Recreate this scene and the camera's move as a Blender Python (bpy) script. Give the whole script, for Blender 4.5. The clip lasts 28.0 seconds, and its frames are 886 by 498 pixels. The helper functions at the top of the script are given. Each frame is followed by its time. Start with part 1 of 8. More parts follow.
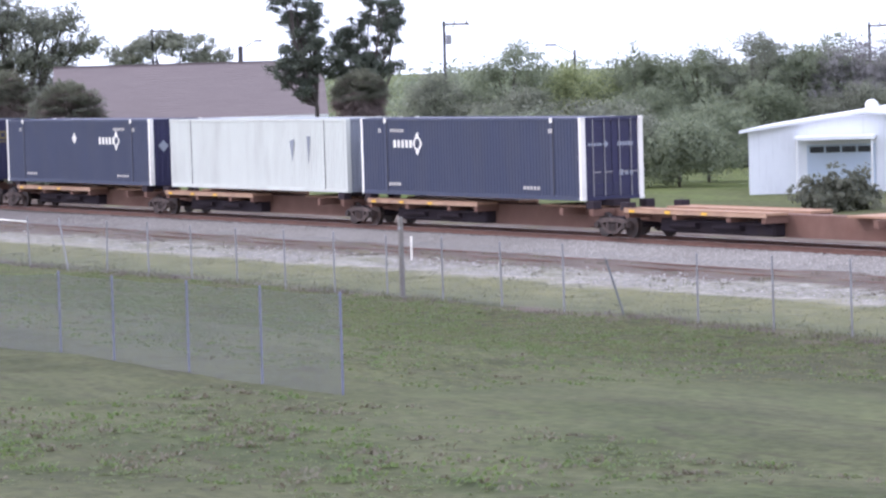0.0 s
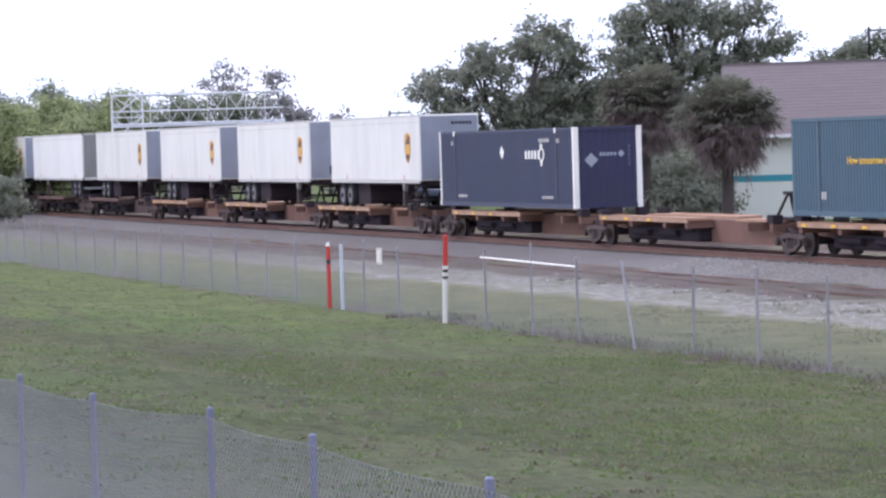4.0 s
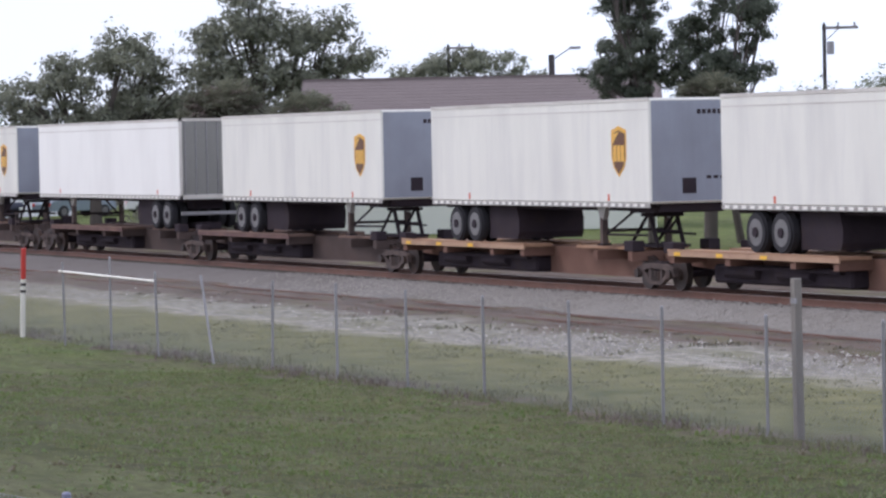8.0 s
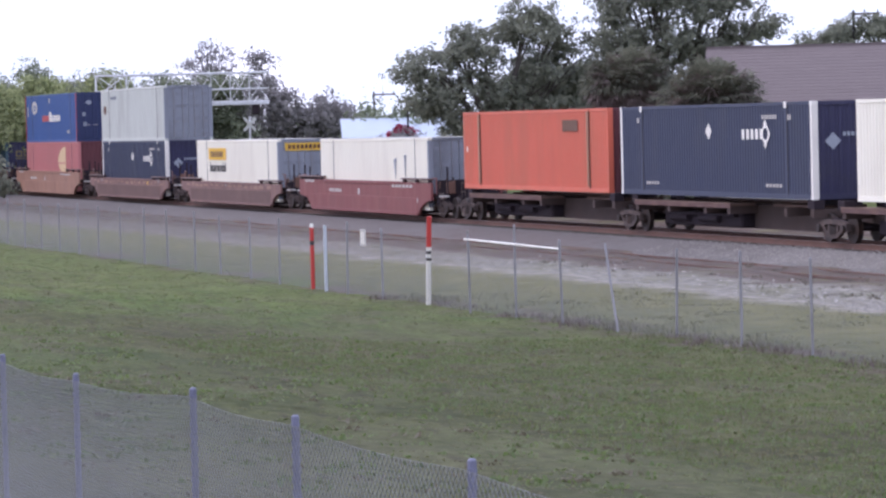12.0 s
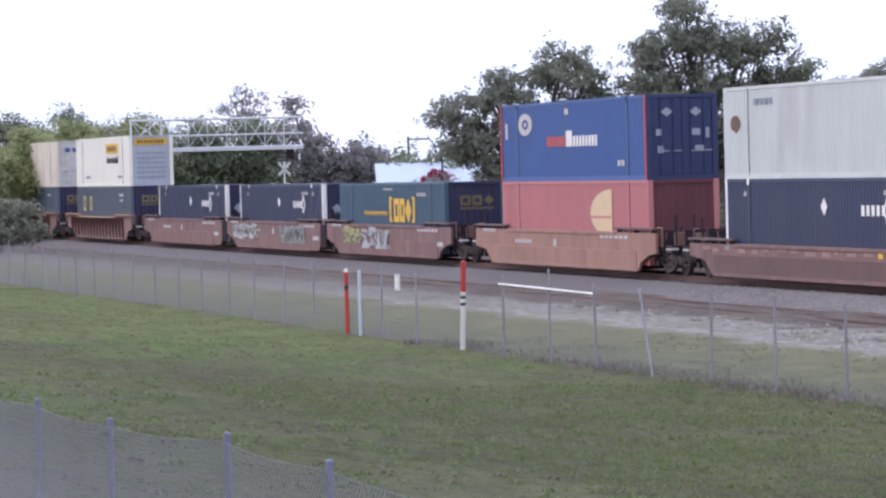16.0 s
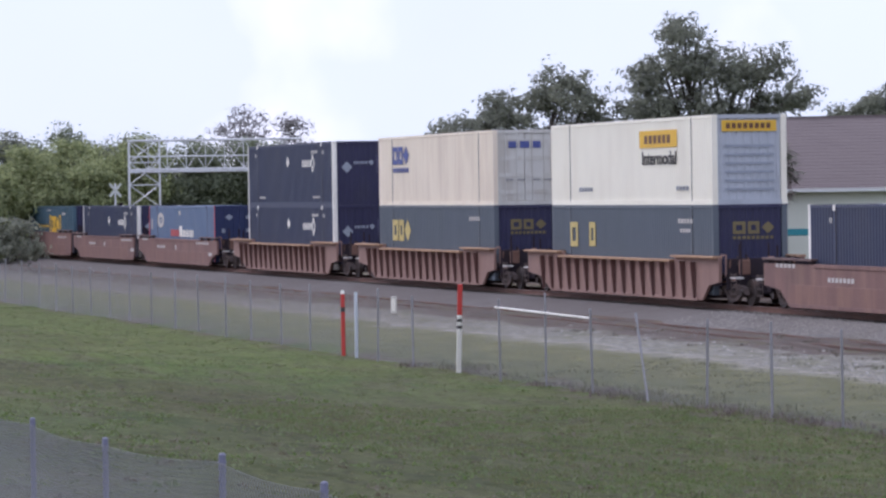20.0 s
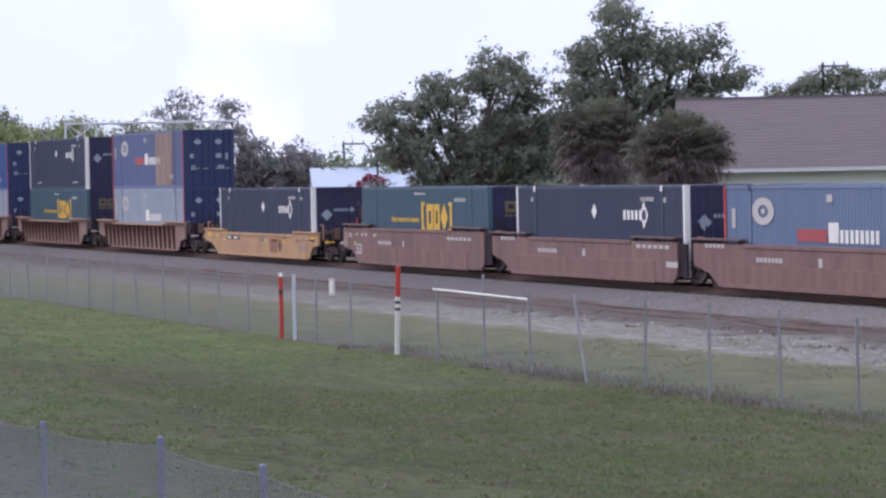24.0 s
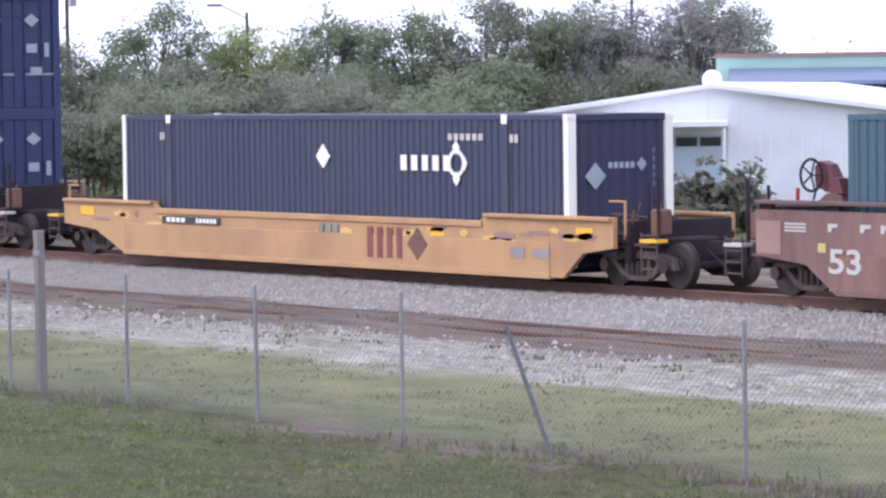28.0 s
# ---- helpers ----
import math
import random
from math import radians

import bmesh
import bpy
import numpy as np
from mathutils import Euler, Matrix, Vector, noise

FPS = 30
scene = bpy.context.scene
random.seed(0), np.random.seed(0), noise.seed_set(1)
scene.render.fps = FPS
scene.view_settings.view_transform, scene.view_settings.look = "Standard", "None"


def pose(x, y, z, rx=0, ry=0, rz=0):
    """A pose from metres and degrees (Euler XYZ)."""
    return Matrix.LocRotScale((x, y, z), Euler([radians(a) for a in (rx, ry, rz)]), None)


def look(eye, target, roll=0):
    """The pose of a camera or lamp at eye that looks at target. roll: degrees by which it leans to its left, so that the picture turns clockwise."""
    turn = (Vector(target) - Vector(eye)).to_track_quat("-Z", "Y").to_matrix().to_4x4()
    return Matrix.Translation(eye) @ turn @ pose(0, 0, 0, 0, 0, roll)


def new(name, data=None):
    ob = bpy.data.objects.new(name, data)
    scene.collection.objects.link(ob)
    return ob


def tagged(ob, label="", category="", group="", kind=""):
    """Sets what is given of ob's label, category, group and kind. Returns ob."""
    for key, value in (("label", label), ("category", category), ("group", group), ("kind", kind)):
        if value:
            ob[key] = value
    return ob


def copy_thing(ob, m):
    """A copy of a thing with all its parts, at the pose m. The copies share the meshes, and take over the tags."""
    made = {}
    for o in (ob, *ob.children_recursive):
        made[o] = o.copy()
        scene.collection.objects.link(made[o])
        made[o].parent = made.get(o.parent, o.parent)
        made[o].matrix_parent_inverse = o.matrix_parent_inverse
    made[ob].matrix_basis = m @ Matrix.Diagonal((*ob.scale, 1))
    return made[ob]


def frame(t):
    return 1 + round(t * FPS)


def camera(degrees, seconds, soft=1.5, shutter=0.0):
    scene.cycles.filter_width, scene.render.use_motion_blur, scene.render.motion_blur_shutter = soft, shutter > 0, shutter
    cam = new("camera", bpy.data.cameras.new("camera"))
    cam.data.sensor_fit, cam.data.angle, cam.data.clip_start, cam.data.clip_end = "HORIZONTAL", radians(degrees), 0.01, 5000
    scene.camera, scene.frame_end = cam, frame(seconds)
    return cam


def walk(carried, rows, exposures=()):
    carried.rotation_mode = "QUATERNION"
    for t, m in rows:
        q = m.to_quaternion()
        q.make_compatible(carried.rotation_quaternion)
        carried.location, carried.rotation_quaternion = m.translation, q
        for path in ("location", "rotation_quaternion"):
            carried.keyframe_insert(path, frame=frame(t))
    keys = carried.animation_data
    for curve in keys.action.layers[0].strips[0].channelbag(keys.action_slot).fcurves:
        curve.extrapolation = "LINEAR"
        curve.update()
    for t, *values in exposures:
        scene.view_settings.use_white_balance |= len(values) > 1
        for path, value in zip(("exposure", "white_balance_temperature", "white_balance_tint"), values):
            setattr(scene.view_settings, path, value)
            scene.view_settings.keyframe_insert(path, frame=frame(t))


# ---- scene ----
# ---- the camera: it stands on the bank, panning; it draws in over the first three seconds ----
EXPO = ((0, 0.50, 5510, 28), (1.5, 0.54, 5440, 28), (3, 0.50, 5370, 29), (4, 0.20, 5480, 28), (7, -0.15, 5640, 26), (8, -0.15, 5720, 24), (9, -0.12, 5760, 25), (10, -0.07, 5560, 29), (11, -0.03, 5490, 32), (15, 0, 5490, 32), (16, 0, 5490, 30), (18, -0.2, 5490, 26), (20, -0.32, 5510, 28), (22, -0.50, 5550, 30), (25, 0, 5490, 30), (26, 0.22, 5490, 30), (27, 0.22, 5490, 30), (28, 0.38, 5540, 28))
cam = camera(14.5, 28.0, soft=2.5)
walk(cam, [
    (0, look((44, -23.5, 6.6), (-42.810, 25.865, 1.391), -1.68)),
    (0.5, look((46.3, -19.9, 6.4), (-44.064, 22.663, 1.626), -1.73)),
    (1, look((38.5, -13.3, 5.8), (-53.906, 24.730, 1.947), -1.80)),
    (1.5, look((23, -8, 5.05), (-69.653, 29.425, 1.215), -1.40)),
    (2, look((11.3, -3.9, 4.78), (-81.816, 32.359, 0.938), -1.83)),
    (2.5, look((3.6, -1.1, 4.52), (-90.340, 32.912, 0.218), -2.39)),
    (3, look((0, 0, 4.35), (-94.650, 31.969, -0.051), -1.54)),
    (3.5, look((0, 0, 4.35), (-94.930, 31.188, 0.406), -1.40)),
    (4, look((0, 0, 4.35), (-95.548, 29.343, 1.254), -1.72)),
    (4.5, look((0, 0, 4.35), (-95.650, 29.021, 1.389), -1.94)),
    (6.5, look((0, 0, 4.35), (-92.359, 38.167, 0.730), -1.38)),
    (7, look((0, 0, 4.35), (-90.585, 42.239, 1.146), -1.05)),
    (7.5, look((0, 0, 4.35), (-90.635, 42.155, 1.477), -1.18)),
    (8, look((0, 0, 4.35), (-91.324, 40.633, 1.375), -1.15)),
    (8.5, look((0, 0, 4.35), (-92.612, 37.583, 1.105), -1.68)),
    (9, look((0, 0, 4.35), (-93.326, 35.699, 0.370), -1.81)),
    (9.5, look((0, 0, 4.35), (-93.908, 34.110, 0.134), -1.84)),
    (10, look((0, 0, 4.35), (-93.567, 35.000, -0.146), -1.49)),
    (10.5, look((0, 0, 4.35), (-93.757, 34.494, -0.102), -1.88)),
    (11, look((0, 0, 4.35), (-94.460, 32.578, 0.361), -2.04)),
    (11.5, look((0, 0, 4.35), (-95.002, 30.991, 0.584), -1.78)),
    (12, look((0, 0, 4.35), (-95.396, 29.771, 0.717), -1.46)),
    (12.5, look((0, 0, 4.35), (-95.434, 29.632, 0.578), -1.35)),
    (14.5, look((0, 0, 4.35), (-95.198, 30.441, 1.087), -0.93)),
    (15, look((0, 0, 4.35), (-95.196, 30.448, 1.102), -0.80)),
    (15.5, look((0, 0, 4.35), (-95.411, 29.804, 1.427), -1.12)),
    (16, look((0, 0, 4.35), (-95.713, 28.871, 2.023), -1.45)),
    (16.5, look((0, 0, 4.35), (-95.965, 28.038, 2.223), -1.71)),
    (17, look((0, 0, 4.35), (-95.959, 28.027, 1.841), -1.67)),
    (17.5, look((0, 0, 4.35), (-95.917, 28.193, 2.080), -1.59)),
    (18, look((0, 0, 4.35), (-95.870, 28.368, 2.311), -1.40)),
    (18.5, look((0, 0, 4.35), (-95.792, 28.638, 2.429), -1.23)),
    (19, look((0, 0, 4.35), (-95.809, 28.597, 2.656), -1.16)),
    (19.5, look((0, 0, 4.35), (-95.847, 28.473, 2.737), -1.01)),
    (20, look((0, 0, 4.35), (-95.697, 28.972, 2.680), -0.90)),
    (20.5, look((0, 0, 4.35), (-95.601, 29.292, 2.760), -0.98)),
    (21, look((0, 0, 4.35), (-95.462, 29.713, 2.313), -0.94)),
    (21.5, look((0, 0, 4.35), (-95.532, 29.491, 2.385), -0.90)),
    (22, look((0, 0, 4.35), (-95.557, 29.402, 2.273), -0.94)),
    (22.5, look((0, 0, 4.35), (-95.484, 29.640, 2.278), -1.01)),
    (24.5, look((0, 0, 4.35), (-94.862, 31.520, 1.589), -1.15)),
    (25, look((0, 0, 4.35), (-94.311, 33.062, 0.840), -1.14)),
    (25.5, look((0, 0, 4.35), (-93.439, 35.438, 0.704), -1.36)),
    (26, look((0, 0, 4.35), (-91.971, 38.993, -0.229), -1.26)),
    (26.5, look((0, 0, 4.35), (-89.638, 43.965, -1.322), -0.72)),
    (27, look((0, 0, 4.35), (-87.647, 47.799, -1.416), -1.05)),
    (27.5, look((0, 0, 4.35), (-84.850, 52.665, -0.832), -0.82)),
    (28, look((0, 0, 4.35), (-80.409, 59.263, -0.360), -0.76)),
], exposures=EXPO)

# ---- light ----
SUN_AZ, SUN_EL = 222.0, 42.0          # compass-like bearing of the sun (0 = +Y, 90 = +X) and height
world = bpy.data.worlds.new("sky")
scene.world = world
world.use_nodes = True
wn, wl = world.node_tree.nodes, world.node_tree.links
wn.clear()
w_out, w_bg = wn.new("ShaderNodeOutputWorld"), wn.new("ShaderNodeBackground")
w_sky, w_mix, w_noise, w_ramp, w_tc = (wn.new("ShaderNodeTexSky"), wn.new("ShaderNodeMix"), wn.new("ShaderNodeTexNoise"),
                                      wn.new("ShaderNodeValToRGB"), wn.new("ShaderNodeTexCoord"))
w_sky.sky_type, w_sky.sun_disc = "NISHITA", False
w_sky.sun_elevation, w_sky.sun_rotation = radians(SUN_EL), radians(SUN_AZ)
w_sky.air_density, w_sky.dust_density = 1.0, 2.0
w_mix.data_type = "RGBA"
w_noise.inputs["Scale"].default_value, w_noise.inputs["Detail"].default_value = 3.2, 6
w_ramp.color_ramp.elements[0].position, w_ramp.color_ramp.elements[1].position = 0.30, 0.62
w_ramp.color_ramp.elements[0].color, w_ramp.color_ramp.elements[1].color = (0.80, 0.80, 0.80, 1), (0.99, 0.99, 0.99, 1)
w_mix.inputs[7].default_value = (9.75, 10.4, 10.4, 1)
wl.new(w_tc.outputs["Generated"], w_noise.inputs["Vector"])
wl.new(w_noise.outputs["Fac"], w_ramp.inputs["Fac"])
wl.new(w_ramp.outputs["Color"], w_mix.inputs[0])
wl.new(w_sky.outputs["Color"], w_mix.inputs[6])
# a few soft white clouds in the haze
w_puff, w_puff_ramp, w_clouds = wn.new("ShaderNodeTexNoise"), wn.new("ShaderNodeValToRGB"), wn.new("ShaderNodeMix")
w_clouds.data_type = "RGBA"
w_puff.inputs["Scale"].default_value, w_puff.inputs["Detail"].default_value, w_puff.inputs["Roughness"].default_value = 9.0, 7, 0.45
w_puff_ramp.color_ramp.elements[0].position, w_puff_ramp.color_ramp.elements[1].position = 0.53, 0.68
w_puff_ramp.color_ramp.elements[0].color, w_puff_ramp.color_ramp.elements[1].color = (0, 0, 0, 1), (1, 1, 1, 1)
w_clouds.inputs[7].default_value = (13.2, 12.8, 12.2, 1)
wl.new(w_tc.outputs["Generated"], w_puff.inputs["Vector"])
wl.new(w_puff.outputs["Fac"], w_puff_ramp.inputs["Fac"])
wl.new(w_puff_ramp.outputs["Color"], w_clouds.inputs[0])
wl.new(w_mix.outputs[2], w_clouds.inputs[6])
wl.new(w_clouds.outputs[2], w_bg.inputs["Color"])
w_bg.inputs["Strength"].default_value = 0.122
wl.new(w_bg.outputs["Background"], w_out.inputs["Surface"])

sun = new("sun", bpy.data.lights.new("sun", "SUN"))
sun.data.energy, sun.data.angle, sun.data.color = 1.55, radians(20), (1.0, 0.92, 0.79)
sa, se = radians(SUN_AZ), radians(SUN_EL)
sun.matrix_world = look((0, 0, 60), (-math.sin(sa) * math.cos(se) * 50, -math.cos(sa) * math.cos(se) * 50, 60 - math.sin(se) * 50))


# ---- materials ----
def mat(name, base, rough=0.6, metal=0.0, var=0.18, scale=1.2, fine=30.0, bump=0.15, dirt=None, dirt_amount=0.35, dirt_scale=0.7,
        stretch=(1, 1, 1), streak=None, streak_amount=0.4):
    """A painted or natural surface: base colour broken at two scales, an optional dirt colour, and fine relief."""
    m = bpy.data.materials.new(name)
    m.use_nodes = True
    n, l = m.node_tree.nodes, m.node_tree.links
    b = n["Principled BSDF"]
    tc, info, add, mp = n.new("ShaderNodeTexCoord"), n.new("ShaderNodeObjectInfo"), n.new("ShaderNodeVectorMath"), n.new("ShaderNodeMapping")
    mul = n.new("ShaderNodeVectorMath")
    mul.operation, mul.inputs[1].default_value = "MULTIPLY", (37.0, 11.0, 5.0)
    l.new(info.outputs["Random"], mul.inputs[0])
    l.new(tc.outputs["Object"], add.inputs[0])
    l.new(mul.outputs[0], add.inputs[1])
    l.new(add.outputs[0], mp.inputs["Vector"])
    mp.inputs["Scale"].default_value = stretch
    n1, n2, n3 = n.new("ShaderNodeTexNoise"), n.new("ShaderNodeTexNoise"), n.new("ShaderNodeTexNoise")
    for q, s, d in ((n1, scale, 5), (n2, fine, 3), (n3, dirt_scale, 8)):
        l.new(mp.outputs[0], q.inputs["Vector"])
        q.inputs["Scale"].default_value, q.inputs["Detail"].default_value = s, d
    c1, c2 = n.new("ShaderNodeMix"), n.new("ShaderNodeMix")
    c1.data_type = c2.data_type = "RGBA"
    lo, hi = [max(0, v * (1 - var)) for v in base], [min(1, v * (1 + var)) for v in base]
    c1.inputs[6].default_value, c1.inputs[7].default_value = (*lo, 1), (*hi, 1)
    l.new(n1.outputs["Fac"], c1.inputs[0])
    c2.blend_type = "OVERLAY"
    c2.inputs[0].default_value = min(1, var * 1.6)
    l.new(c1.outputs[2], c2.inputs[6])
    l.new(n2.outputs["Color"], c2.inputs[7])
    hsv = n.new("ShaderNodeHueSaturation")
    hsv.inputs["Saturation"].default_value = 0.0
    l.new(n2.outputs["Color"], hsv.inputs["Color"])
    l.new(hsv.outputs["Color"], c2.inputs[7])
    out = c2.outputs[2]
    if dirt:
        r, c3 = n.new("ShaderNodeValToRGB"), n.new("ShaderNodeMix")
        c3.data_type = "RGBA"
        r.color_ramp.elements[0].position, r.color_ramp.elements[1].position = 0.48, 0.72
        r.color_ramp.elements[1].color = (dirt_amount, dirt_amount, dirt_amount, 1)
        l.new(n3.outputs["Fac"], r.inputs["Fac"])
        l.new(r.outputs["Color"], c3.inputs[0])
        l.new(out, c3.inputs[6])
        c3.inputs[7].default_value = (*dirt, 1)
        out = c3.outputs[2]
    if streak:
        m4, n4, r4, c4 = n.new("ShaderNodeMapping"), n.new("ShaderNodeTexNoise"), n.new("ShaderNodeValToRGB"), n.new("ShaderNodeMix")
        m4.inputs["Scale"].default_value = (1.0, 1.0, 0.10)
        l.new(add.outputs[0], m4.inputs["Vector"])
        l.new(m4.outputs[0], n4.inputs["Vector"])
        n4.inputs["Scale"].default_value, n4.inputs["Detail"].default_value, n4.inputs["Roughness"].default_value = 1.9, 9, 0.68
        r4.color_ramp.elements[0].position, r4.color_ramp.elements[1].position = 0.47, 0.70
        r4.color_ramp.elements[1].color = (streak_amount, streak_amount, streak_amount, 1)
        c4.data_type = "RGBA"
        l.new(n4.outputs["Fac"], r4.inputs["Fac"])
        l.new(r4.outputs["Color"], c4.inputs[0])
        l.new(out, c4.inputs[6])
        c4.inputs[7].default_value = (*streak, 1)
        out = c4.outputs[2]
    l.new(out, b.inputs["Base Color"])
    b.inputs["Roughness"].default_value, b.inputs["Metallic"].default_value = rough, metal
    bp = n.new("ShaderNodeBump")
    bp.inputs["Strength"].default_value, bp.inputs["Distance"].default_value = bump, 0.02
    l.new(n2.outputs["Fac"], bp.inputs["Height"])
    l.new(bp.outputs["Normal"], b.inputs["Normal"])
    return m


def leaf_mat(name, c_lo, c_hi, trans=0.25):
    """Leaves: colour from leaf to leaf by island, a little light through them."""
    m = bpy.data.materials.new(name)
    m.use_nodes = True
    n, l = m.node_tree.nodes, m.node_tree.links
    b, out = n["Principled BSDF"], n["Material Output"]
    geo, ramp, tr, ms = n.new("ShaderNodeNewGeometry"), n.new("ShaderNodeValToRGB"), n.new("ShaderNodeBsdfTranslucent"), n.new("ShaderNodeMixShader")
    ramp.color_ramp.elements[0].color, ramp.color_ramp.elements[1].color = (*c_lo, 1), (*c_hi, 1)
    l.new(geo.outputs["Random Per Island"], ramp.inputs["Fac"])
    l.new(ramp.outputs["Color"], b.inputs["Base Color"])
    l.new(ramp.outputs["Color"], tr.inputs["Color"])
    b.inputs["Roughness"].default_value = 0.65
    ms.inputs[0].default_value = trans
    l.new(b.outputs[0], ms.inputs[1])
    l.new(tr.outputs[0], ms.inputs[2])
    l.new(ms.outputs[0], out.inputs["Surface"])
    return m


def ground_mat():
    """Grass with worn patches near the fence, a sandy strip, brown dirt beside the track, grass again beyond."""
    m = bpy.data.materials.new("ground_cover")
    m.use_nodes = True
    n, l = m.node_tree.nodes, m.node_tree.links
    b = n["Principled BSDF"]
    tc, sep = n.new("ShaderNodeTexCoord"), n.new("ShaderNodeSeparateXYZ")
    l.new(tc.outputs["Object"], sep.inputs[0])

    def noise_of(scale, detail=6, stretch=None):
        q = n.new("ShaderNodeTexNoise")
        q.inputs["Scale"].default_value, q.inputs["Detail"].default_value = scale, detail
        src = tc.outputs["Object"]
        if stretch:
            mp = n.new("ShaderNodeMapping")
            mp.inputs["Scale"].default_value = stretch
            l.new(src, mp.inputs["Vector"])
            src = mp.outputs[0]
        l.new(src, q.inputs["Vector"])
        return q.outputs["Fac"]

    def ramp_of(fac, p0, p1, c0, c1):
        r = n.new("ShaderNodeValToRGB")
        r.color_ramp.elements[0].position, r.color_ramp.elements[1].position = p0, p1
        r.color_ramp.elements[0].color, r.color_ramp.elements[1].color = (*c0, 1), (*c1, 1)
        l.new(fac, r.inputs["Fac"])
        return r.outputs["Color"]

    def mixed(fac, a, c):
        q = n.new("ShaderNodeMix")
        q.data_type = "RGBA"
        l.new(fac, q.inputs[0])
        l.new(a, q.inputs[6])
        l.new(c, q.inputs[7])
        return q.outputs[2]

    def math_of(op, a, v):
        q = n.new("ShaderNodeMath")
        q.operation = op
        for k, s in enumerate((a, v)):
            if isinstance(s, (int, float)):
                q.inputs[k].default_value = s
            else:
                l.new(s, q.inputs[k])
        return q.outputs[0]

    def band(y0, y1, wob):
        """0 below y0, 1 above y1 across the track, with a ragged edge."""
        y = math_of("ADD", sep.outputs["Y"], math_of("MULTIPLY", math_of("SUBTRACT", noise_of(0.55, 8), 0.5), wob))
        q = n.new("ShaderNodeMapRange")
        q.inputs["From Min"].default_value, q.inputs["From Max"].default_value = y0, y1
        l.new(y, q.inputs["Value"])
        return q.outputs["Result"]

    grass = ramp_of(noise_of(0.30, 9, (0.7, 1.0, 1)), 0.36, 0.64, (0.058, 0.098, 0.027), (0.122, 0.160, 0.052))
    grass = mixed(ramp_of(noise_of(0.085, 5, (0.6, 1.0, 1)), 0.40, 0.60, (0, 0, 0), (0.9, 0.9, 0.9)), grass, ramp_of(noise_of(0.5, 9, (0.4, 1.0, 1)), 0.36, 0.64, (0.100, 0.108, 0.040), (0.165, 0.165, 0.068)))
    worn = ramp_of(noise_of(0.7, 9, (0.35, 1.0, 1)), 0.46, 0.62, (0, 0, 0), (0.75, 0.75, 0.75))
    grass = mixed(worn, grass, ramp_of(noise_of(3.0, 9, (0.7, 1.0, 1)), 0.3, 0.7, (0.082, 0.074, 0.046), (0.146, 0.130, 0.088)))
    tired = ramp_of(noise_of(0.075, 7, (0.55, 1.5, 1)), 0.47, 0.60, (0, 0, 0), (0.7, 0.7, 0.7))
    grass = mixed(tired, grass, ramp_of(noise_of(1.4, 9, (0.5, 1.4, 1)), 0.36, 0.64, (0.058, 0.056, 0.028), (0.104, 0.100, 0.050)))
    brow = n.new("ShaderNodeMapRange")
    brow.inputs["From Min"].default_value, brow.inputs["From Max"].default_value, brow.inputs["To Max"].default_value = -62.0, -92.0, 0.7
    l.new(math_of("ADD", sep.outputs["X"], math_of("MULTIPLY", math_of("SUBTRACT", noise_of(0.22, 8, (0.5, 1.0, 1)), 0.5), 40.0)), brow.inputs["Value"])
    grass = mixed(math_of("MULTIPLY", brow.outputs["Result"], band(14.0, 20.0, 7.0)), grass, ramp_of(noise_of(0.9, 9, (0.5, 1.2, 1)), 0.36, 0.64, (0.095, 0.128, 0.036), (0.150, 0.178, 0.056)))
    thick = n.new("ShaderNodeMapRange")
    thick.inputs["From Min"].default_value, thick.inputs["From Max"].default_value, thick.inputs["To Max"].default_value = -84.0, -38.0, 0.8
    l.new(math_of("ADD", sep.outputs["X"], math_of("MULTIPLY", math_of("SUBTRACT", noise_of(0.25, 8, (0.5, 1.0, 1)), 0.5), 60.0)), thick.inputs["Value"])
    grass = mixed(thick.outputs["Result"], grass, ramp_of(noise_of(0.6, 9, (0.4, 1.0, 1)), 0.36, 0.64, (0.064, 0.070, 0.034), (0.106, 0.112, 0.056)))
    shabby = n.new("ShaderNodeMapRange")
    shabby.inputs["From Min"].default_value, shabby.inputs["From Max"].default_value, shabby.inputs["To Max"].default_value = -46.0, -26.0, 0.75
    l.new(math_of("ADD", sep.outputs["X"], math_of("MULTIPLY", math_of("SUBTRACT", noise_of(0.35, 8, (0.6, 1.0, 1)), 0.5), 34.0)), shabby.inputs["Value"])
    grass = mixed(math_of("MULTIPLY", shabby.outputs["Result"], band(13.0, 17.0, 5.0)), grass, ramp_of(noise_of(1.1, 9, (0.5, 1.3, 1)), 0.36, 0.64, (0.046, 0.045, 0.024), (0.086, 0.084, 0.042)))
    fine = ramp_of(noise_of(5.0, 10, (0.75, 1.0, 1)), 0.36, 0.64, (0.46, 0.48, 0.44), (1.22, 1.22, 1.15))
    mulm = n.new("ShaderNodeMix")
    mulm.data_type, mulm.blend_type = "RGBA", "MULTIPLY"
    mulm.inputs[0].default_value = 0.5
    l.new(grass, mulm.inputs[6])
    l.new(fine, mulm.inputs[7])
    grass = mulm.outputs[2]
    # short shadow streaks of the rough turf, painted as dark brown
    shade_streaks = ramp_of(noise_of(1.8, 6, (0.6, 1.9, 1)), 0.57, 0.68, (0, 0, 0), (0.75, 0.75, 0.75))
    grass = mixed(shade_streaks, grass, ramp_of(noise_of(6.0, 6), 0.35, 0.65, (0.040, 0.038, 0.022), (0.078, 0.070, 0.042)))
    soil = ramp_of(noise_of(3.0, 9), 0.35, 0.7, (0.096, 0.076, 0.062), (0.185, 0.150, 0.126))
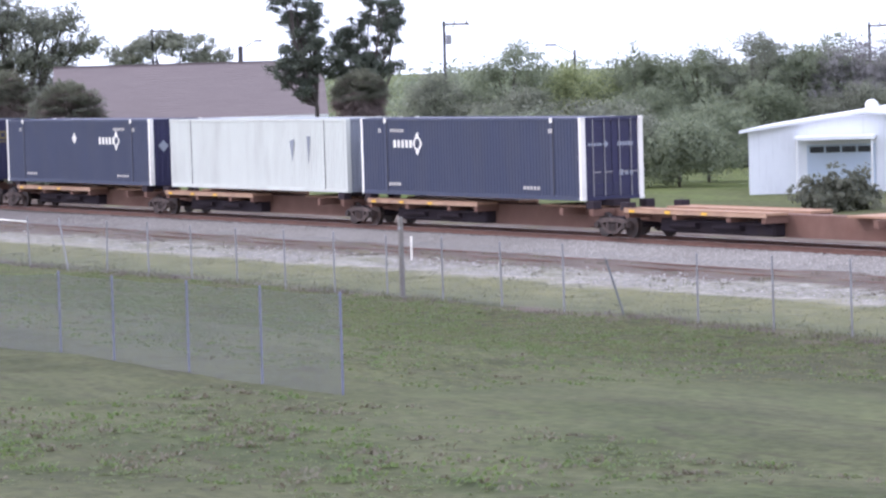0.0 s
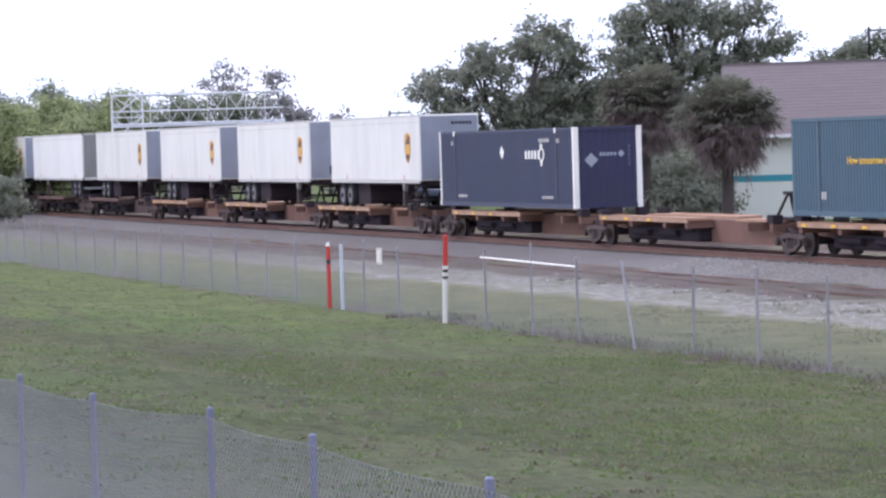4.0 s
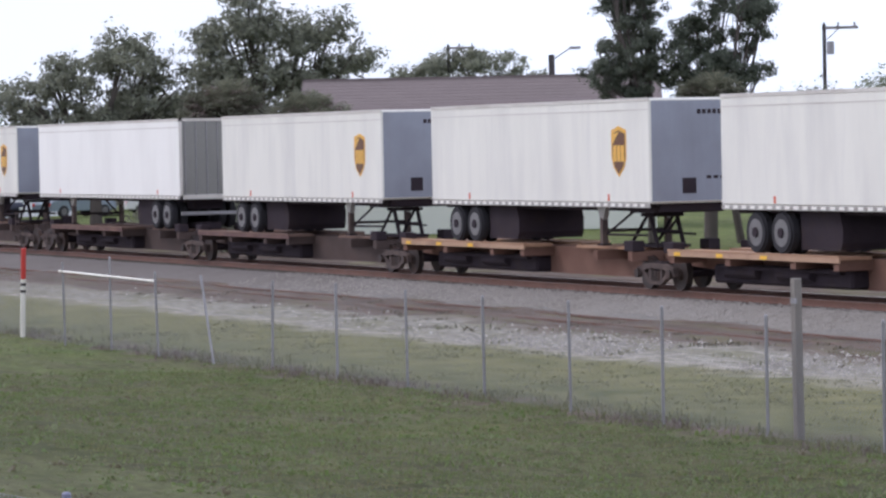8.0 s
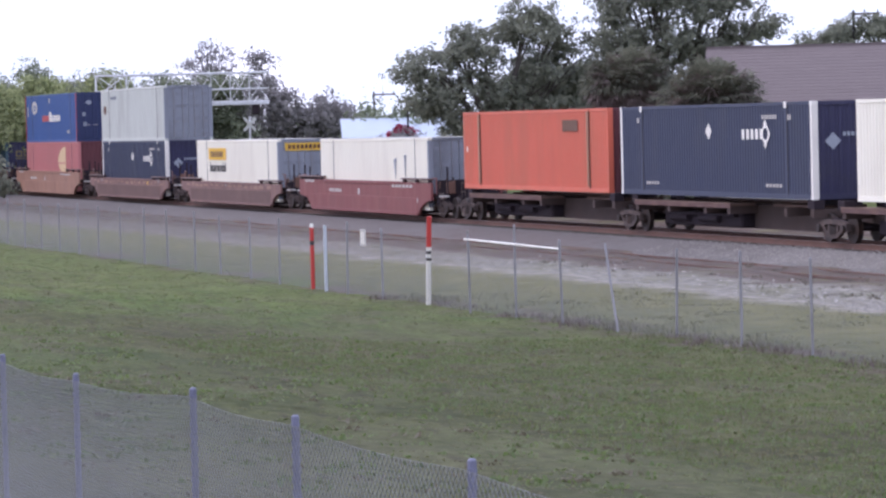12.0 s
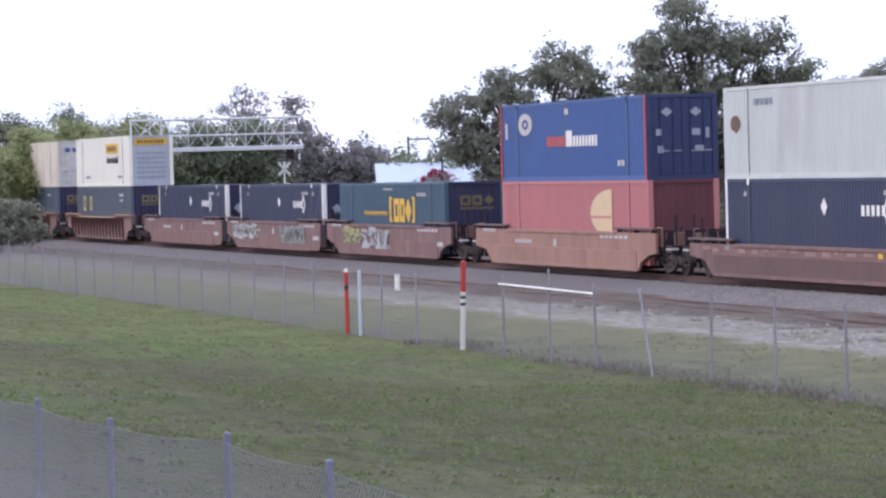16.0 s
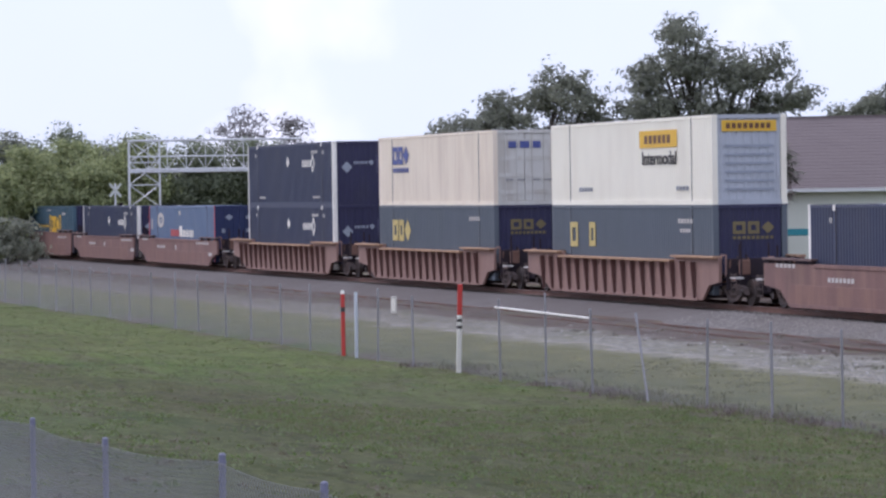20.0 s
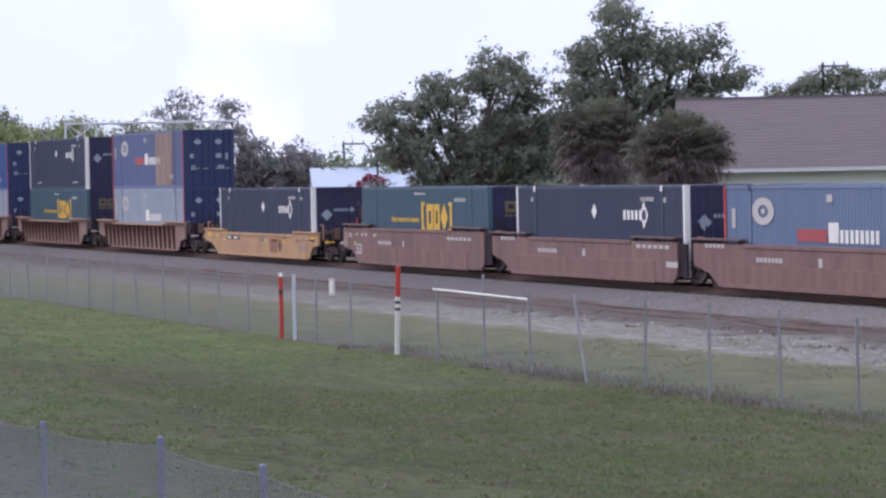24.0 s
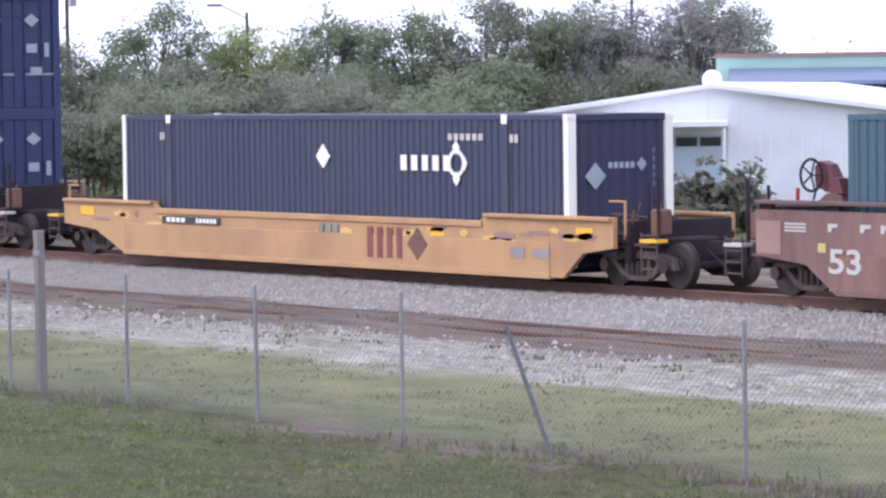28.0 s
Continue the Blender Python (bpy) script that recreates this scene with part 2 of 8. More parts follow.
    soil = mixed(ramp_of(noise_of(0.5, 9), 0.44, 0.60, (0, 0, 0), (1, 1, 1)), grass, soil)
    rough_grass = ramp_of(noise_of(0.9, 10), 0.34, 0.68, (0.122, 0.126, 0.056), (0.210, 0.200, 0.096))
    foot_grass = ramp_of(noise_of(1.2, 10, (0.7, 1.2, 1)), 0.36, 0.66, (0.090, 0.100, 0.046), (0.168, 0.168, 0.084))
    chalk = ramp_of(noise_of(2.2, 11, (0.5, 1.6, 1)), 0.36, 0.60, (0.225, 0.205, 0.165), (0.43, 0.40, 0.35))
    stony = ramp_of(noise_of(3.4, 12, (0.8, 1.3, 1)), 0.38, 0.64, (0.185, 0.172, 0.138), (0.38, 0.36, 0.31))
    sand = mixed(ramp_of(noise_of(0.55, 11, (0.6, 1.4, 1)), 0.48, 0.66, (0, 0, 0), (0.6, 0.6, 0.6)), stony, rough_grass)
    dirt = ramp_of(noise_of(1.3, 10, (0.30, 1.8, 1)), 0.34, 0.68, (0.092, 0.066, 0.052), (0.190, 0.150, 0.124))
    dirt = mixed(ramp_of(noise_of(0.8, 9, (0.4, 1.0, 1)), 0.54, 0.66, (0, 0, 0), (0.6, 0.6, 0.6)), dirt, rough_grass)
    far = n.new("ShaderNodeMapRange")
    far.inputs["From Min"].default_value, far.inputs["From Max"].default_value, far.inputs["To Max"].default_value = -96.0, -140.0, 0.6
    l.new(math_of("ADD", sep.outputs["X"], math_of("MULTIPLY", math_of("SUBTRACT", noise_of(0.2, 8), 0.5), 30.0)), far.inputs["Value"])
    sand = mixed(far.outputs["Result"], sand, dirt)
    chalk = mixed(far.outputs["Result"], chalk, dirt)
    c = mixed(band(23.2, 24.2, 1.8), grass, soil)
    c = mixed(band(24.8, 25.8, 1.8), c, foot_grass)
    c = mixed(band(26.2, 29.0, 3.0), c, rough_grass)
    c = mixed(band(30.4, 31.6, 3.2), c, chalk)
    c = mixed(band(31.4, 32.3, 2.6), c, sand)
    c = mixed(band(34.2, 35.2, 2.6), c, dirt)
    c = mixed(band(52.0, 54.0, 2.0), c, grass)
    l.new(c, b.inputs["Base Color"])
    b.inputs["Roughness"].default_value = 0.95
    b.inputs["Specular IOR Level"].default_value = 0.15
    bp = n.new("ShaderNodeBump")
    bp.inputs["Strength"].default_value, bp.inputs["Distance"].default_value = 0.8, 0.10
    l.new(noise_of(6.0, 10, (0.7, 1.0, 1)), bp.inputs["Height"])
    l.new(bp.outputs["Normal"], b.inputs["Normal"])
    return m


def ballast_mat():
    """Crushed stone, grey near the crossing of the bank, darker and browner towards the far bend."""
    m = mat("grey_ballast", (0.215, 0.198, 0.178), 0.95, var=0.4, scale=7, fine=22, bump=0.9, dirt=(0.125, 0.105, 0.080), dirt_amount=0.6, dirt_scale=0.8)
    n, l = m.node_tree.nodes, m.node_tree.links
    b = n["Principled BSDF"]
    src = b.inputs["Base Color"].links[0].from_socket
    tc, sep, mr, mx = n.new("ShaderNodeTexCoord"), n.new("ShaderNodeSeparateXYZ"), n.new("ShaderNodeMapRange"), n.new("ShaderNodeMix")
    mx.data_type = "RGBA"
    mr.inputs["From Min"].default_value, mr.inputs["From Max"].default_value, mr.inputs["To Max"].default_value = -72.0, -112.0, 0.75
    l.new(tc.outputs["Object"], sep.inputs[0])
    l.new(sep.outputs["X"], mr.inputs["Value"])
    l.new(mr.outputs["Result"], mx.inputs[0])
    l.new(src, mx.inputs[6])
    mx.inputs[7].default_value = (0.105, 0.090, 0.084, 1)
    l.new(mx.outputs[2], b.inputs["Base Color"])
    return m


RUST = (0.11, 0.055, 0.035)
M = dict(
    navy_paint=mat("navy_blue_paint", (0.037, 0.045, 0.086), 0.5, var=0.12, dirt=(0.07, 0.07, 0.08), dirt_amount=0.3, stretch=(1, 1, 0.35), streak=(0.050, 0.056, 0.090), streak_amount=0.5),
    # darker than the sides: shade of the +X ends is in this colour
    navy_end_shade=mat("deep_navy_shaded_end", (0.023, 0.022, 0.066), 0.5, var=0.15, dirt=(0.05, 0.05, 0.06), dirt_amount=0.25),
    white=mat("white_paint", (0.90, 0.87, 0.785), 0.5, var=0.06, dirt=(0.42, 0.38, 0.33), dirt_amount=0.35, stretch=(1, 1, 0.4), streak=(0.72, 0.68, 0.61), streak_amount=0.25),
    dull_white=mat("dull_white_paint", (0.62, 0.61, 0.56), 0.55, var=0.08, dirt=(0.33, 0.29, 0.23), dirt_amount=0.45, stretch=(1, 1, 0.35), streak=(0.45, 0.40, 0.32), streak_amount=0.5),
    cream=mat("cream_paint", (0.89, 0.79, 0.625), 0.5, var=0.06, dirt=(0.46, 0.36, 0.27), dirt_amount=0.25, stretch=(1, 1, 0.35), streak=(0.60, 0.48, 0.36), streak_amount=0.35),
    ivory=mat("ivory_paint", (0.91, 0.87, 0.72), 0.5, var=0.05, dirt=(0.55, 0.47, 0.36), dirt_amount=0.2, stretch=(1, 1, 0.35)),
    grey_white=mat("pale_grey_paint", (0.61, 0.63, 0.565), 0.5, var=0.07, dirt=(0.30, 0.28, 0.25), dirt_amount=0.3, stretch=(1, 1, 0.35), streak=(0.48, 0.47, 0.42), streak_amount=0.3),
    # grey carries the shade on pale containers' ends; marks and a roof share it
    end_grey=mat("grey_end_shade_and_marks", (0.26, 0.28, 0.32), 0.5, var=0.12, dirt=(0.10, 0.10, 0.11), dirt_amount=0.5, stretch=(1, 1, 0.3), streak=(0.15, 0.15, 0.16), streak_amount=0.5),
    teal_paint=mat("teal_blue_paint", (0.056, 0.110, 0.146), 0.5, var=0.12, dirt=(0.06, 0.09, 0.11), dirt_amount=0.35, stretch=(1, 1, 0.35), streak=(0.075, 0.115, 0.138), streak_amount=0.5),
    slate_paint=mat("faded_slate_blue_paint", (0.105, 0.124, 0.146), 0.55, var=0.12, dirt=(0.10, 0.12, 0.13), dirt_amount=0.4, stretch=(1, 1, 0.35), streak=(0.12, 0.145, 0.165), streak_amount=0.5),
    yellow=mat("yellow_lettering", (0.72, 0.43, 0.035), 0.55, var=0.12),
    orange=mat("orange_red_paint", (0.67, 0.148, 0.082), 0.5, var=0.10, dirt=(0.42, 0.16, 0.08), dirt_amount=0.35, stretch=(1, 1, 0.35), streak=(0.50, 0.14, 0.08), streak_amount=0.4),
    pink=mat("faded_red_paint", (0.52, 0.190, 0.180), 0.55, var=0.12, dirt=(0.36, 0.16, 0.13), dirt_amount=0.4, stretch=(1, 1, 0.35), streak=(0.44, 0.20, 0.17), streak_amount=0.5),
    blue_paint=mat("bright_blue_paint", (0.055, 0.115, 0.30), 0.5, var=0.12, dirt=(0.09, 0.12, 0.20), dirt_amount=0.35, stretch=(1, 1, 0.35), streak=(0.085, 0.12, 0.24), streak_amount=0.4),
    blue_pale=mat("faded_pale_blue_paint", (0.36, 0.41, 0.46), 0.55, var=0.12, dirt=(0.22, 0.22, 0.20), dirt_amount=0.4, stretch=(1, 1, 0.35), streak=(0.28, 0.30, 0.33), streak_amount=0.5),
    blue_soft=mat("dusty_mid_blue_paint", (0.145, 0.200, 0.300), 0.55, var=0.12, dirt=(0.20, 0.23, 0.28), dirt_amount=0.4, stretch=(1, 1, 0.35), streak=(0.20, 0.23, 0.29), streak_amount=0.4),
    blue_mid=mat("dull_blue_paint", (0.125, 0.155, 0.290), 0.55, var=0.12, dirt=(0.16, 0.17, 0.22), dirt_amount=0.4, stretch=(1, 1, 0.35), streak=(0.17, 0.16, 0.21), streak_amount=0.5),
    # dark blue of corner posts, and the blue containers' end shade as colour
    blue_end=mat("dark_blue_posts_and_end_shade", (0.022, 0.033, 0.100), 0.5, var=0.15),
    red=mat("red_paint", (0.52, 0.045, 0.035), 0.5, var=0.12),
    faded_red=mat("faded_red_lettering", (0.38, 0.07, 0.07), 0.6, var=0.2),
    sign_blue=mat("blue_lettering", (0.07, 0.09, 0.27), 0.5, var=0.12),
    brown=mat("shield_brown", (0.13, 0.055, 0.025), 0.5, var=0.10),
    gold=mat("shield_gold", (0.72, 0.40, 0.07), 0.5, var=0.12),
    trailer=mat("trailer_white_paint", (0.765, 0.748, 0.675), 0.45, var=0.05, dirt=(0.46, 0.45, 0.44), dirt_amount=0.3, stretch=(1, 1, 0.3), streak=(0.60, 0.585, 0.56), streak_amount=0.4),
    trailer_bright=mat("clean_white_trailer_paint", (0.88, 0.865, 0.82), 0.4, var=0.03, dirt=(0.62, 0.60, 0.57), dirt_amount=0.25, stretch=(1, 1, 0.3)),
    # grey with the shade of the trailers' +X ends mixed into it
    trailer_end=mat("trailer_grey_end_shade", (0.27, 0.29, 0.34), 0.45, var=0.08, dirt=(0.15, 0.15, 0.17), dirt_amount=0.35, streak=(0.20, 0.21, 0.24), streak_amount=0.4),
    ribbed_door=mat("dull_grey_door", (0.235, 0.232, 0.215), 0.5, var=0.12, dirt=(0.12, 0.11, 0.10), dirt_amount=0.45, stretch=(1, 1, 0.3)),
    slot_white=mat("bright_slot_edge", (0.82, 0.80, 0.74), 0.5, var=0.06),
    trailer_base=mat("grimy_trailer_base", (0.36, 0.34, 0.31), 0.55, var=0.15, dirt=(0.20, 0.17, 0.15), dirt_amount=0.45),
    trailer_rail=mat("trailer_rail_white", (0.60, 0.57, 0.52), 0.5, var=0.08, dirt=(0.32, 0.27, 0.22), dirt_amount=0.4),
    tyre=mat("tyre_rubber", (0.040, 0.039, 0.043), 0.85, var=0.2),
    joint=mat("dark_joint", (0.05, 0.045, 0.045), 0.8, var=0.2),
    rim=mat("wheel_rim_grey", (0.17, 0.165, 0.165), 0.5, 0.3, dirt=(0.12, 0.10, 0.09), dirt_amount=0.5, dirt_scale=4),
    under=mat("dark_underframe", (0.036, 0.028, 0.034), 0.85, var=0.3, dirt=(0.05, 0.036, 0.032), dirt_amount=0.45, dirt_scale=2),
    steel_wheel=mat("steel_wheel", (0.060, 0.047, 0.043), 0.6, 0.5, var=0.3, dirt=RUST, dirt_amount=0.6, dirt_scale=3),
    bogie=mat("bogie_grey", (0.090, 0.070, 0.064), 0.8, var=0.3, dirt=(0.20, 0.145, 0.12), dirt_amount=0.5, dirt_scale=3),
    tan=mat("tan_deck_steel", (0.345, 0.202, 0.118), 0.7, var=0.2, dirt=(0.28, 0.14, 0.085), dirt_amount=0.6, dirt_scale=1.5),
    tan_edge=mat("worn_pale_tan_edge", (0.40, 0.255, 0.165), 0.75, var=0.25, dirt=(0.20, 0.11, 0.08), dirt_amount=0.55, dirt_scale=1.6),
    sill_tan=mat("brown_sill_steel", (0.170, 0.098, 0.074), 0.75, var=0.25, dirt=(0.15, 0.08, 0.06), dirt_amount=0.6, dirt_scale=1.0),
    worn_tan=mat("worn_tan_paint", (0.30, 0.185, 0.140), 0.75, var=0.3),
    fresh_yellow=mat("paler_touch_up_yellow", (0.66, 0.42, 0.13), 0.6, var=0.15),
    worn_mauve=mat("worn_mauve_brown", (0.30, 0.185, 0.155), 0.75, var=0.25),
    worn_grey=mat("worn_grey_paint", (0.27, 0.24, 0.23), 0.75, var=0.3),
    deck_edge=mat("grimy_deck_edge", (0.135, 0.085, 0.078), 0.75, var=0.3, dirt=(0.24, 0.14, 0.095), dirt_amount=0.45, dirt_scale=1.6),
    slot_grey=mat("slot_grey", (0.16, 0.14, 0.13), 0.7),
    deck_dark=mat("dark_brown_deck", (0.185, 0.122, 0.098), 0.75, var=0.25, dirt=(0.10, 0.07, 0.06), dirt_amount=0.5, dirt_scale=1.5),
    sill_dark=mat("grey_brown_sill", (0.085, 0.063, 0.057), 0.75, var=0.25, dirt=(0.09, 0.06, 0.05), dirt_amount=0.5, dirt_scale=1.0),
    well_yellow=mat("well_yellow_paint", (0.47, 0.275, 0.120), 0.6, var=0.12, dirt=(0.36, 0.19, 0.10), dirt_amount=0.85, dirt_scale=0.8, stretch=(1, 1, 0.5), streak=(0.44, 0.25, 0.13), streak_amount=0.5),
    well_brown=mat("well_red_brown_paint", (0.192, 0.106, 0.090), 0.7, var=0.2, dirt=(0.14, 0.082, 0.072), dirt_amount=0.85, dirt_scale=0.7, stretch=(1, 1, 0.5), streak=(0.32, 0.195, 0.135), streak_amount=0.5),
    well_red=mat("well_dark_red_paint", (0.205, 0.060, 0.056), 0.65, var=0.15, dirt=(0.18, 0.07, 0.06), dirt_amount=0.6, dirt_scale=0.9, stretch=(1, 1, 0.5), streak=(0.30, 0.13, 0.10), streak_amount=0.45),
    well_orange=mat("well_faded_orange_paint", (0.335, 0.18, 0.118), 0.65, var=0.18, dirt=(0.22, 0.11, 0.08), dirt_amount=0.6, dirt_scale=0.9, stretch=(1, 1, 0.5), streak=(0.26, 0.15, 0.12), streak_amount=0.6),
    well_ribbed=mat("well_ribbed_brown_paint", (0.268, 0.163, 0.130), 0.7, var=0.18, dirt=(0.16, 0.09, 0.075), dirt_amount=0.6, dirt_scale=1.2, stretch=(1, 1, 0.5), streak=(0.22, 0.13, 0.105), streak_amount=0.5),
    plate_brown=mat("grimy_brown_plate", (0.135, 0.085, 0.075), 0.75, var=0.25, dirt=(0.08, 0.055, 0.05), dirt_amount=0.6, dirt_scale=2),
    # grime plus the shade of an inward-sloping lower side, both as colour
    well_dark_crease=mat("well_grimy_shaded_lower_paint", (0.125, 0.072, 0.060), 0.75, var=0.2, dirt=(0.17, 0.10, 0.08), dirt_amount=0.5, dirt_scale=1.0, streak=(0.17, 0.095, 0.075), streak_amount=0.5),
    well_crease=mat("well_lower_side_paint", (0.190, 0.104, 0.085), 0.7, var=0.18, dirt=(0.17, 0.095, 0.08), dirt_amount=0.7, dirt_scale=0.8, stretch=(1, 1, 0.5), streak=(0.36, 0.21, 0.13), streak_amount=0.5),
    # ribs are coloured dark to hold the shade of their +X faces
    rib_shade=mat("rib_dark_shaded_brown", (0.130, 0.070, 0.060), 0.75, var=0.22, dirt=(0.12, 0.072, 0.064), dirt_amount=0.6, dirt_scale=1.2, stretch=(1, 1, 0.5)),
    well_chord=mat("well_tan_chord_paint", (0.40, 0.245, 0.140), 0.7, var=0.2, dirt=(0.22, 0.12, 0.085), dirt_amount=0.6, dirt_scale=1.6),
    rusty_panel=mat("rust_brown_panel", (0.30, 0.215, 0.175), 0.8, var=0.2, dirt=(0.17, 0.10, 0.075), dirt_amount=0.6, dirt_scale=1.4, stretch=(1, 1, 0.4)),
    safety=mat("safety_yellow", (0.80, 0.45, 0.03), 0.5, var=0.1),
    pale_mark=mat("pale_stencil_paint", (0.50, 0.47, 0.43), 0.6, var=0.15),
    dull_yellow=mat("dull_dark_yellow_marks", (0.17, 0.135, 0.06), 0.6, var=0.2),
    half_sun=mat("pale_yellow_paint", (0.66, 0.48, 0.27), 0.55, var=0.12),
    # red end with its shade in the colour; a brake housing shares it
    red_end=mat("dark_red_end_shade_and_housing", (0.125, 0.036, 0.042), 0.6, var=0.15),
    navy_mark=mat("dim_violet_marks", (0.12, 0.12, 0.19), 0.6, var=0.2),
    worn_yellow=mat("worn_pale_yellow", (0.50, 0.40, 0.14), 0.6, var=0.25),
    dull_mark=mat("dull_blue_grey_marks", (0.30, 0.33, 0.38), 0.6, var=0.2),
    black_mark=mat("black_stencil_paint", (0.045, 0.04, 0.04), 0.6, var=0.15),
    graffiti=mat("pale_green_spray_paint", (0.42, 0.42, 0.39), 0.6, var=0.25, scale=3),
    scrawl_dark=mat("dark_spray_lines", (0.085, 0.08, 0.082), 0.6, var=0.25),
    graffiti2=mat("dull_green_spray_paint", (0.22, 0.235, 0.195), 0.6, var=0.3, scale=3),
    spray_yellow=mat("faded_yellow_green_spray_paint", (0.38, 0.36, 0.12), 0.6, var=0.3, scale=3),
    galv=mat("galvanised_steel", (0.30, 0.295, 0.305), 0.45, 0.5, var=0.2, dirt=(0.20, 0.18, 0.17), dirt_amount=0.4, dirt_scale=6),
    dark_galv=mat("weathered_dark_steel", (0.105, 0.112, 0.118), 0.6, 0.3, var=0.2),
    wire=mat("galvanised_wire", (0.25, 0.255, 0.265), 0.5, 0.3, var=0.1),
    pale_pipe=mat("pale_bluish_paint", (0.56, 0.60, 0.645), 0.5, var=0.1),
    near_post=mat("blue_grey_post", (0.19, 0.195, 0.275), 0.5, 0.2, var=0.2, dirt=(0.15, 0.15, 0.18), dirt_amount=0.4, dirt_scale=8),
    wood=mat("weathered_timber", (0.21, 0.19, 0.17), 0.85, var=0.25, stretch=(6, 6, 0.6), fine=18, bump=0.4),
    rail=mat("rusty_rail", (0.165, 0.085, 0.062), 0.6, 0.4, var=0.25, dirt=(0.10, 0.06, 0.05), dirt_amount=0.5, dirt_scale=3),
    rail_top=mat("worn_rail_head", (0.34, 0.31, 0.29), 0.3, 0.8, var=0.15),
    tie=mat("timber_tie", (0.085, 0.075, 0.062), 0.9, var=0.3, stretch=(2, 0.3, 1)),
    ballast=ballast_mat(),
    stone=mat("ballast_stone", (0.235, 0.217, 0.195), 0.9, var=0.35, scale=5),
    mid_stone=mat("grey_stone", (0.30, 0.278, 0.25), 0.9, var=0.4, scale=9),
    pale_stone=mat("pale_stone", (0.40, 0.378, 0.34), 0.9, var=0.2, scale=6),
    roof_brown=mat("mauve_brown_shingles", (0.164, 0.134, 0.129), 0.9, var=0.14, scale=0.5, fine=9, bump=0.5),
    stucco=mat("cream_green_stucco", (0.74, 0.755, 0.66), 0.85, var=0.05, scale=0.6),
    teal=mat("teal_trim", (0.05, 0.30, 0.36), 0.6, var=0.08),
    trim=mat("white_trim", (0.74, 0.74, 0.72), 0.6, var=0.05),
    metal_white=mat("white_metal_siding", (0.83, 0.84, 0.86), 0.5, var=0.05, dirt=(0.55, 0.55, 0.56), dirt_amount=0.3),
    # white end, its bluish shade put into the colour
    vent_end=mat("pale_grey_blue_end_shade", (0.44, 0.47, 0.51), 0.5, var=0.08, dirt=(0.25, 0.26, 0.28), dirt_amount=0.4, stretch=(1, 1, 0.35)),
    door_blue=mat("pale_blue_door", (0.50, 0.57, 0.66), 0.5, var=0.06),
    glass=mat("dark_window_glass", (0.03, 0.035, 0.04), 0.12, var=0.1, bump=0.0),
    mint=mat("mint_wall_paint", (0.38, 0.56, 0.48), 0.8, var=0.08),
    blue_roof=mat("blue_metal_roof", (0.15, 0.185, 0.27), 0.5, 0.2, var=0.1),
    cap=mat("reddish_parapet_cap", (0.33, 0.19, 0.15), 0.7, var=0.1),
    alu=mat("bare_aluminium", (0.70, 0.71, 0.72), 0.45, 0.2, var=0.15),
    pole_dark=mat("dark_pole_timber", (0.055, 0.05, 0.05), 0.85, var=0.2, stretch=(5, 5, 0.5)),
    bark=mat("grey_bark", (0.085, 0.072, 0.062), 0.9, var=0.35, stretch=(5, 5, 0.8), bump=0.6),
    car_silver=mat("silver_blue_car_paint", (0.24, 0.29, 0.33), 0.3, 0.4, var=0.05, bump=0.0),
    car_dark=mat("dark_navy_car_paint", (0.025, 0.03, 0.05), 0.3, 0.3, var=0.05, bump=0.0),
    car_white=mat("white_car_paint", (0.70, 0.70, 0.70), 0.35, var=0.04, bump=0.0),
    lamp_glass=mat("lamp_lens", (0.75, 0.74, 0.70), 0.3, var=0.03, bump=0.0),
    ground=ground_mat(),
    oak=leaf_mat("oak_leaves", (0.180, 0.194, 0.148), (0.322, 0.332, 0.242), 0.5),
    pine=leaf_mat("dark_conifer_needles", (0.080, 0.098, 0.074), (0.170, 0.190, 0.132), 0.4),
    bright=leaf_mat("yellow_green_leaves", (0.225, 0.265, 0.120), (0.46, 0.49, 0.24), 0.5),
    hedge=leaf_mat("mid_green_leaves", (0.170, 0.200, 0.134), (0.320, 0.350, 0.220), 0.5),
    dusty=leaf_mat("dusty_grey_brown_leaves", (0.235, 0.222, 0.220), (0.360, 0.340, 0.325), 0.4),
    palm=leaf_mat("palm_fronds", (0.112, 0.120, 0.084), (0.235, 0.236, 0.165), 0.4),
    palm_dead=leaf_mat("dead_palm_fronds", (0.150, 0.114, 0.102), (0.285, 0.225, 0.200), 0.35),
    flower=leaf_mat("magenta_flowers", (0.30, 0.02, 0.06), (0.50, 0.05, 0.12)),
    red_weed=leaf_mat("brown_dry_weeds", (0.140, 0.112, 0.100), (0.225, 0.185, 0.165), 0.35),
    olive_blade=leaf_mat("olive_grass", (0.155, 0.165, 0.072), (0.232, 0.228, 0.110), 0.45),
    blade=leaf_mat("grass_blades", (0.130, 0.168, 0.070), (0.200, 0.230, 0.105), 0.5),
    lush_blade=leaf_mat("lush_grass_blades", (0.118, 0.172, 0.056), (0.180, 0.232, 0.082), 0.5),
    rough_blade=leaf_mat("rough_grass_blades", (0.145, 0.160, 0.085), (0.235, 0.230, 0.135), 0.5),
    dry_blade=leaf_mat("dry_weed_blades", (0.140, 0.124, 0.080), (0.210, 0.186, 0.130), 0.4),
)
for k in ("under", "sill_dark", "sill_tan", "tyre", "bogie", "deck_dark", "deck_edge", "rib_shade", "joint"):
    M[k].node_tree.nodes["Principled BSDF"].inputs["Specular IOR Level"].default_value = 0.12


